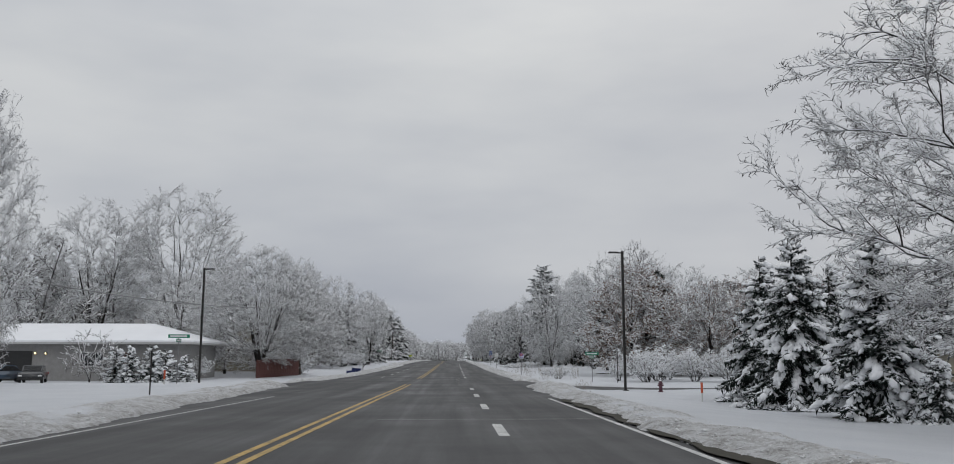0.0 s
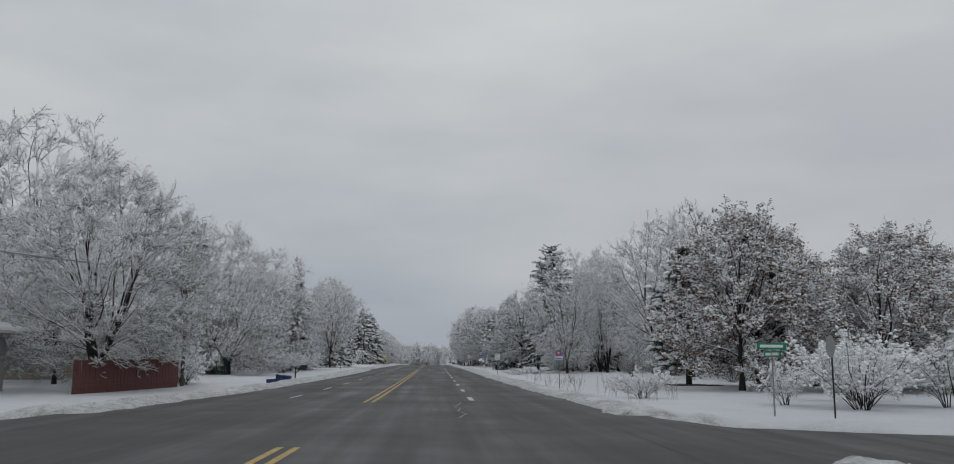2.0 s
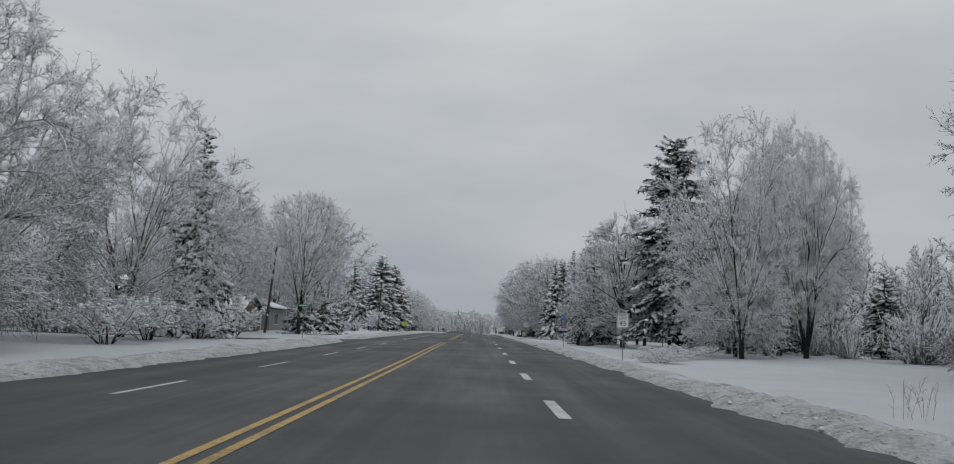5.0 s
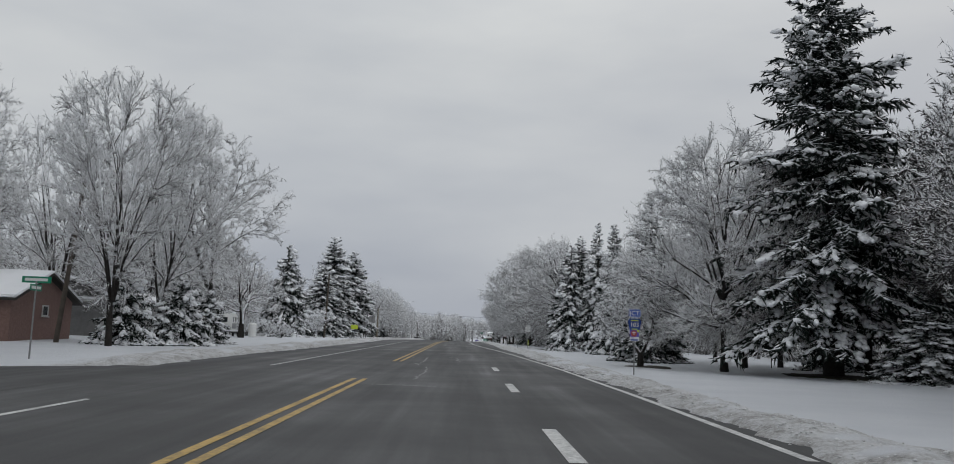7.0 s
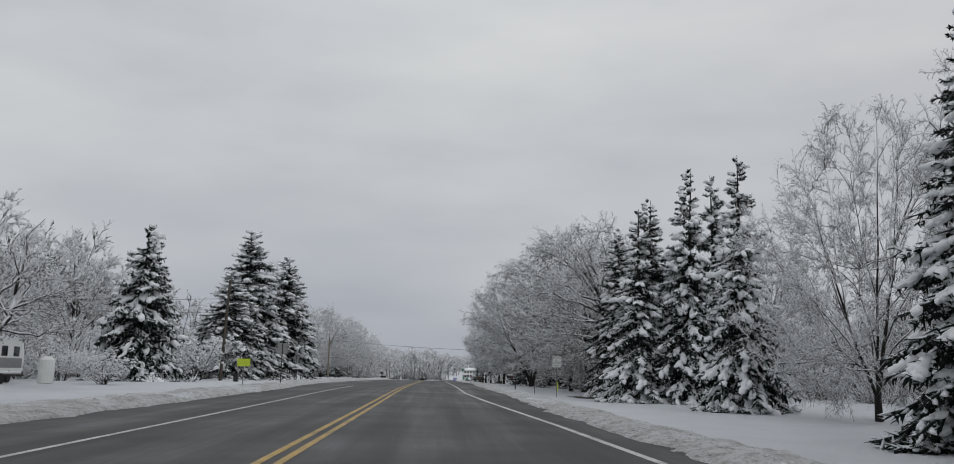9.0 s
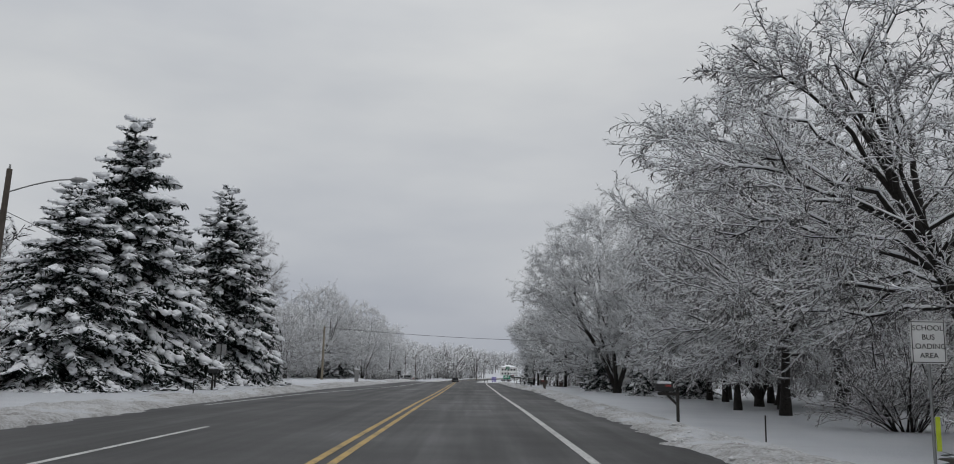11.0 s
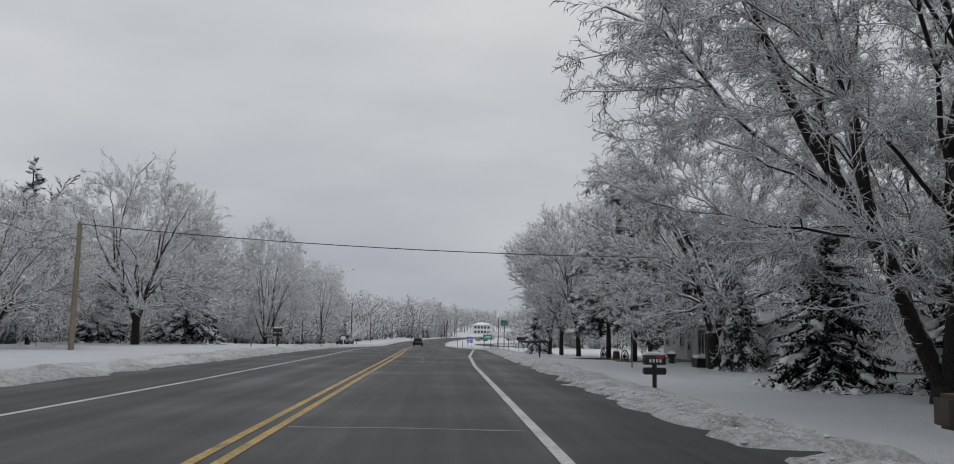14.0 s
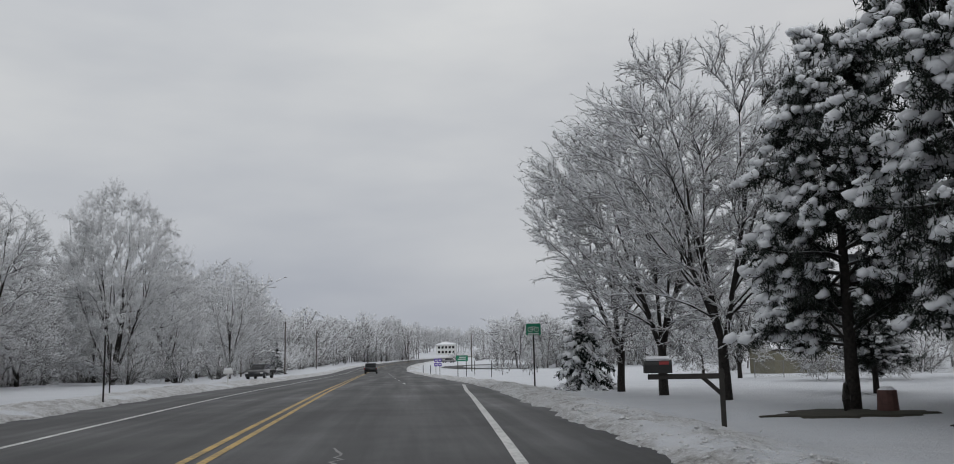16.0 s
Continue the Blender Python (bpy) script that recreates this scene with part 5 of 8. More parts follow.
# east side, along the road
for kind, x, y, H, R, lab in (
    ("spruce_b", 18.3, 47.5, 8.2, 2.7, L_SPR), ("spruce_b", 17.9, 41.7, 8.8, 2.9, L_SPR), ("spruce_b", 20.6, 44.0, 7.4, 2.6, L_SPR), ("spruce_trunk", 17.9, 33.6, 7.6, 2.9, "spruce with a bare lower trunk and snow-bent boughs"), ("spruce_small", 18.4, 30.6, 2.3, 1.0, "little spruce capped with snow"),
    ("elm", 17.4, 21.6, 14.5, 7.0, "large tree whose frosted branches hang over the roadside"),
    ("spruce_far", 33, 55, 9, 2.6, L_SPR), ("round_far", 38, 60, 11, 5, L_DEC),
    ("brown", 21.0, 96.2, 12.2, 4.9, "tree that kept its brown leaves under snow"), ("brown", 33.3, 97, 11.0, 5.2, "tree that kept its brown leaves under snow"), ("brown", 23.4, 99.5, 12.8, 4.7, "tree that kept its brown leaves under snow"),
    ("brown", 29.0, 93.0, 10.4, 4.6, "tree that kept its brown leaves under snow"), ("brown", 40.0, 92.0, 10.6, 5.0, "tree that kept its brown leaves under snow"),
    ("pine_dark", 21.2, 109, 11.6, 3.4, "pine with snow on dark tufts and a dark trunk"), ("pine_dark", 26.5, 106, 13.0, 3.8, "pine with snow on dark tufts and a dark trunk"),
    ("elm", 24.0, 128.5, 17.0, 6.4, "tall tree with a broad frosted crown"), ("bare", 30.9, 140, 20.5, 7.4, "tall open tree with thinly frosted branches"),
    ("elm_far", 36, 128, 16, 6, L_DEC), ("round_far", 45, 118, 15, 7, L_DEC), ("round_far", 48, 100, 14, 7, L_DEC), ("round_far", 40, 76, 11, 5.5, L_DEC), ("round_far", 52, 80, 13, 6, L_DEC),
    ("weeping_far", 19.0, 159.5, 17.5, 5.4, "dense frosted tree with drooping twigs"), ("weeping", 26.0, 166, 18.5, 4.8, "dense frosted tree with drooping twigs"), 
    ("weeping", 26.2, 172.5, 18, 5.6, "dense frosted tree with drooping twigs"), ("crab", 19.6, 163, 7.5, 3.6, L_DEC),
    ("spruce_big", 20.6, 186.0, 22.0, 6.2, "very tall spruce with long drooping snow-laden boughs"), ("spruce_big", 28.5, 189, 14, 4.0, "tall spruce with long drooping snow-laden boughs"),
    ("spruce_b", 22.6, 180.5, 3.6, 2.6, "low spruce boughs weighed down by snow"), ("elm", 27.2, 192, 14, 4.6, L_DEC),
    ("maple_big", 15.6, 188.8, 14.2, 5.8, "maple with one straight dark trunk"), ("maple_big", 19.5, 197, 13.6, 5.0, L_DEC), ("elm", 20.5, 207, 14.8, 4.6, L_DEC),
    # the five spruce_dim here are added to darken the wood's deep shade
    ("apple", 11.2, 190.6, 5.2, 2.7, "small many-stemmed tree drooping under snow"), ("spruce_dark", 14.4, 203, 12.2, 3.0, L_SPR), ("spruce_dim", 27.5, 178, 6.5, 2.8, L_SPR), ("spruce_dim", 31, 184, 7.5, 3.0, L_SPR), ("spruce_dim", 25.5, 196, 7.0, 2.8, L_SPR), ("spruce_dim", 33, 193, 8.0, 3.2, L_SPR), ("grove", 23.8, 176, 14, 4.5, L_DEC), ("grove", 21.9, 172.5, 14, 3.6, L_DEC), ("grove", 24.4, 170.5, 14, 4.0, L_DEC), ("grove", 25.8, 182, 14, 4.5, L_DEC), ("grove", 30, 177, 15, 4.5, L_DEC), ("grove", 23.5, 188, 13, 4.2, L_DEC), ("spruce_dim", 36, 174, 7.5, 3.0, L_SPR), ("elm_far", 23, 200, 15, 5, L_DEC),
    ("spruce_far", 12.4, 233, 11.8, 2.5, L_SPR), ("spruce_far", 15.0, 231.5, 14.2, 2.4, L_SPR), ("spruce_far", 17.4, 234, 14.5, 2.5, L_SPR), ("spruce_far", 15.4, 224, 13.0, 2.4, L_SPR), ("weeping_far", 18.5, 217, 13.5, 4.8, L_DEC),
    ("spruce_dark", 12.9, 241.4, 12.0, 2.6, L_SPR), ("spruce_dark", 13.9, 236.6, 13.2, 3.1, "tall spruce close to the road, heavy with snow"),
    ("leaning", 16.8, 250.0, 13.9, 8.4, "dark-trunked tree leaning out towards the road"), ("maple_big", 14.2, 262.6, 15.6, 7.0, L_DEC), ("maple_big", 16.9, 270.5, 15.0, 6.0, L_DEC), ("weeping", 17.4, 275.6, 15.8, 6.8, L_DEC), ("maple_big", 17.4, 282.5, 16.0, 6.2, L_DEC),
    ("maple_big", 17.6, 287, 16.0, 6.0, L_DEC), ("grove", 19, 268, 14, 4.5, L_DEC), ("grove", 21.5, 274, 14, 4.6, L_DEC), ("grove", 20, 281, 15, 4.6, L_DEC), ("grove", 22.5, 286, 14, 4.4, L_DEC), ("grove", 24, 279, 14, 4.8, L_DEC), ("grove", 20.2, 291, 15, 4.6, L_DEC), ("grove", 13.9, 268.5, 12, 4.0, L_DEC), ("leaning", 19.5, 278, 15.0, 6.6, L_DEC),
    ("weeping", 14.2, 307.0, 18.4, 9.8, "huge tree with several dark stems from one base"), ("round_far", 23.0, 322.0, 13, 6.0, L_DEC), ("weeping", 18.0, 296, 17.0, 7.6, L_DEC),
    ("spruce_small", 14.4, 297.0, 2.5, 1.0, "little spruce capped with snow"), ("spruce_dim", 18.2, 294.4, 4.8, 2.6, "bushy evergreen greyed by frost"), ("spruce_dim", 13.6, 312.8, 5.6, 2.3, L_SPR), ("spruce_dim", 17.3, 310.6, 5.8, 2.3, L_SPR), ("spruce_dim", 15.4, 326.0, 5.2, 1.3, L_SPR), ("spruce_dim", 19.5, 309.0, 5.4, 2.2, L_SPR),
    ("elm", 20.5, 317.0, 14.5, 6.0, L_DEC),
    ("oak", 14.8, 328.5, 13.2, 8.0, "spreading oak with black crooked limbs by the white house"),
    ("pine", 12.1, 343.2, 10.2, 2.5, "pine with thick puffs of snow"), ("pine", 12.6, 337.6, 11.4, 2.9, "pine with thick puffs of snow"),
    ("upright", 10.9, 348.7, 11.8, 4.6, "maple with upswept branches lined with snow"), ("upright", 10.2, 353.0, 11.2, 4.4, "maple with upswept branches lined with snow"), ("upright", 9.9, 358.0, 10.6, 4.2, "maple with upswept branches lined with snow"),
    ("spruce_small", 9.2, 361.5, 4.0, 1.5, L_SPR), ("pine", 16.9, 350.5, 4.4, 1.5, "small pine carrying thick puffs of snow"), ("crab", 24.5, 366.0, 5.2, 3.2, L_DEC), ("pine", 17.6, 341, 10.4, 3.4, "pine with thick puffs of snow"),
    ("round_far", 34, 415, 9, 4.5, L_DEC), ("elm_far", 24, 380, 10, 4.2, L_DEC), ("elm_far", 33, 366, 11, 5, L_DEC), ("small", 15.8, 452, 4.5, 1.9, L_DEC), ("small", 18.5, 442, 4.2, 1.6, L_DEC), ("small", 24, 470, 5.5, 2.3, L_DEC),
    ("elm_far", 30, 352, 12, 5, L_DEC), ("elm_far", 32, 330, 14, 6, L_DEC), ("round_far", 34, 310, 15, 6.5, L_DEC), ("round_far", 30, 292, 15, 6.5, L_DEC), ("elm_far", 28, 270, 15, 6, L_DEC), ("elm_far", 27, 252, 14, 6, L_DEC),
):
    plant(kind, x, y, H, R, label=lab, group="trees east of the road")

# bushes
for kind, x, y, H, R, lab in (
    ("bush", 15.7, 76.4, 2.0, 1.1, "rounded bush buried in snow"), ("bush", 19.1, 76.1, 2.9, 2.5, "wide bush buried in snow"), ("bush", 22.0, 74.6, 3.0, 2.2, "wide bush buried in snow"), ("bush", 24.4, 72.3, 2.7, 2.1, "wide bush buried in snow"),
    ("bush", 27.4, 73.5, 2.8, 2.2, "wide bush buried in snow"), ("bush", 17.4, 73.0, 2.9, 2.1, "wide bush buried in snow"), ("bush", 21.0, 80.5, 3.0, 2.4, "wide bush buried in snow"),
    ("vase_bush", 23.8, 139.9, 2.6, 2.0, "bare many-stemmed bush in the snow"), ("vase_bush", 38.0, 137, 2.0, 1.9, "bare many-stemmed bush in the snow"), ("vase_bush", 28.0, 118, 1.9, 1.8, "bare many-stemmed bush in the snow"),
    ("bush", 11.0, 83.0, 1.5, 1.4, "low bush under snow"), ("bush", 12.0, 152.0, .9, 2.2, "low spreading bush flattened by snow"), ("bush", 14.0, 156.0, .9, 2.4, "low spreading bush flattened by snow"), ("bush", 10.6, 146.0, .7, 1.8, "low spreading bush flattened by snow"),
    ("thicket", 14.0, 251.5, 2.7, 2.8, "dense grey twiggy bush"), ("thicket", 15.7, 246.5, 2.7, 2.6, "dense grey twiggy bush"),
    ("bush", -18.2, 103.7, 2.7, 2.0, "frosted bush by the driveway"), ("bush", -17.0, 100.2, 2.9, 1.7, "frosted bush by the driveway"), ("bush", -23.5, 82.5, 2.4, 1.7, "frosted bush before the fence"), ("bush", -27.0, 84.5, 2.6, 1.9, "frosted bush before the fence"),
    ("bush", -17.4, 141.0, 2.6, 2.6, "frosted thicket by the roadside"), ("bush", -17.8, 147.0, 2.7, 2.6, "frosted thicket by the roadside"), ("bush", -16.6, 152.0, 2.4, 2.2, "frosted thicket by the roadside"),
    ("bush", -18.4, 166.0, 2.4, 1.9, "frosted bush at the corner"), ("bush", -19.4, 253.7, 4.0, 3.0, "tall tangled bush white with frost"), ("bush", -22.8, 249.5, 3.8, 3.0, "tall tangled bush white with frost"), ("bush", -25.6, 256, 4.4, 3.2, "tall tangled bush white with frost"),
    ("thicket", -18.6, 384.0, 2.6, 2.4, "dense grey twiggy bush"), ("thicket", -17.6, 394.0, 2.4, 2.4, "dense grey twiggy bush"), ("thicket", -18.0, 410.0, 2.4, 2.4, "dense grey twiggy bush"), ("bush", -22.0, 391.0, 2.4, 2.4, "frosted thicket by the roadside"), ("bush", -23.0, 403.0, 2.4, 2.6, "frosted thicket by the roadside"), ("bush", -23.0, 413.0, 2.4, 2.6, "frosted thicket by the roadside"),
    ("bush", 17.2, 326.2, 2.0, 2.0, "bare bush in front of the house"), ("bush", -24.0, 239, 2.2, 2.0, "frosted bush in a yard"), ("bush", -19.0, 233, 2.0, 1.8, "frosted bush in a yard"),
):
    plant(kind, x, y, H, R, label=lab, category="bush", group="roadside bushes")


# woods behind the gardens and on the far hill
def woodland(name, spots, seed, label, kind_mesh):
    """Many far trees as one object."""
    rng = np.random.default_rng(seed)
    V, F4, F3, mats, off = [], [], [], [], 0
    for x, y, H in spots:
        src = kind_mesh[rng.integers(0, len(kind_mesh))]
        a = rng.random() * 6.283
        c, s = math.cos(a), math.sin(a)
        k = H / src[3]
        w = k * rng.uniform(.85, 1.3)
        v = src[0]
        v = np.stack([(v[:, 0] * c - v[:, 1] * s) * w + x, (v[:, 0] * s + v[:, 1] * c) * w + y, v[:, 2] * k + float(base_z(x, y))], -1)
        V.append(v)
        F4.append(src[1] + off)
        F3.append(src[2] + off)
        off += len(v)
    ob = raw(name, np.concatenate(V), [np.concatenate(F4), np.concatenate(F3)], M_TWIG, None, True)
    return tagged(ob, label, "woods", kind="stuff")


def woodland_mesh(seed, H, R, coarse):
    rng = np.random.default_rng(seed)
    P0 = wander(rng, np.array([[0, 0, -.3]]), np.array([[0, 0, 1.0]]), np.array([H * .8]), 5, .05, .03)
    r0, r1 = np.array([.16]), np.array([.05])
    parts = [tubes(P0, r0, r1, 4)]
    s, w, ln, rr = offspring(rng, P0, r0, r1, np.array([R]), 14, .12, 1.0, 46, 1.05, .4)
    P1 = wander(rng, s, w, ln, 4, .12, .10)
    parts.append(tubes(P1, np.full(len(s), .06), np.full(len(s), .03), 3))
    s, w, l2, rr = offspring(rng, P1, np.full(len(s), .05), np.full(len(s), .03), ln, 8, .15, 1.0, 42, .5, .4)
    tip = s + unit(w + np.array([0, 0, .2])) * l2[:, None]
    P2 = np.stack([s, tip], 1)
    if coarse:
        m, r = 3, .13
    else:
        parts.append(spikes(s, tip, np.full(len(s), .05)))
        m, r = 6, .085
    s, w, l3, rr = offspring(rng, P2, np.full(len(s), .05), np.full(len(s), .03), l2, m, .15, 1.0, 45, .55, .3)
    parts.append(spikes(s, s + unit(w + np.array([0, 0, .15])) * np.clip(l3, .3, 1.6)[:, None], np.full(len(s), r)))
    V, F = join_arrays(parts)
    return V, F[0], F[1], H


wood_rng = np.random.default_rng(77)
near_kinds = [woodland_mesh(s, 13, 5.5, False) for s in (1, 2, 3)]
far_kinds = [woodland_mesh(s, 13, 6.0, True) for s in (4, 5, 6)]


def brush_mesh(seed):
    rng = np.random.default_rng(seed)
    n = 26
    az = rng.random(n) * 6.283
    sp = rng.uniform(.1, 1.0, n)
    P = wander(rng, np.stack([np.cos(az) * .5, np.sin(az) * .5, -.2 + 0 * az], -1), np.stack([np.cos(az) * sp, np.sin(az) * sp, np.ones(n)], -1), rng.uniform(2.2, 4.2, n), 4, .1, 0)
    st = np.full(n, .035)
    s, w, ln, rr = offspring(rng, P, st, st, np.full(n, 1.9), 14, .05, 1.0, 46, .75, .3)
    V, F = join_arrays([tubes(P, st, st * .5, 3), spikes(s, s + unit(w + np.array([0, 0, .1])) * ln[:, None], np.full(len(s), .045))])
    return V, F[0], F[1], 4.0


brush_kinds = [brush_mesh(s) for s in (8, 9, 10)]


def belt(x0, x1, y0, y1, step, lo, hi):
    return [(wood_rng.uniform(x0, x1), y + wood_rng.uniform(-2, 2), wood_rng.uniform(lo, hi)) for y in np.arange(y0, y1, step)]


def clear_of_yards(spots):
    return [w for w in spots if not (-46 < w[0] < -20 and 300 < w[1] < 345) and not (-48 < w[0] < -22 and 176 < w[1] < 236) and not (-56 < w[0] < -24 and 76 < w[1] < 112)]


west = belt(-44, -34, 132, 500, 4.6, 10, 15) + belt(-62, -48, 100, 520, 6.0, 13, 18) + belt(-90, -66, 100, 520, 13, 14, 19)
west = [(x, y, min(h, 8.5) if y > 440 else h) for x, y, h in west]
woodland("woods_west", clear_of_yards(west), 5, "leafless snowy woods behind the gardens", near_kinds)
woodland("brush_west", clear_of_yards(belt(-36, -28, 128, 520, 2.6, 3, 5) + belt(-48, -38, 100, 540, 4, 3.5, 5.5)), 15, "tangled snowy undergrowth at the edge of the woods", brush_kinds)
east = belt(30, 40, 142, 322, 5.0, 8, 12) + belt(42, 54, 40, 345, 7.5, 9, 13) + belt(58, 80, 30, 420, 13, 11, 15)
woodland("woods_east", east, 6, "leafless snowy woods behind the gardens", near_kinds)
woodland("brush_east", belt(30, 40, 84, 322, 3.2, 2.6, 4.5) + belt(44, 60, 40, 460, 5, 3, 5), 16, "tangled snowy undergrowth at the edge of the woods", brush_kinds)
hillside = [(wood_rng.uniform(-260, 300), 640 + 190 * wood_rng.random() ** 1.2, wood_rng.uniform(11.5, 16.5)) for i in range(330)]
hillside = [h for h in hillside if not -12 < h[0] - float(bend(h[1])) < 14 and not (10 < h[0] < 44 and 690 < h[1])]
hillside += [(wood_rng.uniform(-110, 190), wood_rng.uniform(845, 940), wood_rng.uniform(13, 18)) for i in range(190)]
hillside += [(float(bend(y)) - 9 - 34 * wood_rng.random(), y, wood_rng.uniform(12.5, 16.5)) for y in np.arange(598, 720, 2.2)]
hillside += belt(24, 62, 505, 545, .8, 9, 12.5) + belt(62, 130, 470, 600, 2.2, 11, 15) + belt(50, 90, 400, 470, 4, 9, 13)
hillside += belt(-44, -24, 440, 640, 2.6, 11, 15.5) + belt(-30, -17, 540, 640, 4, 9, 13)
woodland("woods_far", hillside, 7, "distant hazy snowy woods closing the view", far_kinds)
woodland("brush_far", [(x, y, h) for x, y, h in ((wood_rng.uniform(-200, 240), wood_rng.uniform(630, 690), wood_rng.uniform(4, 8)) for i in range(170)) if not -10 < x - float(bend(y)) < 12] + belt(-40, -22, 480, 640, 3, 4, 7) + belt(28, 60, 508, 545, 1.6, 3.5, 6), 17, "distant snowy undergrowth below the far woods", brush_kinds)


def snow_crumbs():
    """Broken lumps thrown up by the plough along both verges."""
    rng = np.random.default_rng(91)
    n = 52000
    y = np.where(rng.random(n) < .06, rng.uniform(372, 440, n), rng.uniform(2, 372, n))
    right = rng.random(n) < .6
    d = np.abs(rng.normal(1.1, 1.0, n)) + .03
    k = n // 7
    y[:k], right[:k], d[:k] = rng.uniform(258, 372, k), True, np.abs(rng.normal(0, 2.4, k)) + .3
    x = np.where(right, edge_right(y) + d, edge_left(y) - d)
    keep = in_street(x, y) < .35
    x, y, d = x[keep], y[keep], d[keep]
    size = rng.uniform(.010, .030, len(x)) * (1 + .9 * (rng.random(len(x)) < .08)) * np.clip(1.25 - d / 4, .6, 1.2)
    z = snow_top(x, y) + size * rng.uniform(-.3, .35, len(x))
    V, F = lumps(rng, np.stack([x, y, z], -1), size * 1.2, .5, None, True)
    tagged(raw("snow_crumbs", V, [F], M_CRUMB, None, True), "broken crumbs of ploughed snow along the verge", "snow", kind="stuff")


snow_crumbs()


def weeds(x, y, seed, H=1.1):
    rng = np.random.default_rng(seed)
    n = 9
    s = np.stack([x + rng.normal(0, .25, n), y + rng.normal(0, .25, n), np.zeros(n)], -1)
    s[:, 2] = [ground_z(a, b) - .05 for a, b, _ in s]
    P = wander(rng, s, np.stack([rng.normal(0, .22, n), rng.normal(0, .22, n), np.ones(n)], -1), rng.uniform(.55, 1.0, n) * H, 4, .1, .0)
    st = np.full(n, .0045)
    a, w, ln, rr = offspring(rng, P, st, st, rng.uniform(.5, .9, n) * H, 6, .35, 1.0, 38, .3, .3)
    V, F = join_arrays([tubes(P, st, st * .6, 3), spikes(a, a + w * ln[:, None], np.full(len(a), .007))])
    tagged(raw("dry_weeds", V, F, M_STALK, None), "thin dry weed stalks poking out of the snow", "weeds", "verge weeds")


for i, (wx, wy, wh) in enumerate(((9.5, 100, 1.2), (11.5, 107, 1.3), (10.2, 112, 1.2), (8.2, 96.5, 1.0), (9.2, 92.0, 1.4), (8.4, 89.0, 1.5), (10.4, 86.5, 1.5), (9.6, 84.0, 1.2), (11.8, 90.0, 1.3), (12.6, 95.5, 1.2),
                                  (12.4, 82.5, 1.5), (10.6, 79.5, 1.6), (9.0, 76.5, 1.2), (8.0, 46.0, .8), (12.5, 115.5, 1.1), (13.0, 102, 1.2), (7.9, 103.5, .9), (9.8, 118, 1.1), (13.5, 88, 1.4))):
    weeds(wx, wy, 300 + i, wh)


# ---- poles, wires and lamps ----
def stand(x, y):
    return ground_z(x, y)


def wire(points, sag, r, label, name="overhead_wire", mat=None, n=24):
    P = []
    for a, b in zip(points[:-1], points[1:]):
        a, b = np.array(a, float), np.array(b, float)
        t = np.linspace(0, 1, n)[:, None]
        p = a * (1 - t) + b * t
        p[:, 2] -= sag * 4 * t[:, 0] * (1 - t[:, 0])
        P.append(p if not P else p[1:])
    P = np.concatenate(P)[None]
    V, F = tubes(P, np.array([r]), np.array([r]), 5)
    return tagged(raw(name, V, [F], mat or M_BLACK), label, "wire")


def area_light_pole(x, y, h, arm):
    """A square dark pole with a flat head on a short arm."""
    t = empty_thing("street_lamp", x, y, stand(x, y) - .1, 0, "tall dark square lamp post with a flat head", "street lamp", "lamp posts at the crossing")
    part("pole", box(bmesh.new(), -.075, .075, -.075, .075, 0, h, .012), M_DARKMETAL, t)
    part("base_plate", box(bmesh.new(), -.2, .2, -.2, .2, .05, .16, .02), M_DARKMETAL, t)
    part("arm", box(bmesh.new(), min(0, arm * .45), max(0, arm * .45), -.03, .03, h - .16, h - .08), M_DARKMETAL, t)
    head = part("lamp_head", box(bmesh.new(), min(arm * .3, arm), max(arm * .3, arm), -.16, .16, h - .14, h - .05, .02), M_DARKMETAL, t)
    part("lens", box(bmesh.new(), min(arm * .5, arm * .95), max(arm * .5, arm * .95), -.12, .12, h - .155, h - .142), M_SIGNWHITE, head)


area_light_pole(11.9, 54.7, 9.1, -.9)
area_light_pole(-18.9, 67.4, 9.2, .75)


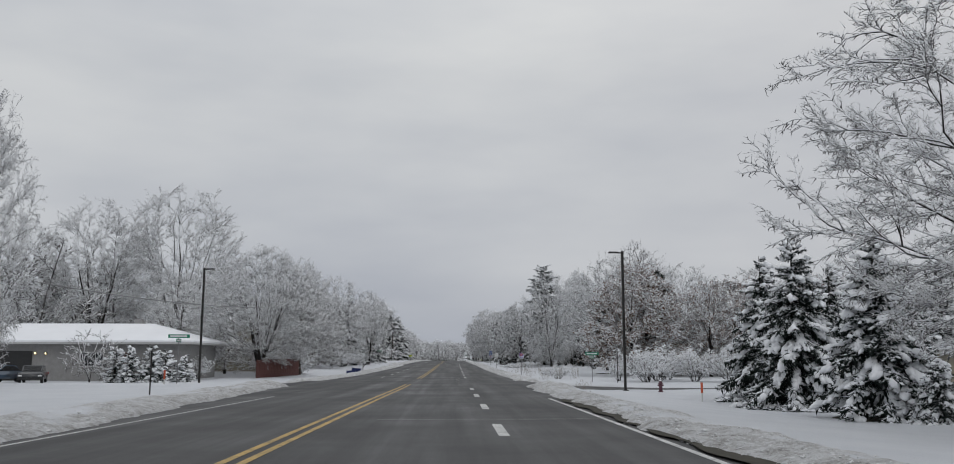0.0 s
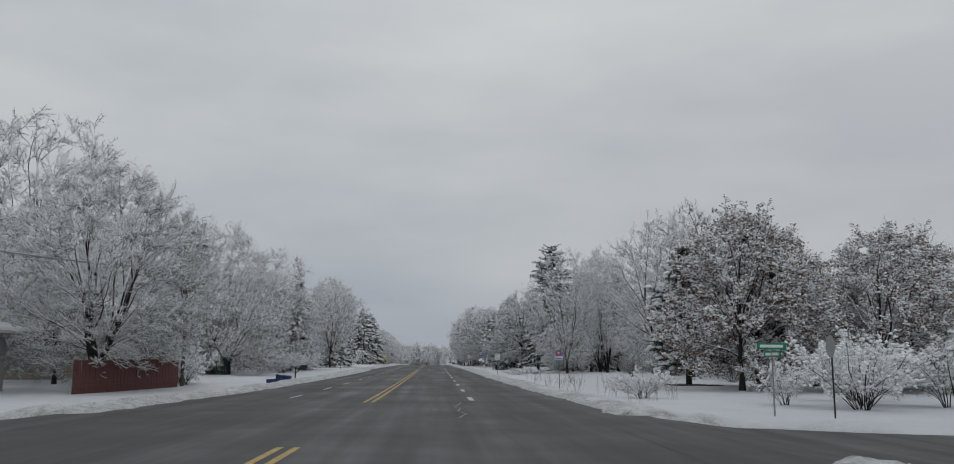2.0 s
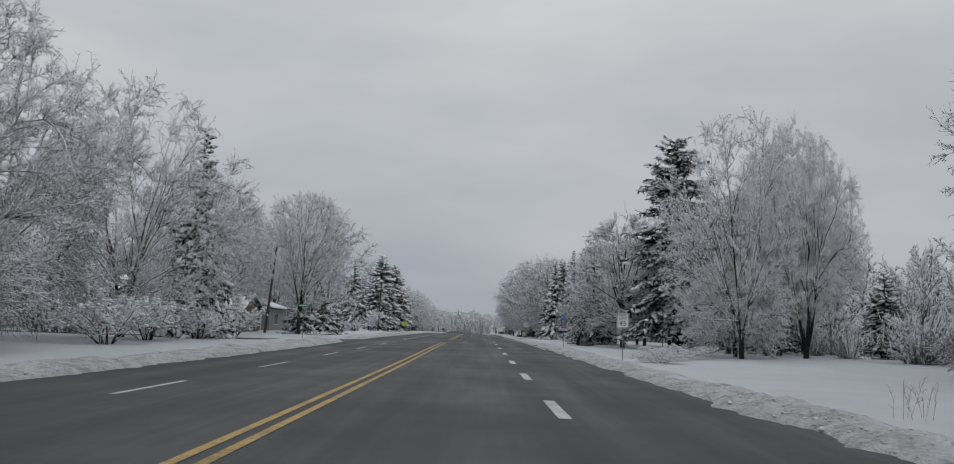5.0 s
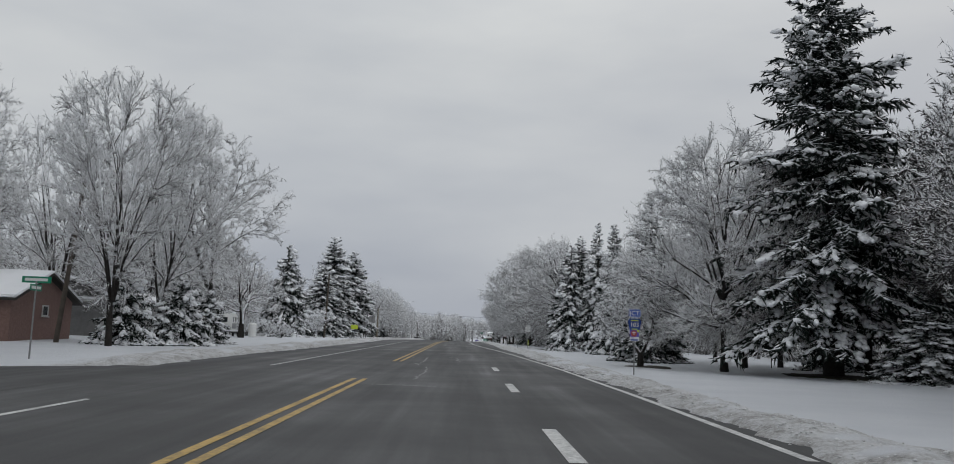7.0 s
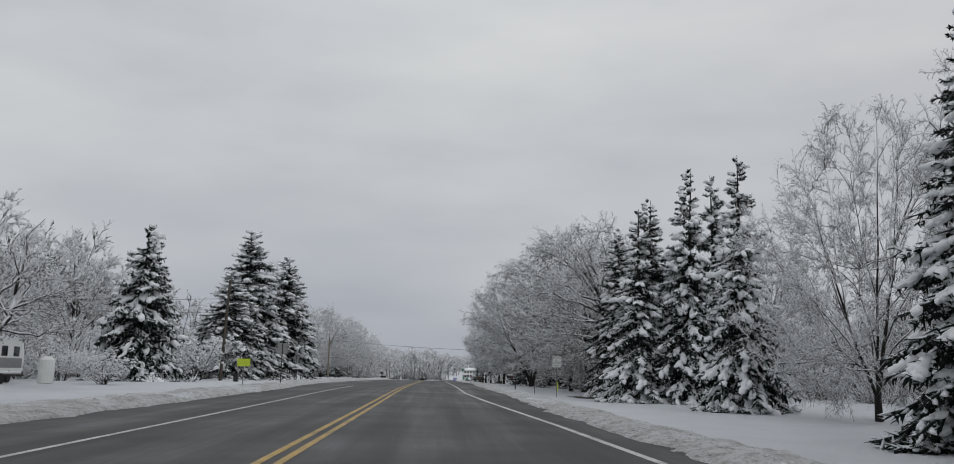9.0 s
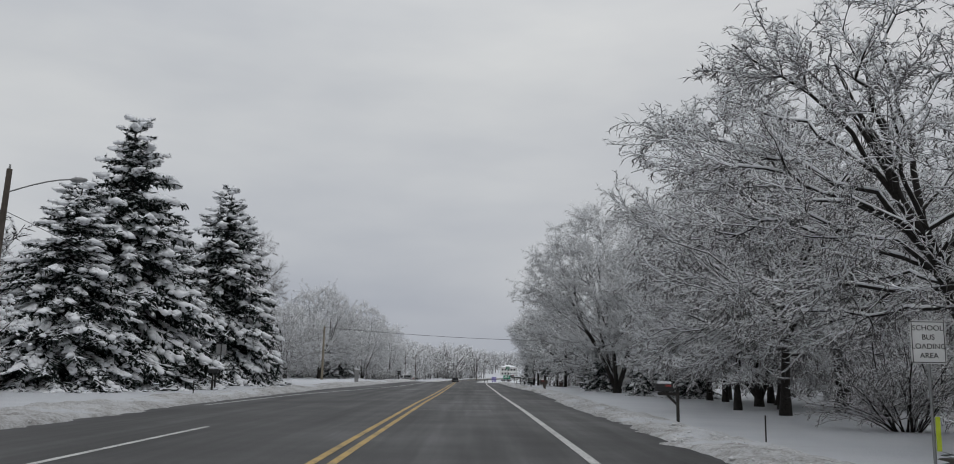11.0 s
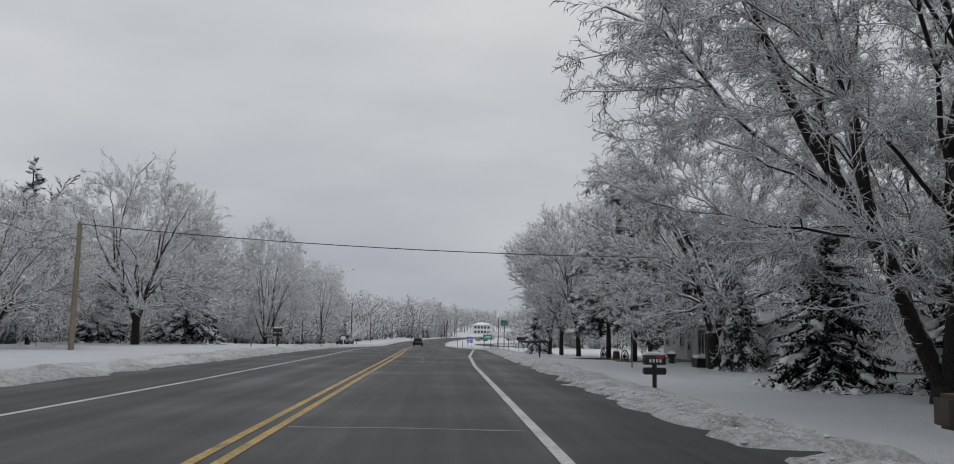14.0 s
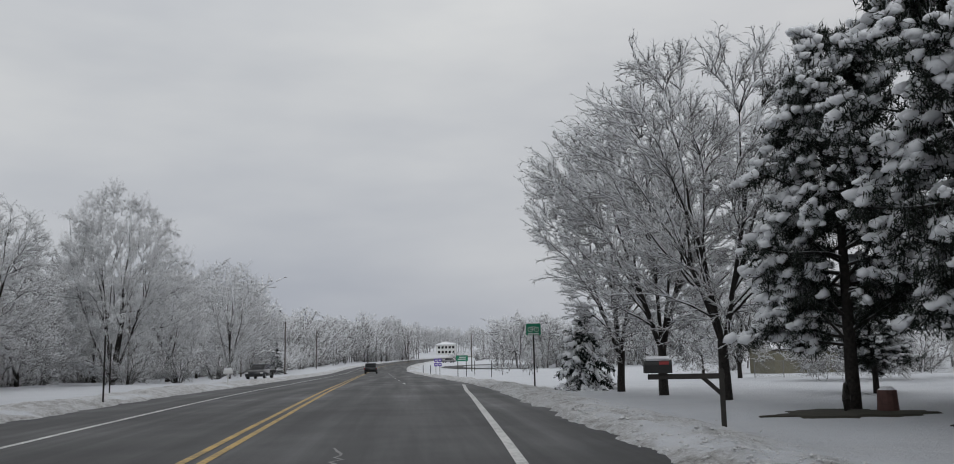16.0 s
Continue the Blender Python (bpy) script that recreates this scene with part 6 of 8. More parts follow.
def utility_pole(x, y, h, lean, mat, label, lamp=0, cross=True, r=.14):
    t = empty_thing("utility_pole", x, y, stand(x, y) - .1, 0, label, "utility pole", "poles along the road")
    top = (lean[0] * h, lean[1] * h, h)
    part("pole", rod(bmesh.new(), (0, 0, 0), top, r, r * .72, 10), mat, t)
    part("insulator", rod(bmesh.new(), (top[0], top[1], h), (top[0], top[1], h + .18), .05, .03, 8), M_STEEL, t)
    if cross:
        part("bracket", box(bmesh.new(), top[0] - .05, top[0] + .35, top[1] - .03, top[1] + .03, h - .55, h - .47), M_STEEL, t)
        part("transformer_box", box(bmesh.new(), top[0] + .2, top[0] + .42, top[1] - .12, top[1] + .12, h - .85, h - .5, .03), M_STEEL, t)
    if lamp:
        bm = bmesh.new()
        prev = (top[0], top[1], h - .9)
        for k in range(1, 6):
            u = k / 5
            cur = (top[0] + lamp * u, top[1], h - .9 + .55 * math.sin(u * 1.5))
            rod(bm, prev, cur, .028, None, 6)
            prev = cur
        part("lamp_arm", bm, M_STEEL, t)
        bm = bmesh.new()
        bmesh.ops.create_uvsphere(bm, u_segments=12, v_segments=8, radius=.2, matrix=Matrix.Translation((prev[0] + .25, top[1], prev[2] - .02)) @ Matrix.Diagonal((1.7, .75, .5, 1)))
        part("lamp_head", bm, M_STEEL, t, "grey cobra lamp head", True)
    return t


utility_pole(-16.8, 99.1, 8.0, (.0, .0), M_POLEWOOD, "dark wooden utility pole among snowy branches")
utility_pole(-21.4, 187.3, 9.0, (.085, 0), M_POLEWOOD, "leaning brown wooden utility pole by the garage", 0, False)
utility_pole(-20.5, 163.0, 9.2, (0, 0), M_POLEWOOD, "wooden pole with a street light arm", 2.2, False)
utility_pole(-17.8, 255.2, 8.6, (.03, 0), M_POLEWOOD, "dark wooden pole with a curved lamp arm", 2.4, False)
utility_pole(-17.9, 327.4, 6.45, (.005, 0), M_PALEPOLE, "pale new wooden utility pole", 0, False, .15)
for px, py, ph in ((-20.1, 389.5, 6.0), (-18.4, 464, 8.6), (-19.5, 526, 9.0), (-22, 580, 9.0), (-21, 440, 7.5), (14.4, 492, 7.6), (2.5, 600, 9.5)):
    utility_pole(px, py, ph, (0, 0), M_POLEWOOD, "distant thin wooden utility pole", 0, False, .11)
wire([(-17.9, 327.4, 6.72), (27, 326.4, 6.0)], .75, .022, "snow-dusted cable crossing over the road")
wire([(-26, 18, 7.0), (-16.8, 99.1, 7.3)], 1.7, .042, "snow-dusted cable along the roadside", mat=M_SIGNBACK)
wire([(-60, 245, 7.4), (-17.6, 255.2, 7.4), (-20.5, 322, 6.6), (-20.1, 389.5, 5.7)], .8, .014, "thin cable strung between the poles")
wire([(-60, 240, 6.4), (-17.6, 255.2, 6.2)], .6, .014, "thin cable strung between the poles")
wire([(-60, 160, 7.0), (-21.4, 187.3, 6.2)], .6, .014, "thin cable strung between the poles")
wire([(-17.9, 327.4, 6.3), (-45, 340, 4.6)], .6, .013, "thin cable strung from the pole to a house")


# ---- signs ----
def sign_post(t, h, mat=M_STEEL, r=.03, lean=0.0):
    part("post", rod(bmesh.new(), (0, 0, -.3), (lean * h, 0, h), r, None, 8), mat, t)


def plate(name, t, w, h, zc, mat, corner=.02, y=-.03, x=0.0):
    bm = box(bmesh.new(), x - w / 2, x + w / 2, y - .004, y + .004, zc - h / 2, zc + h / 2)
    if corner:
        e = [e for e in bm.edges if abs(e.verts[0].co.y - e.verts[1].co.y) > .005]
        bmesh.ops.bevel(bm, geom=e, offset=corner, segments=3, affect="EDGES")
    return part(name, bm, mat, t)


def face(z, y=-.038, x=0.0):
    return pose(x, y, z, 90, 0, 0)


def border(t, w, h, zc, mat, y=-.036, th=.014, inset=.02):
    bm = bmesh.new()
    a, b = w / 2 - inset, h / 2 - inset
    for x0, x1, z0, z1 in ((-a, a, b - th, b), (-a, a, -b, -b + th), (-a, -a + th, -b, b), (a - th, a, -b, b)):
        box(bm, x0, x1, y - .002, y + .001, zc + z0, zc + z1)
    part("border", bm, mat, t)


def bars(t, rows, mat, y=-.037, name="lettering_bar"):
    """Plain bars where small writing cannot be read: (x, z, width, height)."""
    for x, z, w, h in rows:
        part(name, box(bmesh.new(), x - w / 2, x + w / 2, y - .002, y + .002, z - h / 2, z + h / 2), mat, t)


# speed limit
t = empty_thing("speed_limit_sign", 8.0, 143.6, stand(8.0, 143.6) - .2, -4, "white rectangular speed limit sign on a steel post", "road sign", "road signs")
sign_post(t, 2.75)
s = plate("sign_plate", t, .62, .78, 2.38, M_SIGNWHITE, .035)
border(s, .62, .78, 2.38, M_BLACK)
for text, z, size in (("SPEED", 2.63, .155), ("LIMIT", 2.475, .155), ("45", 2.215, .36)):
    lettering("lettering", text, size, M_BLACK, s, face(z))

# junction and route markers
t = empty_thing("route_sign", 8.5, 179.2, stand(8.5, 179.2) - .12, -3, "blue junction and route plates above a bus stop plate", "road sign", "road signs")
sign_post(t, 3.1)
s = plate("junction_plate", t, .54, .38, 2.93, M_SIGNBLUE, .03)
border(s, .54, .38, 2.93, M_SIGNWHITE)
lettering("lettering", "JCT", .28, M_SIGNWHITE, s, face(2.92))
bm = bmesh.new()
vs = [bm.verts.new((x, -.034, 2.42 + z)) for x, z in ((-.30, .14), (-.24, .27), (.24, .27), (.30, .14), (.22, -.27), (-.22, -.27))]
f = bm.faces.new(vs)
bmesh.ops.solidify(bm, geom=[f], thickness=.008)
s = part("route_plate", bm, M_SIGNBLUE, t)
lettering("lettering", "103", .27, M_SIGNWHITE, s, face(2.40, -.046))
bars(s, ((0, 2.60, .34, .04), (0, 2.21, .26, .035)), M_SIGNYELLOW, -.046)


def bus_plate(t, zc, w, h):
    s = plate("bus_stop_plate", t, w, h, zc, M_SIGNWHITE, .02)
    part("violet_panel", box(bmesh.new(), -w / 2 + .005, w / 2 - .005, -.040, -.036, zc - h * .12, zc + h / 2 - .005), M_SIGNPURPLE, s)
    bm = bmesh.new()
    bmesh.ops.create_circle(bm, cap_ends=True, segments=20, radius=w * .34, matrix=pose(-w * .06, -.0425, zc + h * .17, 90, 0, 0))
    part("red_disc", bm, M_RED, s)
    part("white_bar", box(bmesh.new(), -w * .24, w * .12, -.047, -.044, zc + h * .25, zc + h * .31), M_SIGNWHITE, s)
    part("white_bar", box(bmesh.new(), -w * .10, -w * .02, -.047, -.044, zc + h * .06, zc + h * .25), M_SIGNWHITE, s)
    part("yellow_corner", box(bmesh.new(), w * .28, w / 2 - .004, -.047, -.0435, zc + h * .30, zc + h / 2 - .008), M_SIGNYELLOW, s)
    bars(s, ((-w * .2, zc - h * .22, w * .3, h * .06), (0, zc - h * .38, w * .8, h * .12)), M_SIGNBLUE, -.038)


bus_plate(t, 1.92, .42, .52)
t = empty_thing("bus_stop_sign", 8.3, 93.6, stand(8.3, 93.6), -5, "violet and white bus stop sign on a thin post", "road sign", "road signs")
sign_post(t, 2.45)
bus_plate(t, 2.18, .46, .60)

# school bus sign
t = empty_thing("school_bus_sign", 8.3, 239.3, stand(8.3, 239.3) - .12, -4, "small white sign on a steel post with a yellow marker", "road sign", "road signs")
sign_post(t, 2.85)
s = plate("sign_plate", t, .62, .78, 2.47, M_SIGNWHITE, .03)
border(s, .62, .78, 2.47, M_BLACK)
for i, text in enumerate(("SCHOOL", "BUS", "LOADING", "AREA")):
    lettering("lettering", text, .135, M_BLACK, s, face(2.72 - i * .165))
part("yellow_marker", box(bmesh.new(), .03, .11, -.05, -.03, .55, 1.15), M_SIGNYELLOW, t)

# cycle route sign
t = empty_thing("cycle_route_sign", 5.62, 354.2, stand(5.62, 354.2) - .3, -2, "green cycle route sign on a dark post", "road sign", "road signs")
sign_post(t, 2.7, M_DARKMETAL)
s = plate("sign_plate", t, .56, .44, 2.5, M_SIGNGREEN, .02)
bm = bmesh.new()
for cx in (-.12, .12):
    for k in range(14):
        a0, a1 = k * math.tau / 14, (k + 1) * math.tau / 14
        rod(bm, (cx + .085 * math.cos(a0), -.04, 2.5 + .085 * math.sin(a0)), (cx + .085 * math.cos(a1), -.04, 2.5 + .085 * math.sin(a1)), .009, None, 4)
for p, q in (((-.12, 2.5), (-.05, 2.6)), ((-.05, 2.6), (.09, 2.6)), ((.09, 2.6), (.12, 2.5)), ((-.05, 2.6), (0, 2.5)), ((0, 2.5), (.09, 2.6)), ((-.12, 2.5), (0, 2.5))):
    rod(bm, (p[0], -.04, p[1]), (q[0], -.04, q[1]), .008, None, 4)
part("cycle_symbol", bm, M_SIGNWHITE, s)
bars(s, ((0, 2.335, .40, .05),), M_SIGNWHITE, -.038)


def street_name_sign(x, y, turn, h, w=1.05):
    t = empty_thing("street_name_sign", x, y, stand(x, y), turn, "two green street name blades crossed on a post", "road sign", "street name signs")
    sign_post(t, h)
    for nm, z, tu in (("name_blade", h + .05, 0), ("name_blade", h - .22, 90)):
        b = part(nm, box(bmesh.new(), -w / 2, w / 2, -.008, .008, -.11, .11, .004), M_SIGNGREEN, t)
        b.matrix_basis = pose(0, 0, z, 0, 0, tu)
        for side in (-.010, .010):
            part("lettering_bar", box(bmesh.new(), -w * .40, w * .38, side - .002, side + .002, -.045, .05), M_SIGNWHITE, b)


street_name_sign(12.0, 68.4, 8, 2.3, 1.1)
street_name_sign(-16.2, 53.6, 5, 3.05, 1.3)
street_name_sign(-13.8, 169.4, 5, 2.55, .95)


def back_sign(x, y, h, w, ph, label, octagon=False, turn=4):
    t = empty_thing("sign_back", x, y, stand(x, y), turn, label, "road sign", "road signs")
    sign_post(t, h, M_DARKMETAL)
    if octagon:
        bm = bmesh.new()
        bmesh.ops.create_cone(bm, cap_ends=True, segments=8, radius1=w * .54, radius2=w * .54, depth=.008, matrix=pose(0, .03, h - ph / 2, 90, 0, 0) @ pose(0, 0, 0, 0, 0, 22.5))
        part("sign_plate", bm, M_SIGNBACK, t)
    else:
        plate("sign_plate", t, w, ph, h - ph / 2, M_SIGNBACK, .02, .03)


back_sign(14.0, 68.2, 2.75, .75, .75, "grey back of a stop sign on a dark post", True, 86)
back_sign(-9.6, 237.4, 2.5, .66, .72, "grey back of a road sign")
back_sign(-14.6, 274.0, 2.6, .6, .6, "grey back of a road sign")
back_sign(-11.9, 360.5, 2.15, .10, .3, "thin dark post with a narrow sign seen from its edge")
back_sign(-11.4, 35.3, 1.75, .14, .5, "short leaning dark blue post with a narrow plate", False, 80)
t = empty_thing("yellow_road_sign", -11.0, 233.0, stand(-11.0, 233.0), 0, "bright yellow-green road sign on a short post", "road sign", "road signs")
sign_post(t, 1.5)
plate("sign_plate", t, .75, .45, 1.35, M_SIGNYELLOW, .02)
t = empty_thing("guide_sign", 9.4, 448, stand(9.4, 448), 0, "green guide sign on two posts far down the road", "road sign", "road signs")
for px in (-.62, .62):
    part("post", rod(bmesh.new(), (px, 0, -.3), (px, 0, 2.95), .06, None, 6), M_DARKMETAL, t)
s = plate("sign_plate", t, 1.75, .85, 2.6, M_SIGNGREEN, .05, -.08)
bars(s, ((.1, 2.75, 1.0, .13), (-.05, 2.47, 1.15, .13)), M_SIGNWHITE, -.088)
t = empty_thing("route_marker_assembly", 6.5, 464, stand(6.5, 464), 0, "small blue route markers on two posts far down the road", "road sign", "road signs")
for px in (-.33, .33):
    part("post", rod(bmesh.new(), (px, 0, -.3), (px, 0, 2.7), .045, None, 6), M_DARKMETAL, t)
    for z in (2.45, 1.75):
        b = plate("marker_plate", t, .58, .58, z, M_SIGNPURPLE, .06, -.06, px)
        bars(b, ((px, z, .3, .16),), M_SIGNWHITE, -.068)
for px, py in ((11.6, 452), (12.5, 436), (4.0, 425), (3.4, 436)):
    t = empty_thing("delineator_post", px, py, stand(px, py), 0, "thin dark roadside marker post standing in the snow", "post", "marker posts")
    part("post", rod(bmesh.new(), (0, 0, -.2), (0, 0, 2.2 if px > 10 else 1.1), .05, None, 6), M_DARKMETAL, t)


def marker_post(x, y, h, mat, label, r=.035, lean=0.0, tip=None):
    t = empty_thing("marker_post", x, y, stand(x, y), 0, label, "post", "marker posts")
    part("post", rod(bmesh.new(), (0, 0, -.2), (lean * h, 0, h), r, None, 8), mat, t)
    if tip:
        part("sleeve", rod(bmesh.new(), (lean * h * .45, 0, h * .45), (lean * h, 0, h + .01), r * 1.25, None, 8), tip, t)


marker_post(14.3, 46.0, 1.0, M_SIGNWHITE, "white utility marker with an orange sleeve", .05, 0, M_ORANGE)
marker_post(-16.9, 53.4, 1.0, M_SIGNWHITE, "white utility marker with an orange sleeve", .05, 0, M_ORANGE)
marker_post(10.4, 328.4, 1.35, M_STEEL, "plain grey stake in the snow")
marker_post(-12.9, 344.5, .8, M_POLEWOOD, "short leaning wooden stake", .03, .35)
marker_post(7.6, 246.0, .7, M_DARKMETAL, "short dark stake in the verge", .02)
marker_post(-12.2, 262, .6, M_DARKMETAL, "short dark stake in the verge", .025)
marker_post(-8.8, 350.5, 2.1, M_DARKMETAL, "thin dark reflector post", .03)

# hydrant
t = empty_thing("fire_hydrant", 14.05, 54.2, stand(14.05, 54.2) + .05, 20, "dull plum-red fire hydrant standing in snow", "fire hydrant")
bm = bmesh.new()
for z0, z1, a, b in ((0, .06, .16, .16), (.06, .5, .115, .105), (.5, .56, .15, .15), (.56, .70, .13, .07), (.70, .78, .035, .03)):
    rod(bm, (0, 0, z0), (0, 0, z1), a, b, 14)
part("barrel", bm, M_HYDRANT, t, "", True)
for d in ((.2, 0), (-.2, 0), (0, -.22)):
    part("nozzle", rod(bmesh.new(), (d[0] * .4, d[1] * .4, .42), (d[0], d[1], .42), .055, .05, 10), M_HYDRANT, t)
part("snow_cap", box(bmesh.new(), -.1, .1, -.1, .1, .685, .75, .03), M_SNOW, t)


# ---- mailboxes and bins ----
def mailbox(x, y, turn, h, label, body=M_BLACK, second=False, arm=0.0, number=True, snow=True, post=M_DARKWOOD, group="mailboxes"):
    t = empty_thing("mailbox", x, y, stand(x, y), turn, label, "mailbox", group)
    part("post", box(bmesh.new(), -.045 + arm, .045 + arm, -.045, .045, -.3, h + (.06 if arm else 0), .008), post, t)
    if arm:
        part("arm", box(bmesh.new(), -.2, arm + .06, -.045, .045, h - .12, h - .02, .006), post, t)
        bm = rod(bmesh.new(), (arm, 0, h - .42), (arm - .34, 0, h - .1), .04, None, 4)
        part("brace", bm, post, t)
    prof = [(-.085, 0), (.085, 0)] + [(.085 * math.cos(a), .13 + .085 * math.sin(a)) for a in np.linspace(0, math.pi, 8)]
    b = part("box_body", prism(bmesh.new(), prof, -.26, .26, Matrix.Translation((0, 0, h)) @ Matrix.Diagonal((1, 1.15, 1.15, 1))), body, t)
    part("door", prism(bmesh.new(), [(y_ * .95, z_ * .95 + .005) for y_, z_ in prof], -.275, -.262, Matrix.Translation((0, 0, h)) @ Matrix.Diagonal((1, 1.15, 1.15, 1))), body, b)
    part("flag", box(bmesh.new(), .02, .2, -.112, -.104, h + .16, h + .22), M_RED, b)
    if number:
        for k in range(4):
            part("number_bar", box(bmesh.new(), -.16 + k * .085, -.11 + k * .085, -.106, -.1015, h + .06, h + .14), M_SIGNWHITE, b)
    if second:
        part("paper_tube", box(bmesh.new(), -.28, .28, -.1, .1, h - .24, h - .07, .02), body, t)
    if snow:
        part("snow_cap", box(bmesh.new(), -.25, .25, -.085, .085, h + .235, h + .32, .035), M_SNOW, t)


mailbox(5.75, 305.3, 4, .64, "black mailbox over a paper tube with a white number", M_BLACK, True)
mailbox(6.25, 251.45, -4, .92, "dark mailbox on a bracketed wooden post topped with snow", M_BLACK, False, .42, False, True, M_DARKWOOD)
mailbox(-9.8, 107, 184, .82, "black mailbox topped with a thick cap of snow", M_BLACK, False, .62, False)
mailbox(-14.0, 270.7, 184, .95, "dark mailbox topped with a thick cap of snow", M_BLACK)
mailbox(-14.6, 273.2, 184, .9, "dark mailbox topped with a thick cap of snow", M_BLACK)
mailbox(-9.4, 336.0, 184, .95, "black mailbox with a white number topped with snow", M_BLACK, True)
mailbox(-10.0, 376, 184, .62, "white mailbox on a white post topped with snow", M_SIGNWHITE, False, 0, False, True, M_SIGNWHITE)
mailbox(-11.0, 401, 184, .55, "small dark mailbox by the road", M_BLACK, False, 0, False, False)
mailbox(5.55, 338.3, -14, .84, "dark mailbox on a long timber arm", M_BLACK, False, 1.17, False, True, M_DARKWOOD)


# a covered box on a post by the big tree
t = empty_thing("plastic_mailbox", 5.98, 292.8, stand(5.98, 292.8), 90, "large brown plastic mailbox with a red flag", "mailbox", "mailboxes")
bm = bmesh.new()
for z0, z1, a0, a1, s0 in ((-.3, .12, .085, .085, 0), (.12, .48, .085, .17, .05)):
    lo = [bm.verts.new((sx * a0, sy * a0 * .8 - s0 * 0, z0)) for sx, sy in ((-1, -1), (1, -1), (1, 1), (-1, 1))]
    hi = [bm.verts.new((sx * a1, sy * a1 * .8 + s0, z1)) for sx, sy in ((-1, -1), (1, -1), (1, 1), (-1, 1))]
    for i in range(4):
        bm.faces.new((lo[i], lo[(i + 1) % 4], hi[(i + 1) % 4], hi[i]))
    bm.faces.new(hi)
part("post", bm, M_BROWNBOX, t)
b = part("box_body", box(bmesh.new(), -.17, .17, -.22, .42, .46, .82, .05), M_BROWNBOX, t)
part("door", box(bmesh.new(), -.14, .14, .42, .435, .50, .78, .01), M_BROWNBOX, b)
part("flag", box(bmesh.new(), -.185, -.172, .05, .28, .70, .77), M_RED, b)


def bin_on_side(x, y, turn, mat, name, label, upright=False):
    t = empty_thing(name, x, y, stand(x, y) + (.02 if upright else -.12), turn, label, "bin", "rubbish bins")
    prof = [(-.24, 0), (.24, 0), (.31, 1.0), (-.31, 1.0)]
    m = Matrix.Identity(4) if upright else pose(0, 0, .29, 90, 0, 0)
    part("tub", prism(bmesh.new(), prof, -.27, .27, m), mat, t)
    part("lid", box(bmesh.new(), -.3, .3, -.34, .36, 1.0, 1.07, .02, m), mat, t)
    for sx in (-.27, .27):
        bm = bmesh.new()
        rod(bm, (sx - .03, -.26, .11), (sx + .03, -.26, .11), .11, None, 12)
        bmesh.ops.transform(bm, matrix=m, verts=bm.verts)
        part("wheel", bm, M_TYRE, t)
    return t


bin_on_side(-12.1, 104.6, 84, M_BLUEBIN, "wheelie_bin", "blue wheeled bin tipped over in the snow")
bin_on_side(-10.5, 105.3, 263, M_BLUEBIN, "wheelie_bin", "blue wheeled bin tipped over in the snow")
bin_on_side(-15.6, 251.3, 0, M_BLACK, "rubbish_bin", "small black bin standing by a pole", True).scale = (.62, .62, .62)
bin_on_side(15.0, 329.5, 10, M_GREENBIN, "rubbish_bin", "dark green bin against the white house", True)

# stone-like mailbox column and a small grey box in the west yard
for nm, x, y, h, lab in (("mailbox_column", -10.4, 302.4, 1.12, "grey roadside mailbox column topped with snow"), ("utility_box", -18.6, 299.0, .9, "small grey utility pedestal in the snow")):
    t = empty_thing(nm, x, y, stand(x, y), 15, lab, "mailbox" if "mail" in nm else "utility box")
    part("body", box(bmesh.new(), -.16, .16, -.16, .16, -.2, h * .62, .02), M_SIGNBACK, t)
    part("upper_box", box(bmesh.new(), -.2, .2, -.26, .26, h * .55, h, .03), M_SIGNBACK, t)
    part("snow_cap", box(bmesh.new(), -.21, .21, -.27, .27, h + .003, h + .13, .05), M_SNOW, t)


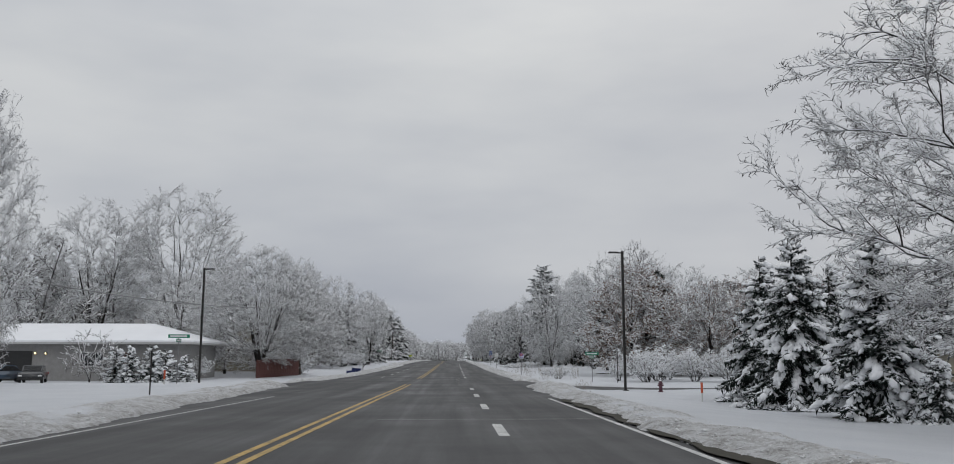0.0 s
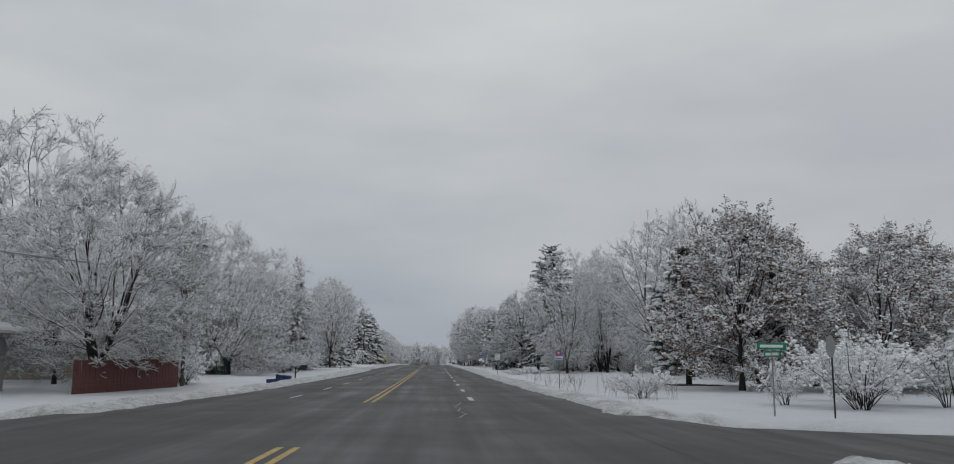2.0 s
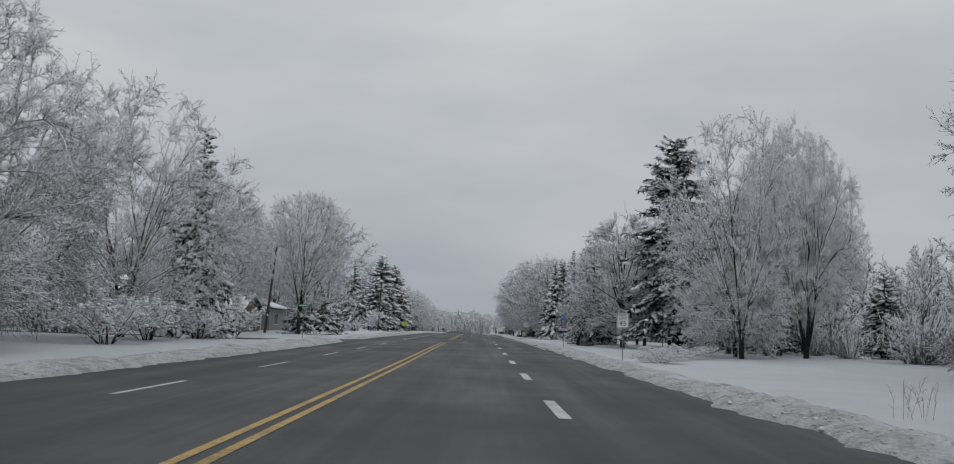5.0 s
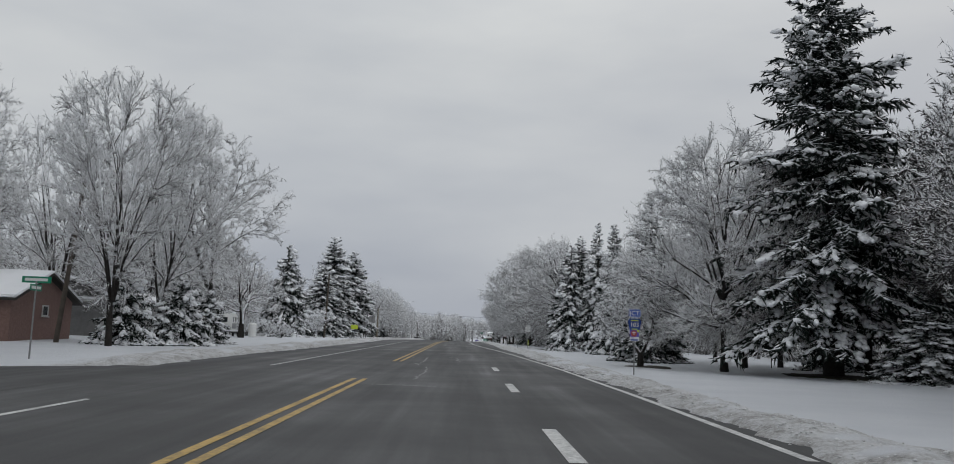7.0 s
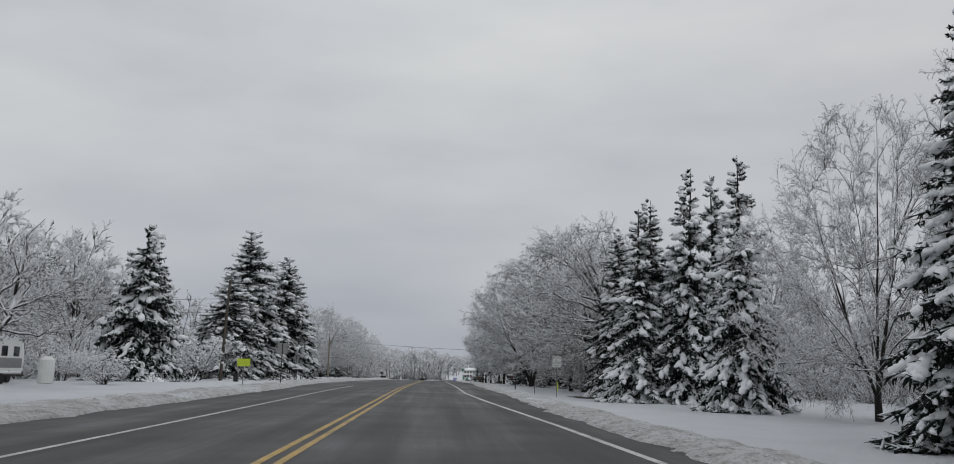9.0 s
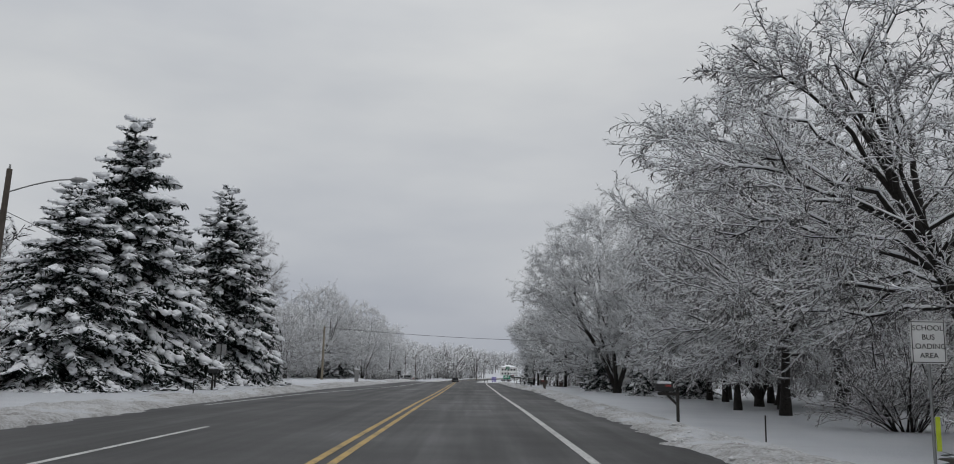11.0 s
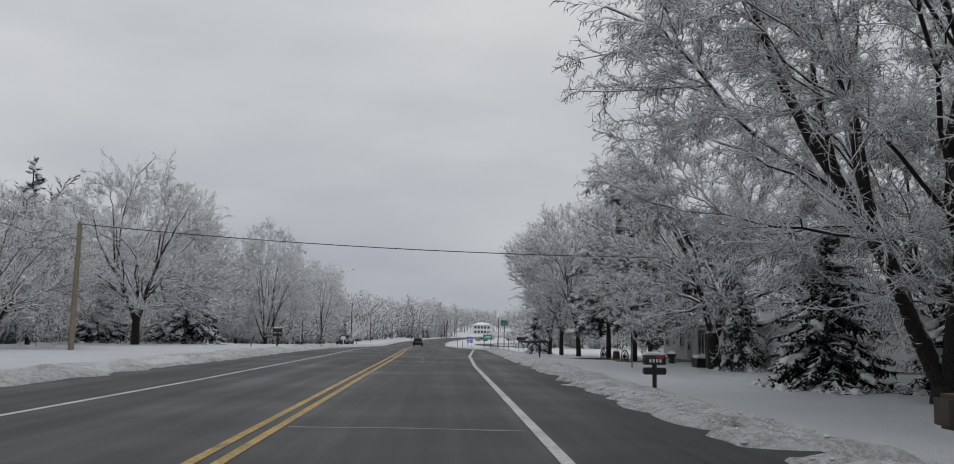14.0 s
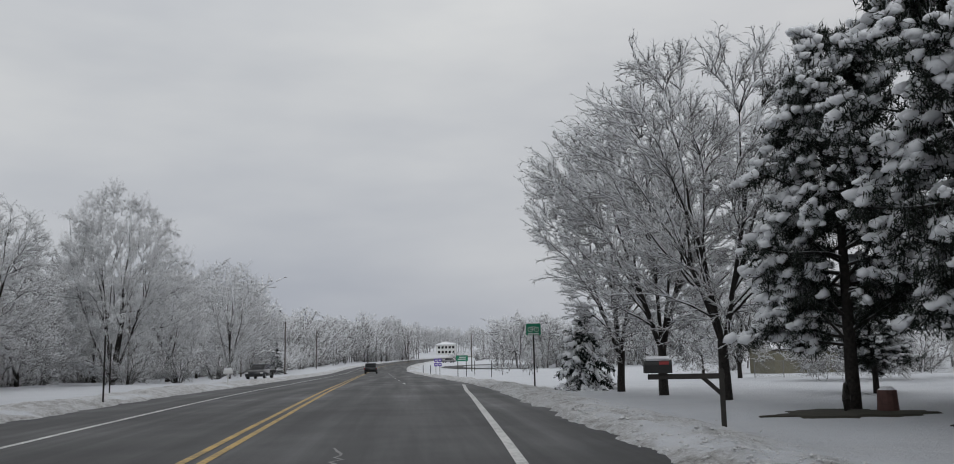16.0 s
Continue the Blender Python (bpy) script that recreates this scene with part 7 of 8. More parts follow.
# ---- vehicles ----
def car(x, y, turn, mat, label, name="car", L=4.5, W=1.8, H=1.5, boxy=False, snow=.0, tail=False):
    t = empty_thing(name, x, y, stand(x, y) if not tail else float(road_z(y)) + .005, turn, label, "car", "cars")
    h0 = .32
    if boxy:
        roof = [(-L * .48, H * .62), (-L * .45, H), (L * .14, H), (L * .24, H * .64)]
    else:
        roof = [(-L * .40, H * .62), (-L * .25, H * .97), (L * .06, H), (L * .25, H * .64)]
    body = [(-L / 2, h0), (-L / 2, H * .55), (-L * .48, H * .62)] + [(L * .25, H * .64), (L * .46, H * .58), (L / 2, H * .48), (L / 2, h0)]
    bm = prism(bmesh.new(), body, -W / 2, W / 2)
    bmesh.ops.bevel(bm, geom=list(bm.edges), offset=.05, segments=2, affect="EDGES", clamp_overlap=True)
    part("body", bm, mat, t, "", True)
    bm = prism(bmesh.new(), roof, -W * .43, W * .43)
    bmesh.ops.bevel(bm, geom=list(bm.edges), offset=.04, segments=2, affect="EDGES", clamp_overlap=True)
    part("cabin", bm, mat, t)
    (a0, z0), (a1, z1), (a2, z2), (a3, z3) = roof
    for sx in (-1, 1):
        win = [(a0 + .12, z0 + .05), (a1 + .08, z1 - .10), (a2 - .06, z2 - .10), (a3 - .14, z3 + .04)]
        part("side_window", prism(bmesh.new(), win, sx * W * .43 - .006, sx * W * .43 + .006), M_GLASS, t)
    for nm, (p, q) in (("rear_window", ((a0, z0), (a1, z1))), ("windscreen", ((a3, z3), (a2, z2)))):
        bm = bmesh.new()
        o = -.012 if nm == "rear_window" else .012
        vs = [bm.verts.new((sx * W * .36, p[0] * (1 - u) + q[0] * u + o, p[1] * (1 - u) + q[1] * u + .012)) for sx, u in ((-1, .14), (1, .14), (1, .86), (-1, .86))]
        f = bm.faces.new(vs)
        bmesh.ops.solidify(bm, geom=[f], thickness=.01)
        part(nm, bm, M_GLASS, t)
    for sx in (-1, 1):
        for wy in (-L * .31, L * .31):
            w = part("wheel", rod(bmesh.new(), (sx * W * .40, wy, .33), (sx * W * .505, wy, .33), .33, None, 18), M_TYRE, t)
            part("rim", rod(bmesh.new(), (sx * W * .505, wy, .33), (sx * W * .512, wy, .33), .19, None, 12), M_STEEL, w)
        part("tail_light", box(bmesh.new(), sx * W * .47 - .1, sx * W * .47 + .02, -L / 2 - .012, -L / 2 + .03, H * .45, H * .58), M_TAIL, t)
        part("headlight", box(bmesh.new(), sx * W * .40 - .14, sx * W * .40 + .14, L / 2 - .03, L / 2 + .012, H * .40, H * .48), M_SIGNWHITE, t)
    for yy in (-L / 2 - .05, L / 2 - .05):
        part("bumper", box(bmesh.new(), -W * .48, W * .48, yy, yy + .1, .3, .48, .03), M_BLACK, t)
    if snow:
        part("snow_cover", box(bmesh.new(), -W * .40, W * .40, a1 + .05, a2 - .05, H + .003, H + snow, .05), M_SNOW, t)


car(-4.1, 454, 0, M_CARDARK, "dark car driving away down the road", "road_car", 4.6, 1.85, 1.6, True, 0, True)
car(15.5, 600, 60, M_CARGREY, "small distant car beyond the bend", "distant_car", 4.5, 1.8, 1.5)
car(-34.2, 72.6, 200, M_CARDARK, "dark parked car in front of the garage", "parked_car", 4.6, 1.8, 1.45, False, .0)
car(-37.4, 73.2, 175, M_CARBLUE, "grey-blue parked car in front of the garage", "parked_car", 4.7, 1.8, 1.5)
car(-25.0, 316.0, -62, M_CARGREEN, "dark green boxy off-road car on the drive", "parked_offroader", 4.0, 1.75, 1.75, True, .06)
car(-29.0, 322.0, -75, M_CARDARK, "dark parked car with snow on its roof", "parked_car", 4.6, 1.8, 1.5, False, .09)
car(-30.5, 331.5, -80, M_CARGREY, "silver parked van with snow on its roof", "parked_van", 4.9, 1.9, 1.75, True, .1)
car(-13.6, 410, 175, M_CARDARK, "dark car waiting at a side turning", "roadside_car", 4.6, 1.8, 1.5)


# ---- buildings ----
def window_unit(parent, x0, x1, z0, z1, m, bars_n=1, shutters=False):
    """A window on a wall that faces -y of m: frame, pane, sill."""
    w = part("window", box(bmesh.new(), x0, x1, -.012, .02, z0, z1, 0, m), M_GLASS, parent)
    fr = bmesh.new()
    for a, b, c, d in ((x0 - .07, x0, z0 - .07, z1 + .07), (x1, x1 + .07, z0 - .07, z1 + .07), (x0, x1, z1, z1 + .07), (x0, x1, z0 - .07, z0)):
        box(fr, a, b, -.05, .02, c, d, 0, m)
    for k in range(1, bars_n + 1):
        xx = x0 + (x1 - x0) * k / (bars_n + 1)
        box(fr, xx - .025, xx + .025, -.04, .0, z0, z1, 0, m)
    part("window_frame", fr, M_TRIM, w)
    part("window_sill", box(bmesh.new(), x0 - .12, x1 + .12, -.1, .02, z0 - .13, z0 - .075, 0, m), M_TRIM, w)
    if shutters:
        for a, b in ((x0 - .42, x0 - .09), (x1 + .09, x1 + .42)):
            part("shutter", box(bmesh.new(), a, b, -.045, -.005, z0 - .05, z1 + .05, 0, m), M_BROWNDOOR, w)


def siding(parent, x0, x1, z0, z1, m, step=.2, mat=M_WHITEWALL):
    """Lapped boards on a wall that faces -y of m."""
    z = z0
    while z < z1 - .02:
        b = bmesh.new()
        zt = min(z + step, z1)
        vs = [b.verts.new(m @ Vector(p)) for p in ((x0, -.022, z), (x1, -.022, z), (x1, -.002, zt), (x0, -.002, zt), (x0, 0, z), (x1, 0, z))]
        b.faces.new((vs[0], vs[1], vs[2], vs[3]))
        b.faces.new((vs[4], vs[5], vs[1], vs[0]))
        part("siding_board", b, mat, parent)
        z += step


def gable_roof(parent, x0, x1, y0, y1, z, rise, over, along_x=True, snow=.16):
    """Roof slab with a blanket of snow; the ridge runs along x or y."""
    for nm, th, lift, mat, grow in (("roof", .14, 0, M_DARKWOOD, 0), ("roof_snow", snow, .145, M_SNOW, .03)):
        bm = bmesh.new()
        o = over + grow
        if along_x:
            yc, h = (y0 + y1) / 2, (y1 - y0) / 2
            k = rise / h
            out = [(y0 - o, z - k * o + lift), (yc, z + rise + lift), (y1 + o, z - k * o + lift), (y1 + o, z - k * o + lift + th), (yc, z + rise + lift + th), (y0 - o, z - k * o + lift + th)]
            prism(bm, out, x0 - o, x1 + o)
        else:
            xc, h = (x0 + x1) / 2, (x1 - x0) / 2
            k = rise / h
            out = [(x0 - o, z - k * o + lift), (xc, z + rise + lift), (x1 + o, z - k * o + lift), (x1 + o, z - k * o + lift + th), (xc, z + rise + lift + th), (x0 - o, z - k * o + lift + th)]
            prism(bm, [(a, b) for a, b in out], y0 - o, y1 + o)
            bmesh.ops.transform(bm, matrix=Matrix(((0, 1, 0, 0), (1, 0, 0, 0), (0, 0, 1, 0), (0, 0, 0, 1))), verts=bm.verts)
            bmesh.ops.recalc_face_normals(bm, faces=bm.faces)
        if nm == "roof_snow":
            bmesh.ops.bevel(bm, geom=list(bm.edges), offset=.06, segments=2, affect="EDGES", clamp_overlap=True)
        part(nm, bm, mat, parent)


def gable_wall(parent, x0, x1, y0, y1, z, rise, along_x, mat):
    bm = bmesh.new()
    if along_x:
        yc = (y0 + y1) / 2
        prism(bm, [(y0, z), (y1, z), (yc, z + rise)], x0, x1)
    else:
        xc = (x0 + x1) / 2
        prism(bm, [(x0, z), (x1, z), (xc, z + rise)], y0, y1)
        bmesh.ops.transform(bm, matrix=Matrix(((0, 1, 0, 0), (1, 0, 0, 0), (0, 0, 1, 0), (0, 0, 0, 1))), verts=bm.verts)
        bmesh.ops.recalc_face_normals(bm, faces=bm.faces)
    part("gable", bm, mat, parent)


def hip_roof(parent, x0, x1, y0, y1, z, rise, over, snow=.2):
    for nm, lift, mat, grow in (("roof", 0, M_TRIM, 0), ("roof_snow", .16, M_SNOW, .02)):
        bm = bmesh.new()
        a, b, c, d = x0 - over - grow, x1 + over + grow, y0 - over - grow, y1 + over + grow
        h = (d - c) / 2
        lo = [bm.verts.new(p) for p in ((a, c, z + lift), (b, c, z + lift), (b, d, z + lift), (a, d, z + lift))]
        up = [bm.verts.new(p) for p in ((a, c, z + lift + .16), (b, c, z + lift + .16), (b, d, z + lift + .16), (a, d, z + lift + .16))]
        r0, r1 = bm.verts.new((a + h, c + h, z + rise + lift + .16)), bm.verts.new((b - h, c + h, z + rise + lift + .16))
        bm.faces.new(lo[::-1])
        for i in range(4):
            j = (i + 1) % 4
            bm.faces.new((lo[i], lo[j], up[j], up[i]))
        bm.faces.new((up[0], up[1], r1, r0))
        bm.faces.new((up[1], up[2], r1))
        bm.faces.new((up[2], up[3], r0, r1))
        bm.faces.new((up[3], up[0], r0))
        part(nm, bm, mat, parent)


def wall_box(name, parent, x0, x1, y0, y1, z0, z1, mat):
    return part(name, box(bmesh.new(), x0, x1, y0, y1, z0, z1), mat, parent)


EAST = pose(0, 0, 0, 0, 0, 90)

# ranch house beyond the side street
t = empty_thing("ranch_house", -36.7, 83.9, stand(-36.7, 83.9) - .1, 0, "low grey ranch house under a snow-covered hip roof", "house", "houses")
wall_box("wall", t, -13, 13, -4.5, 5, 0, 3.4, M_GREYWALL)
hip_roof(t, -13, 13, -4.5, 5, 3.37, 1.75, .9)
g = part("garage_door", box(bmesh.new(), -6.0, -1.0, -4.54, -4.49, .0, 2.75), M_BLACK, t)
for k in range(1, 4):
    part("door_panel", box(bmesh.new(), -5.9, -1.1, -4.565, -4.542, k * .65 - .5, k * .65 + .05), M_BLACK, g)
for x in (-.7, .25):
    l = part("wall_lamp", box(bmesh.new(), x - .07, x + .07, -4.66, -4.505, 2.4, 2.65, .02), M_BLACK, t)
    part("lamp_glass", box(bmesh.new(), x - .05, x + .05, -4.69, -4.665, 2.44, 2.61), M_LIT, l)
window_unit(t, 3.4, 5.4, 1.4, 2.6, Matrix.Translation((0, -4.5, 0)), 2)
window_unit(t, 9.4, 11.0, 1.4, 2.6, Matrix.Translation((0, -4.5, 0)), 1)
part("door", box(bmesh.new(), 6.9, 7.9, -4.55, -4.49, .5, 2.6), M_BROWNDOOR, t)
part("chimney", box(bmesh.new(), 6.0, 6.7, 1, 1.7, 3.6, 5.9), M_GREYWALL, t)
for dx, dy, h in ((8.4, -9.2, 3.0), (9.8, -9.6, 3.1), (11.5, -9.2, 3.1), (12.9, -9.8, 2.7), (14.3, -9.0, 2.3)):
    plant("shrub_fir", -36.7 + dx, 83.9 + dy, h, .95, label="clipped dark evergreen shrub patched with snow", category="shrub", group="evergreen shrubs")

# split-level house among the trees
t = empty_thing("split_level_house", -28.4, 112.6, stand(-28.4, 112.6) - .05, 0, "beige two-storey house with a brick lower front", "house", "houses")
wall_box("wall", t, -5.5, 5.5, -6, 6, 0, 5.0, M_TAN)
siding(t, -6, 6, 2.6, 5.0, Matrix.Translation((5.5, 0, 0)) @ EAST, .22, M_TAN)
part("brick_front", box(bmesh.new(), 5.5, 5.58, .5, 6, 0, 2.5), M_ORANGEBRICK, t)
gable_roof(t, -5.5, 5.5, -6, 6, 4.95, 1.6, .55, False)
gable_wall(t, -5.5, 5.5, -6, 6, 4.97, 1.55, False, M_TAN)
wall_box("side_wing", t, -5.2, 5.2, 6, 11.0, 0, 3.9, M_TAN)
gable_roof(t, -5.2, 5.2, 6.5, 10.7, 3.85, 1.2, .5, False)
for y0, y1, z0, z1 in ((1.2, 2.4, 3.3, 4.3), (4.0, 5.2, 3.3, 4.3), (-3.5, -2.0, 3.3, 4.3)):
    window_unit(t, y0, y1, z0, z1, Matrix.Translation((5.525, 0, 0)) @ EAST, 1)
for y0, y1, z0, z1 in ((7.2, 8.6, 2.3, 3.3), (7.2, 8.6, .5, 1.3)):
    window_unit(t, y0, y1, z0, z1, Matrix.Translation((5.2, 0, 0)) @ EAST, 1)
d = part("door", box(bmesh.new(), 5.58, 5.63, 1.6, 2.6, .05, 2.1), M_WHITEWALL, t)
part("door_pane", box(bmesh.new(), 5.632, 5.64, 1.8, 2.4, .4, 1.9), M_GLASS, d)
t = empty_thing("dark_fence", -22.6, 126, stand(-22.6, 126), 0, "dark green wooden fence beside the house", "fence")
for k in range(24):
    part("board", box(bmesh.new(), -2.4 + k * .2, -2.22 + k * .2, -.02, .02, -.25, 1.7 + .02 * (k % 3)), M_GREENBIN, t)
for z in (.3, 1.4):
    part("rail", box(bmesh.new(), -2.4, 2.4, .022, .07, z, z + .1), M_GREENBIN, t)

# red board fence
fa, fb = Vector((-18.9, 86.6, 0)), Vector((-16.7, 97.6, 0))
n_boards = 62
t = empty_thing("board_fence", fa.x, fa.y, 0, 0, "weathered red-brown board fence by the road", "fence")
board_rng = random.Random(5)
for k in range(n_boards):
    p = fa.lerp(fb, k / (n_boards - 1))
    z = stand(p.x, p.y)
    o = part("board", box(bmesh.new(), -.012, .012, -.085, .085, -.1, 1.82 + board_rng.uniform(-.03, .03)), M_FENCE, t)
    o.matrix_basis = pose(p.x - fa.x, p.y - fa.y, z, board_rng.uniform(-.8, .8), board_rng.uniform(-.8, .8), -11.3)
for z in (.35, 1.45):
    zz = (stand(fa.x, fa.y) + stand(fb.x, fb.y)) / 2
    part("rail", rod(bmesh.new(), (-.06, 0, zz + z), (fb.x - fa.x - .06, fb.y - fa.y, zz + z), .04, None, 4), M_FENCE, t)
t = empty_thing("board_fence", -16.7, 97.6, 0, 0, "weathered red-brown board fence by the road", "fence")
for k in range(26):
    px = -16.75 - k * .17
    o = part("board", box(bmesh.new(), -.08, .08, -.012, .012, -.1, 1.78 + board_rng.uniform(-.03, .03)), M_FENCE, t)
    o.matrix_basis = pose(px + 16.7, .05, stand(px, 97.6), 0, 0, 0)

# brick garage
t = empty_thing("brick_garage", -29.0, 190.5, stand(-29, 190.5) - .1, 0, "reddish brick garage with a snowy gable roof", "garage", "houses")
wall_box("wall", t, -6, 5.2, -3.6, 3.6, 0, 2.45, M_BRICK)
gable_roof(t, -6, 5.2, -3.6, 3.6, 2.42, 1.45, .45, True)
gable_wall(t, -6, 5.2, -3.6, 3.6, 2.45, 1.40, True, M_BRICK)
g = part("garage_door", box(bmesh.new(), -4.6, 3.6, -3.66, -3.6, .05, 2.1), M_BROWNDOOR, t)
for k in range(4):
    part("door_panel", box(bmesh.new(), -4.5, 3.5, -3.685, -3.662, .1 + k * .5, .52 + k * .5), M_BROWNDOOR, g)
window_unit(t, -.1, .5, 1.55, 2.05, Matrix.Translation((5.2, 0, 0)) @ EAST, 0)
t = empty_thing("dark_house", -40.0, 184, stand(-40, 184) - .1, 0, "dark brown house behind snowy trees", "house", "houses")
wall_box("wall", t, -6, 6, -6, 6, 0, 3.2, M_BROWNDOOR)
gable_roof(t, -6, 6, -6, 6, 3.15, 2.0, .5, True)
gable_wall(t, -6, 6, -6, 6, 3.2, 1.95, True, M_BROWNDOOR)
window_unit(t, 1, 3, 1.0, 2.2, Matrix.Translation((0, -6, 0)), 1)
t = empty_thing("pale_house", -31.0, 212, stand(-31, 212) - .1, 0, "pale house with a porch half hidden by trees", "house", "houses")
wall_box("wall", t, -5, 5, -4.5, 4.5, 0, 3.0, M_GREYWALL)
gable_roof(t, -5, 5, -4.5, 4.5, 2.95, 1.6, .6, False)
gable_wall(t, -5, 5, -4.5, 4.5, 3.0, 1.55, False, M_GREYWALL)
window_unit(t, -3.0, -1.2, .9, 2.2, Matrix.Translation((0, -4.5, 0)), 1)
window_unit(t, -2.0, 0.0, .9, 2.2, Matrix.Translation((5, 0, 0)) @ EAST, 1)
for px in (-4.4, 4.4):
    part("porch_post", rod(bmesh.new(), (px, -6.2, 0), (px, -6.2, 2.7), .08, None, 8), M_TRIM, t)
part("porch_roof", box(bmesh.new(), -5, 5, -6.5, -4.4, 2.7, 2.85), M_TRIM, t)
part("porch_snow", box(bmesh.new(), -5, 5, -6.5, -4.55, 2.853, 3.05, .05), M_SNOW, t)

# camper trailer
t = empty_thing("camper_trailer", -24.5, 231.0, stand(-24.5, 231), 8, "white and grey camper trailer parked in the snow", "trailer")
bm = prism(bmesh.new(), [(-2.2, .45), (2.1, .45), (2.4, 1.3), (2.0, 2.35), (-1.9, 2.4), (-2.35, 1.4)], -1.05, 1.05)
bmesh.ops.bevel(bm, geom=list(bm.edges), offset=.08, segments=2, affect="EDGES", clamp_overlap=True)
part("shell", bm, M_WHITEWALL, t)
part("grey_band", box(bmesh.new(), 1.052, 1.062, -1.9, 1.9, .8, 1.35), M_SIGNBACK, t)
for y0, y1 in ((-1.5, -.6), (.4, 1.3)):
    part("side_window", box(bmesh.new(), 1.053, 1.07, y0, y1, 1.45, 2.0), M_GLASS, t)
part("front_window", box(bmesh.new(), -.6, .6, -2.36, -2.2, 1.45, 1.95), M_GLASS, t)
for sx in (-1, 1):
    part("wheel", rod(bmesh.new(), (sx * .88, 0, .33), (sx * 1.06, 0, .33), .33, None, 16), M_TYRE, t)
part("tow_bar", rod(bmesh.new(), (0, -2.2, .48), (0, -3.3, .45), .05, None, 6), M_DARKMETAL, t)
part("snow_cover", box(bmesh.new(), -1.0, 1.0, -1.85, 1.95, 2.38, 2.58, .08), M_SNOW, t)
t = empty_thing("flat_trailer", -22.6, 227.0, stand(-22.6, 227), 75, "low flat utility trailer under snow", "trailer")
part("deck", box(bmesh.new(), -1.7, 1.7, -.8, .8, .42, .52), M_DARKMETAL, t)
part("snow_cover", box(bmesh.new(), -1.65, 1.65, -.75, .75, .523, .66, .05), M_SNOW, t)
for sx in (-.84, .84):
    part("wheel", rod(bmesh.new(), (0, sx - .08, .28), (0, sx + .08, .28), .28, None, 14), M_TYRE, t)
t = empty_thing("gas_tank", -21.6, 231.5, stand(-21.6, 231.5), 0, "upright pale gas tank beside the trailer", "tank")
part("tank", rod(bmesh.new(), (0, 0, 0), (0, 0, 1.3), .42, .42, 16), M_WHITEWALL, t)
part("dome", rod(bmesh.new(), (0, 0, 1.3), (0, 0, 1.48), .42, .2, 16), M_WHITEWALL, t)

# house, carport and shed in the west yard
t = empty_thing("yard_house", -37.5, 322, stand(-37.5, 322) - .1, 0, "dark house with a pale gable and snowy roof", "house", "houses")
wall_box("wall", t, -6, 4, -6, 6, 0, 2.9, M_BROWNDOOR)
gable_roof(t, -6, 4, -6, 6, 2.85, 2.2, .6, False)
gable_wall(t, -6, 4, -6, 6, 2.9, 2.1, False, M_WHITEWALL)
window_unit(t, -3.5, -1.6, .9, 2.1, Matrix.Translation((4, 0, 0)) @ EAST, 1)
window_unit(t, 1.2, 3.4, .9, 2.1, Matrix.Translation((4, 0, 0)) @ EAST, 1)
for py in (-8.6, -6.4):
    part("carport_post", rod(bmesh.new(), (3.8, py, 0), (3.8, py, 2.6), .07, None, 8), M_TRIM, t)
part("carport_roof", box(bmesh.new(), -4, 4.2, -9.0, -6.2, 2.6, 2.74), M_BROWNDOOR, t)
part("carport_snow", box(bmesh.new(), -4, 4.2, -9.0, -6.2, 2.744, 2.94, .05), M_SNOW, t)
t = empty_thing("garden_shed", -29.5, 341, stand(-29.5, 341) - .05, 0, "dark green garden shed with a snowy roof", "shed")
wall_box("wall", t, -1.6, 1.6, -1.5, 1.5, 0, 2.0, M_GREENBIN)
gable_roof(t, -1.6, 1.6, -1.5, 1.5, 1.98, .6, .2, True)
t = empty_thing("yard_hut", -30, 374, stand(-30, 374) - .05, 0, "small pale hut with a snow-laden roof", "shed")
wall_box("wall", t, -1.6, 1.6, -1.5, 1.5, 0, 1.9, M_TAN)
gable_roof(t, -1.6, 1.6, -1.5, 1.5, 1.88, .8, .3, True)

# white house by the oak
hx, hy = 16.6, 335.5
t = empty_thing("white_house", hx, hy, stand(hx, hy) - .1, 0, "single-storey white house with lapped siding and a snowy roof", "house", "houses")
wall_box("wall", t, 0, 9, -10, 10, 0, 2.55, M_WHITEWALL)
WEST = Matrix.Translation((0, 0, 0)) @ pose(0, 0, 0, 0, 0, -90)
siding(t, -10, 10, .25, 2.5, WEST, .16)
gable_roof(t, 0, 9, -10, 10, 2.5, 2.0, .45, False)
gable_wall(t, 0, 9, -10, 10, 2.55, 1.95, False, M_WHITEWALL)
WALL_W = Matrix.Translation((-.025, 0, 0)) @ pose(0, 0, 0, 0, 0, -90)
for a, b, z0, z1, nb in ((-9.3, -8.5, 1.15, 2.0, 0), (-5.6, -4.7, 1.15, 2.1, 0), (-1.6, .3, .75, 2.2, 2), (3.2, 4.8, .9, 2.1, 1)):
    window_unit(t, a, b, z0, z1, WALL_W, nb)
d = part("door", box(bmesh.new(), -.075, -.026, 3.0, 3.9, .1, 2.1), M_TRIM, t)
part("door_pane", box(bmesh.new(), -.085, -.078, 3.2, 3.7, .9, 1.95), M_GLASS, d)
part("foundation", box(bmesh.new(), -.03, 9.03, -10.03, 10.03, 0, .22), M_GREYWALL, t)
part("step", box(bmesh.new(), -1.3, -.03, 2.7, 4.2, 0, .2), M_GREYWALL, t)
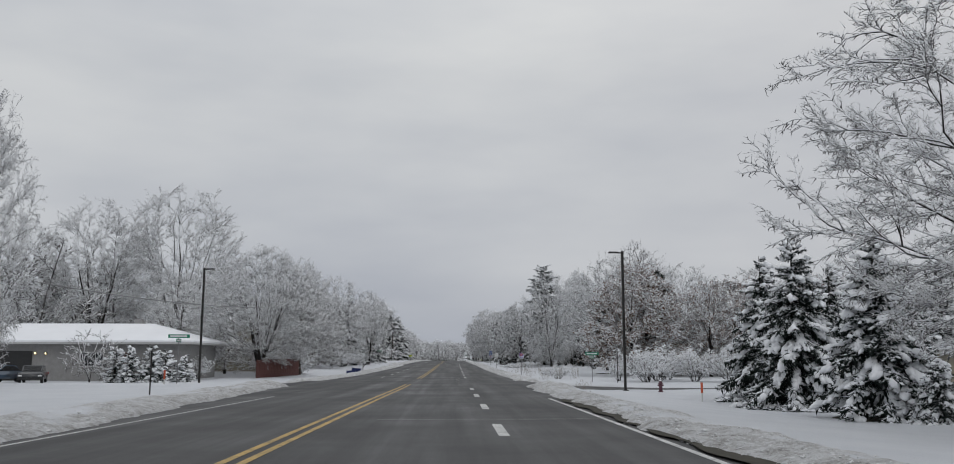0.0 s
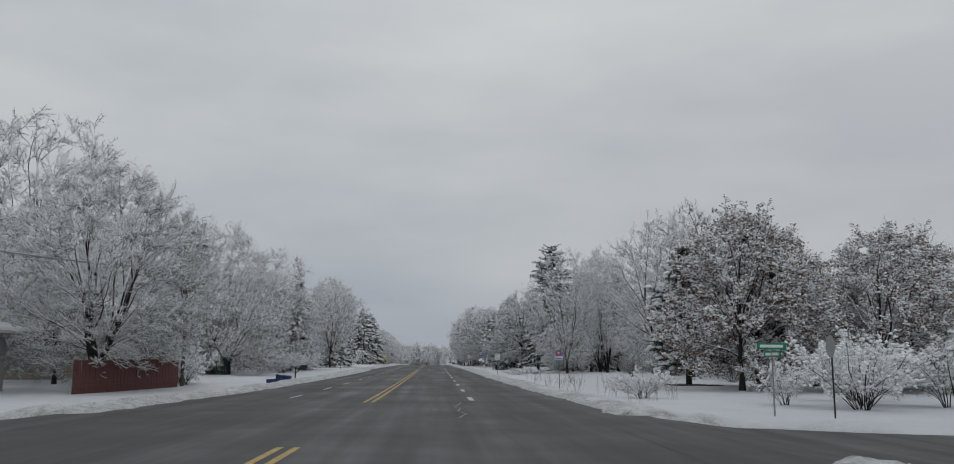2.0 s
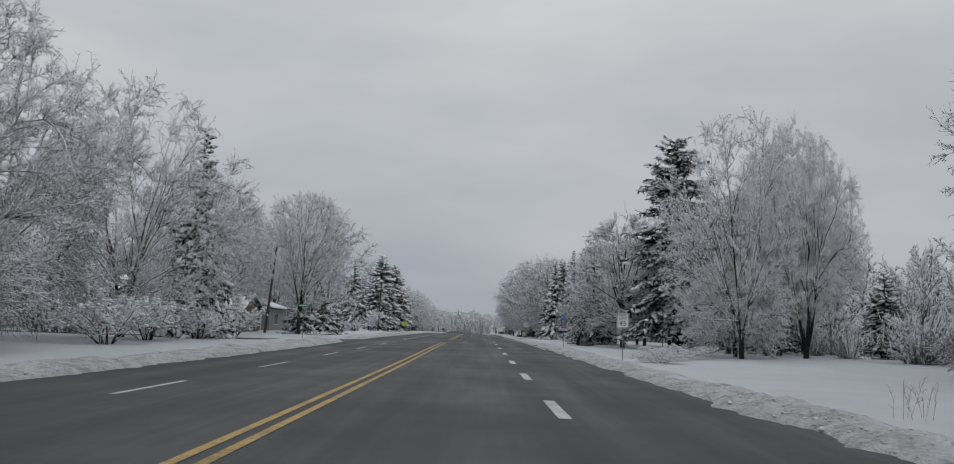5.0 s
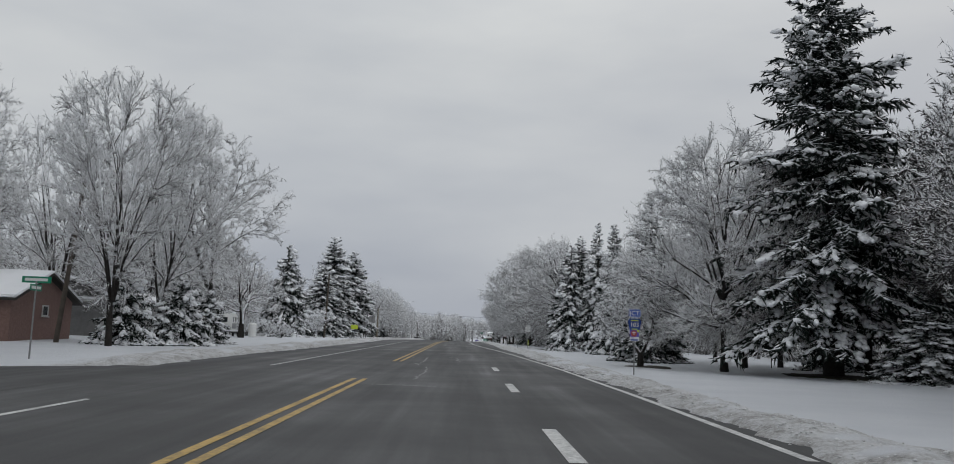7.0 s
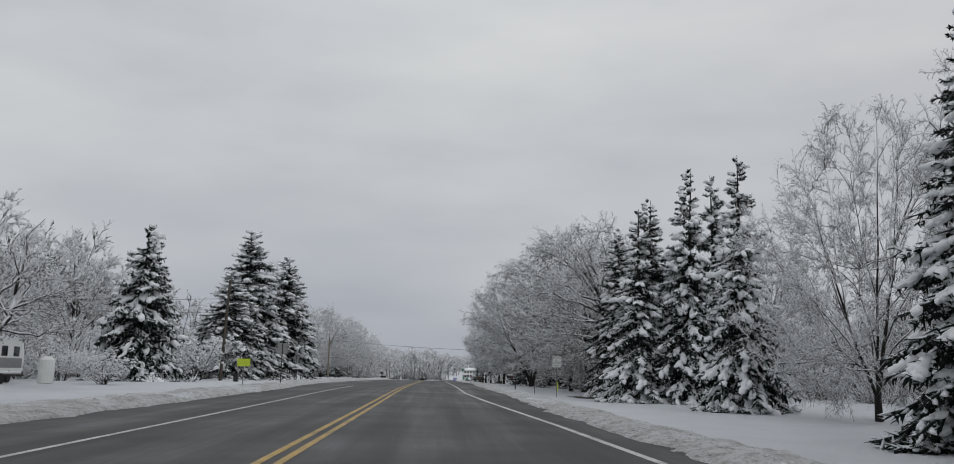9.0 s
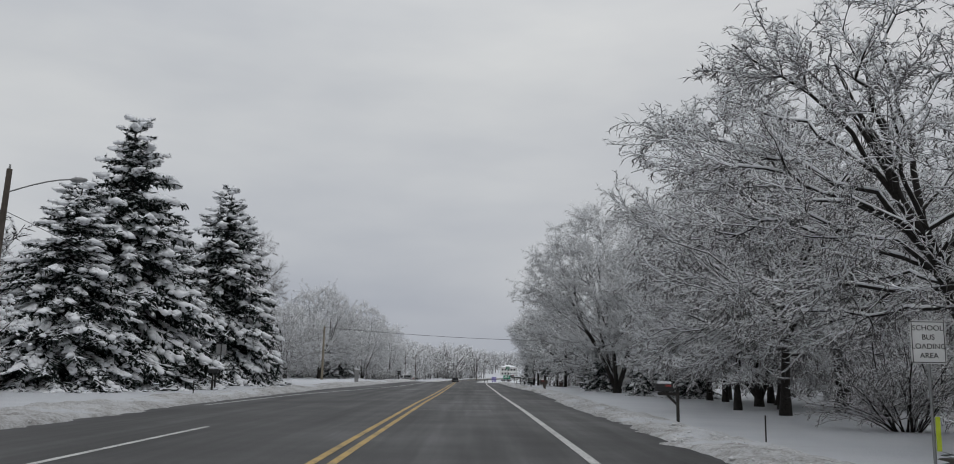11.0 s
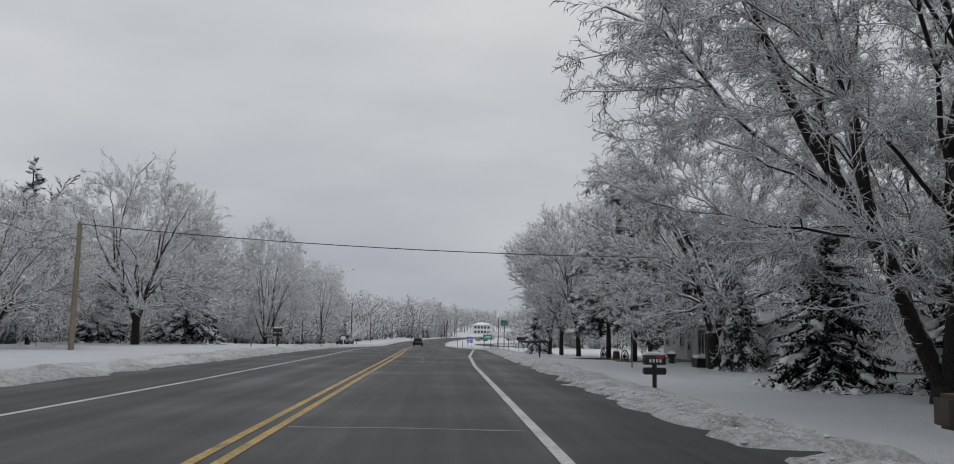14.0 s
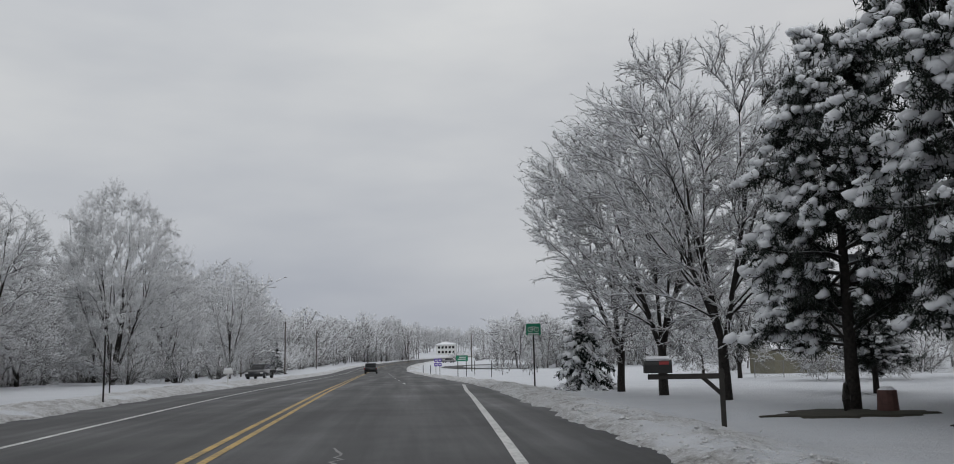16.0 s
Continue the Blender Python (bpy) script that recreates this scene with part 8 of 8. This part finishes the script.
t = empty_thing("planter", 14.7, 330.6, stand(14.7, 330.6), 0, "dark planter tub heaped with snow", "planter", "planters")
part("tub", prism(bmesh.new(), [(-.45, .0), (.45, 0), (.52, .5), (-.52, .5)], -.35, .35), M_BLACK, t)
part("snow_heap", box(bmesh.new(), -.38, .38, -.52, .52, .503, .68, .08), M_SNOW, t)
t = empty_thing("stone_urn", 14.4, 335.4, stand(14.4, 335.4), 0, "dark garden urn capped with snow", "planter", "planters")
part("foot", rod(bmesh.new(), (0, 0, 0), (0, 0, .25), .22, .12, 12), M_DARKMETAL, t)
part("bowl", rod(bmesh.new(), (0, 0, .25), (0, 0, .6), .14, .33, 12), M_DARKMETAL, t)
part("snow_heap", rod(bmesh.new(), (0, 0, .602), (0, 0, .75), .3, .14, 12), M_SNOW, t)
t = empty_thing("garden_chair", 15.2, 333.2, stand(15.2, 333.2), 250, "small dark garden chair by the wall", "chair")
part("seat", box(bmesh.new(), -.22, .22, -.22, .22, .42, .46), M_DARKWOOD, t)
part("backrest", box(bmesh.new(), -.22, .22, .2, .24, .46, .95), M_DARKWOOD, t)
for a in (-.2, .2):
    for b in (-.2, .2):
        part("leg", rod(bmesh.new(), (a, b, 0), (a, b, .43), .02, None, 6), M_DARKWOOD, t)


def wagon_wheel(x, y, turn, r):
    t = empty_thing("wagon_wheel", x, y, stand(x, y) + r * .93, turn, "old dark wagon wheel leaning against a trunk", "wheel")
    bm = bmesh.new()
    n = 22
    for k in range(n):
        a, b = k * math.tau / n, (k + 1) * math.tau / n
        rod(bm, (r * math.cos(a), 0, r * math.sin(a)), (r * math.cos(b), 0, r * math.sin(b)), .035, None, 6)
    part("rim", bm, M_DARKWOOD, t)
    part("hub", rod(bmesh.new(), (0, -.09, 0), (0, .09, 0), .085, None, 12), M_DARKWOOD, t)
    for k in range(10):
        a = k * math.tau / 10
        part("spoke", rod(bmesh.new(), (.07 * math.cos(a), 0, .07 * math.sin(a)), (r * math.cos(a), 0, r * math.sin(a)), .02, None, 5), M_DARKWOOD, t)


wagon_wheel(11.95, 337.3, 44, .38)
wagon_wheel(11.62, 342.7, 54, .37)
t = empty_thing("tree_stump", 12.45, 342.3, stand(12.45, 342.3), 0, "dark stump at the foot of the pine", "stump")
part("stump", rod(bmesh.new(), (0, 0, -.1), (0, 0, .55), .26, .22, 12), M_COPPER, t)
part("snow_cap", rod(bmesh.new(), (0, 0, .552), (0, 0, .63), .2, .12, 12), M_SNOW, t)


def bare_patch(x, y, rx, ry, seed):
    rng = np.random.default_rng(seed)
    n = 40
    a = np.linspace(0, 6.283, n, endpoint=False)
    k = 1 + .22 * np.sin(a * 3 + rng.random() * 6) + .12 * rng.normal(0, 1, n)
    V = [(x, y, ground_z(x, y) + .07)]
    rings = []
    for f in (.35, .7, .9, 1.0):
        for i in range(n):
            xx, yy = x + rx * k[i] * f * math.cos(a[i]), y + ry * k[i] * f * math.sin(a[i])
            V.append((xx, yy, ground_z(xx, yy) + (.06 if f < .95 else -.07)))
    F3 = [(0, 1 + i, 1 + (i + 1) % n) for i in range(n)]
    F4 = [(1 + r * n + i, 1 + (r + 1) * n + i, 1 + (r + 1) * n + (i + 1) % n, 1 + r * n + (i + 1) % n) for r in range(3) for i in range(n)]
    tagged(raw("bare_ground", V, [np.array(F4), np.array(F3)], M_DIRT), "snow-free ground with needle litter under a tree", "ground", kind="structure")


for bx, by, ra, rb, sd in ((11.2, 342.0, 2.0, 1.2, 1), (12.6, 337.4, 1.5, 1.3, 2), (12.6, 238.5, 3.2, 4.6, 3), (20.6, 185.5, 2.4, 2.8, 4), (11.8, 190.6, 1.3, 1.8, 5), (21.2, 108.6, 2.2, 2.2, 6), (17.6, 33.4, 1.7, 1.5, 8), (26.5, 186.8, 2.0, 2.4, 9)):
    bare_patch(bx, by, ra, rb, sd)

# wire fence behind the maples
FX, FY = 25.5, 381.0
t = empty_thing("wire_fence", FX, FY, 0, 0, "grey chain-link fence around the back yard", "fence")
posts = [(FX + k * 2.0, FY - k * .3) for k in range(9)]
for a, b in posts:
    z = stand(a, b)
    part("post", rod(bmesh.new(), (a - FX, b - FY, z - .2), (a - FX, b - FY, z + 1.2), .03, None, 6), M_STEEL, t)
for (a, b), (c, d) in zip(posts[:-1], posts[1:]):
    z = stand(a, b)
    part("top_rail", rod(bmesh.new(), (a - FX, b - FY, z + 1.15), (c - FX, d - FY, stand(c, d) + 1.15), .022, None, 5), M_STEEL, t)
    bm = bmesh.new()
    for k in range(-19, 40):
        u, v = k / 40, (k + 19) / 40
        lo, hi = max(u, 0), min(v, 1)
        for s0, s1 in ((lo, hi), (hi, lo)):
            h0, h1 = ((s0 - u) / (v - u), (s1 - u) / (v - u)) if s0 < s1 else ((v - s0) / (v - u), (v - s1) / (v - u))
            p = (a + (c - a) * min(s0, 1) - FX, b + (d - b) * s0 - FY, z + .05 + 1.07 * h0)
            q = (a + (c - a) * min(s1, 1) - FX, b + (d - b) * s1 - FY, z + .05 + 1.07 * h1)
            rod(bm, p, q, .0022, None, 3)
    part("mesh_panel", bm, M_STEEL, t)
t = empty_thing("post_fence", 27, 195, 0, 0, "low wire fence on thin posts in the snow", "fence")
fp = [(22 + k * 2.8, 199 - k * 1.2) for k in range(6)]
for a, b in fp:
    part("post", rod(bmesh.new(), (a - 27, b - 195, stand(a, b) - .2), (a - 27, b - 195, stand(a, b) + 1.3), .035, None, 6), M_DARKWOOD, t)
for (a, b), (c, d) in zip(fp[:-1], fp[1:]):
    for z in (.5, 1.15):
        part("fence_wire", rod(bmesh.new(), (a - 27, b - 195, stand(a, b) + z), (c - 27, d - 195, stand(c, d) + z), .012, None, 4), M_STEEL, t)

# house at the east edge by the spruces
t = empty_thing("flat_roof_house", 32.5, 47.0, stand(32.5, 47) - .1, 0, "tan house with a flat snow-covered roof", "house", "houses")
wall_box("wall", t, -4, 6, -5, 5, 0, 2.7, M_TAN)
part("roof", box(bmesh.new(), -4.5, 6.5, -5.5, 5.5, 2.7, 2.9), M_TRIM, t)
part("roof_snow", box(bmesh.new(), -4.5, 6.5, -5.5, 5.5, 2.904, 3.12, .06), M_SNOW, t)
window_unit(t, -2.0, -.4, 1.0, 2.1, Matrix.Translation((0, -5, 0)), 1)
window_unit(t, -2.0, 0.0, 1.0, 2.1, Matrix.Translation((-4, 0, 0)) @ pose(0, 0, 0, 0, 0, -90), 1)

# apartment house far beyond the bend
ax, ay = 26.0, 822.0
t = empty_thing("apartment_house", ax, ay, float(base_z(ax, ay)) - .1, 0, "distant cream apartment house with a white hip roof", "house", "houses")
wall_box("wall", t, -5.6, 5.6, -5, 5, 0, 5.6, M_WHITEWALL)
hip_roof(t, -5.6, 5.6, -5, 5, 5.6, 1.7, .8)
for fl in range(2):
    for k in range(5):
        x = -4.8 + k * 2.05
        w = part("window", box(bmesh.new(), x, x + 1.3, -5.04, -4.98, .9 + fl * 2.7, 2.2 + fl * 2.7), M_GLASS, t)
        part("window_sill", box(bmesh.new(), x - .1, x + 1.4, -5.12, -5.0, .78 + fl * 2.7, .89 + fl * 2.7), M_TRIM, w)

# olive garage beyond the chain-link fence
t = empty_thing("olive_garage", 41.5, 407.0, stand(41.5, 407) - .1, 0, "olive-tan garage with snow heaped along its wall", "garage", "houses")
wall_box("wall", t, -4.2, 4.2, -3, 3, 0, 2.6, M_OLIVE)
gable_roof(t, -4.2, 4.2, -3, 3, 2.57, 1.2, .4, True)
gable_wall(t, -4.2, 4.2, -3, 3, 2.6, 1.15, True, M_OLIVE)
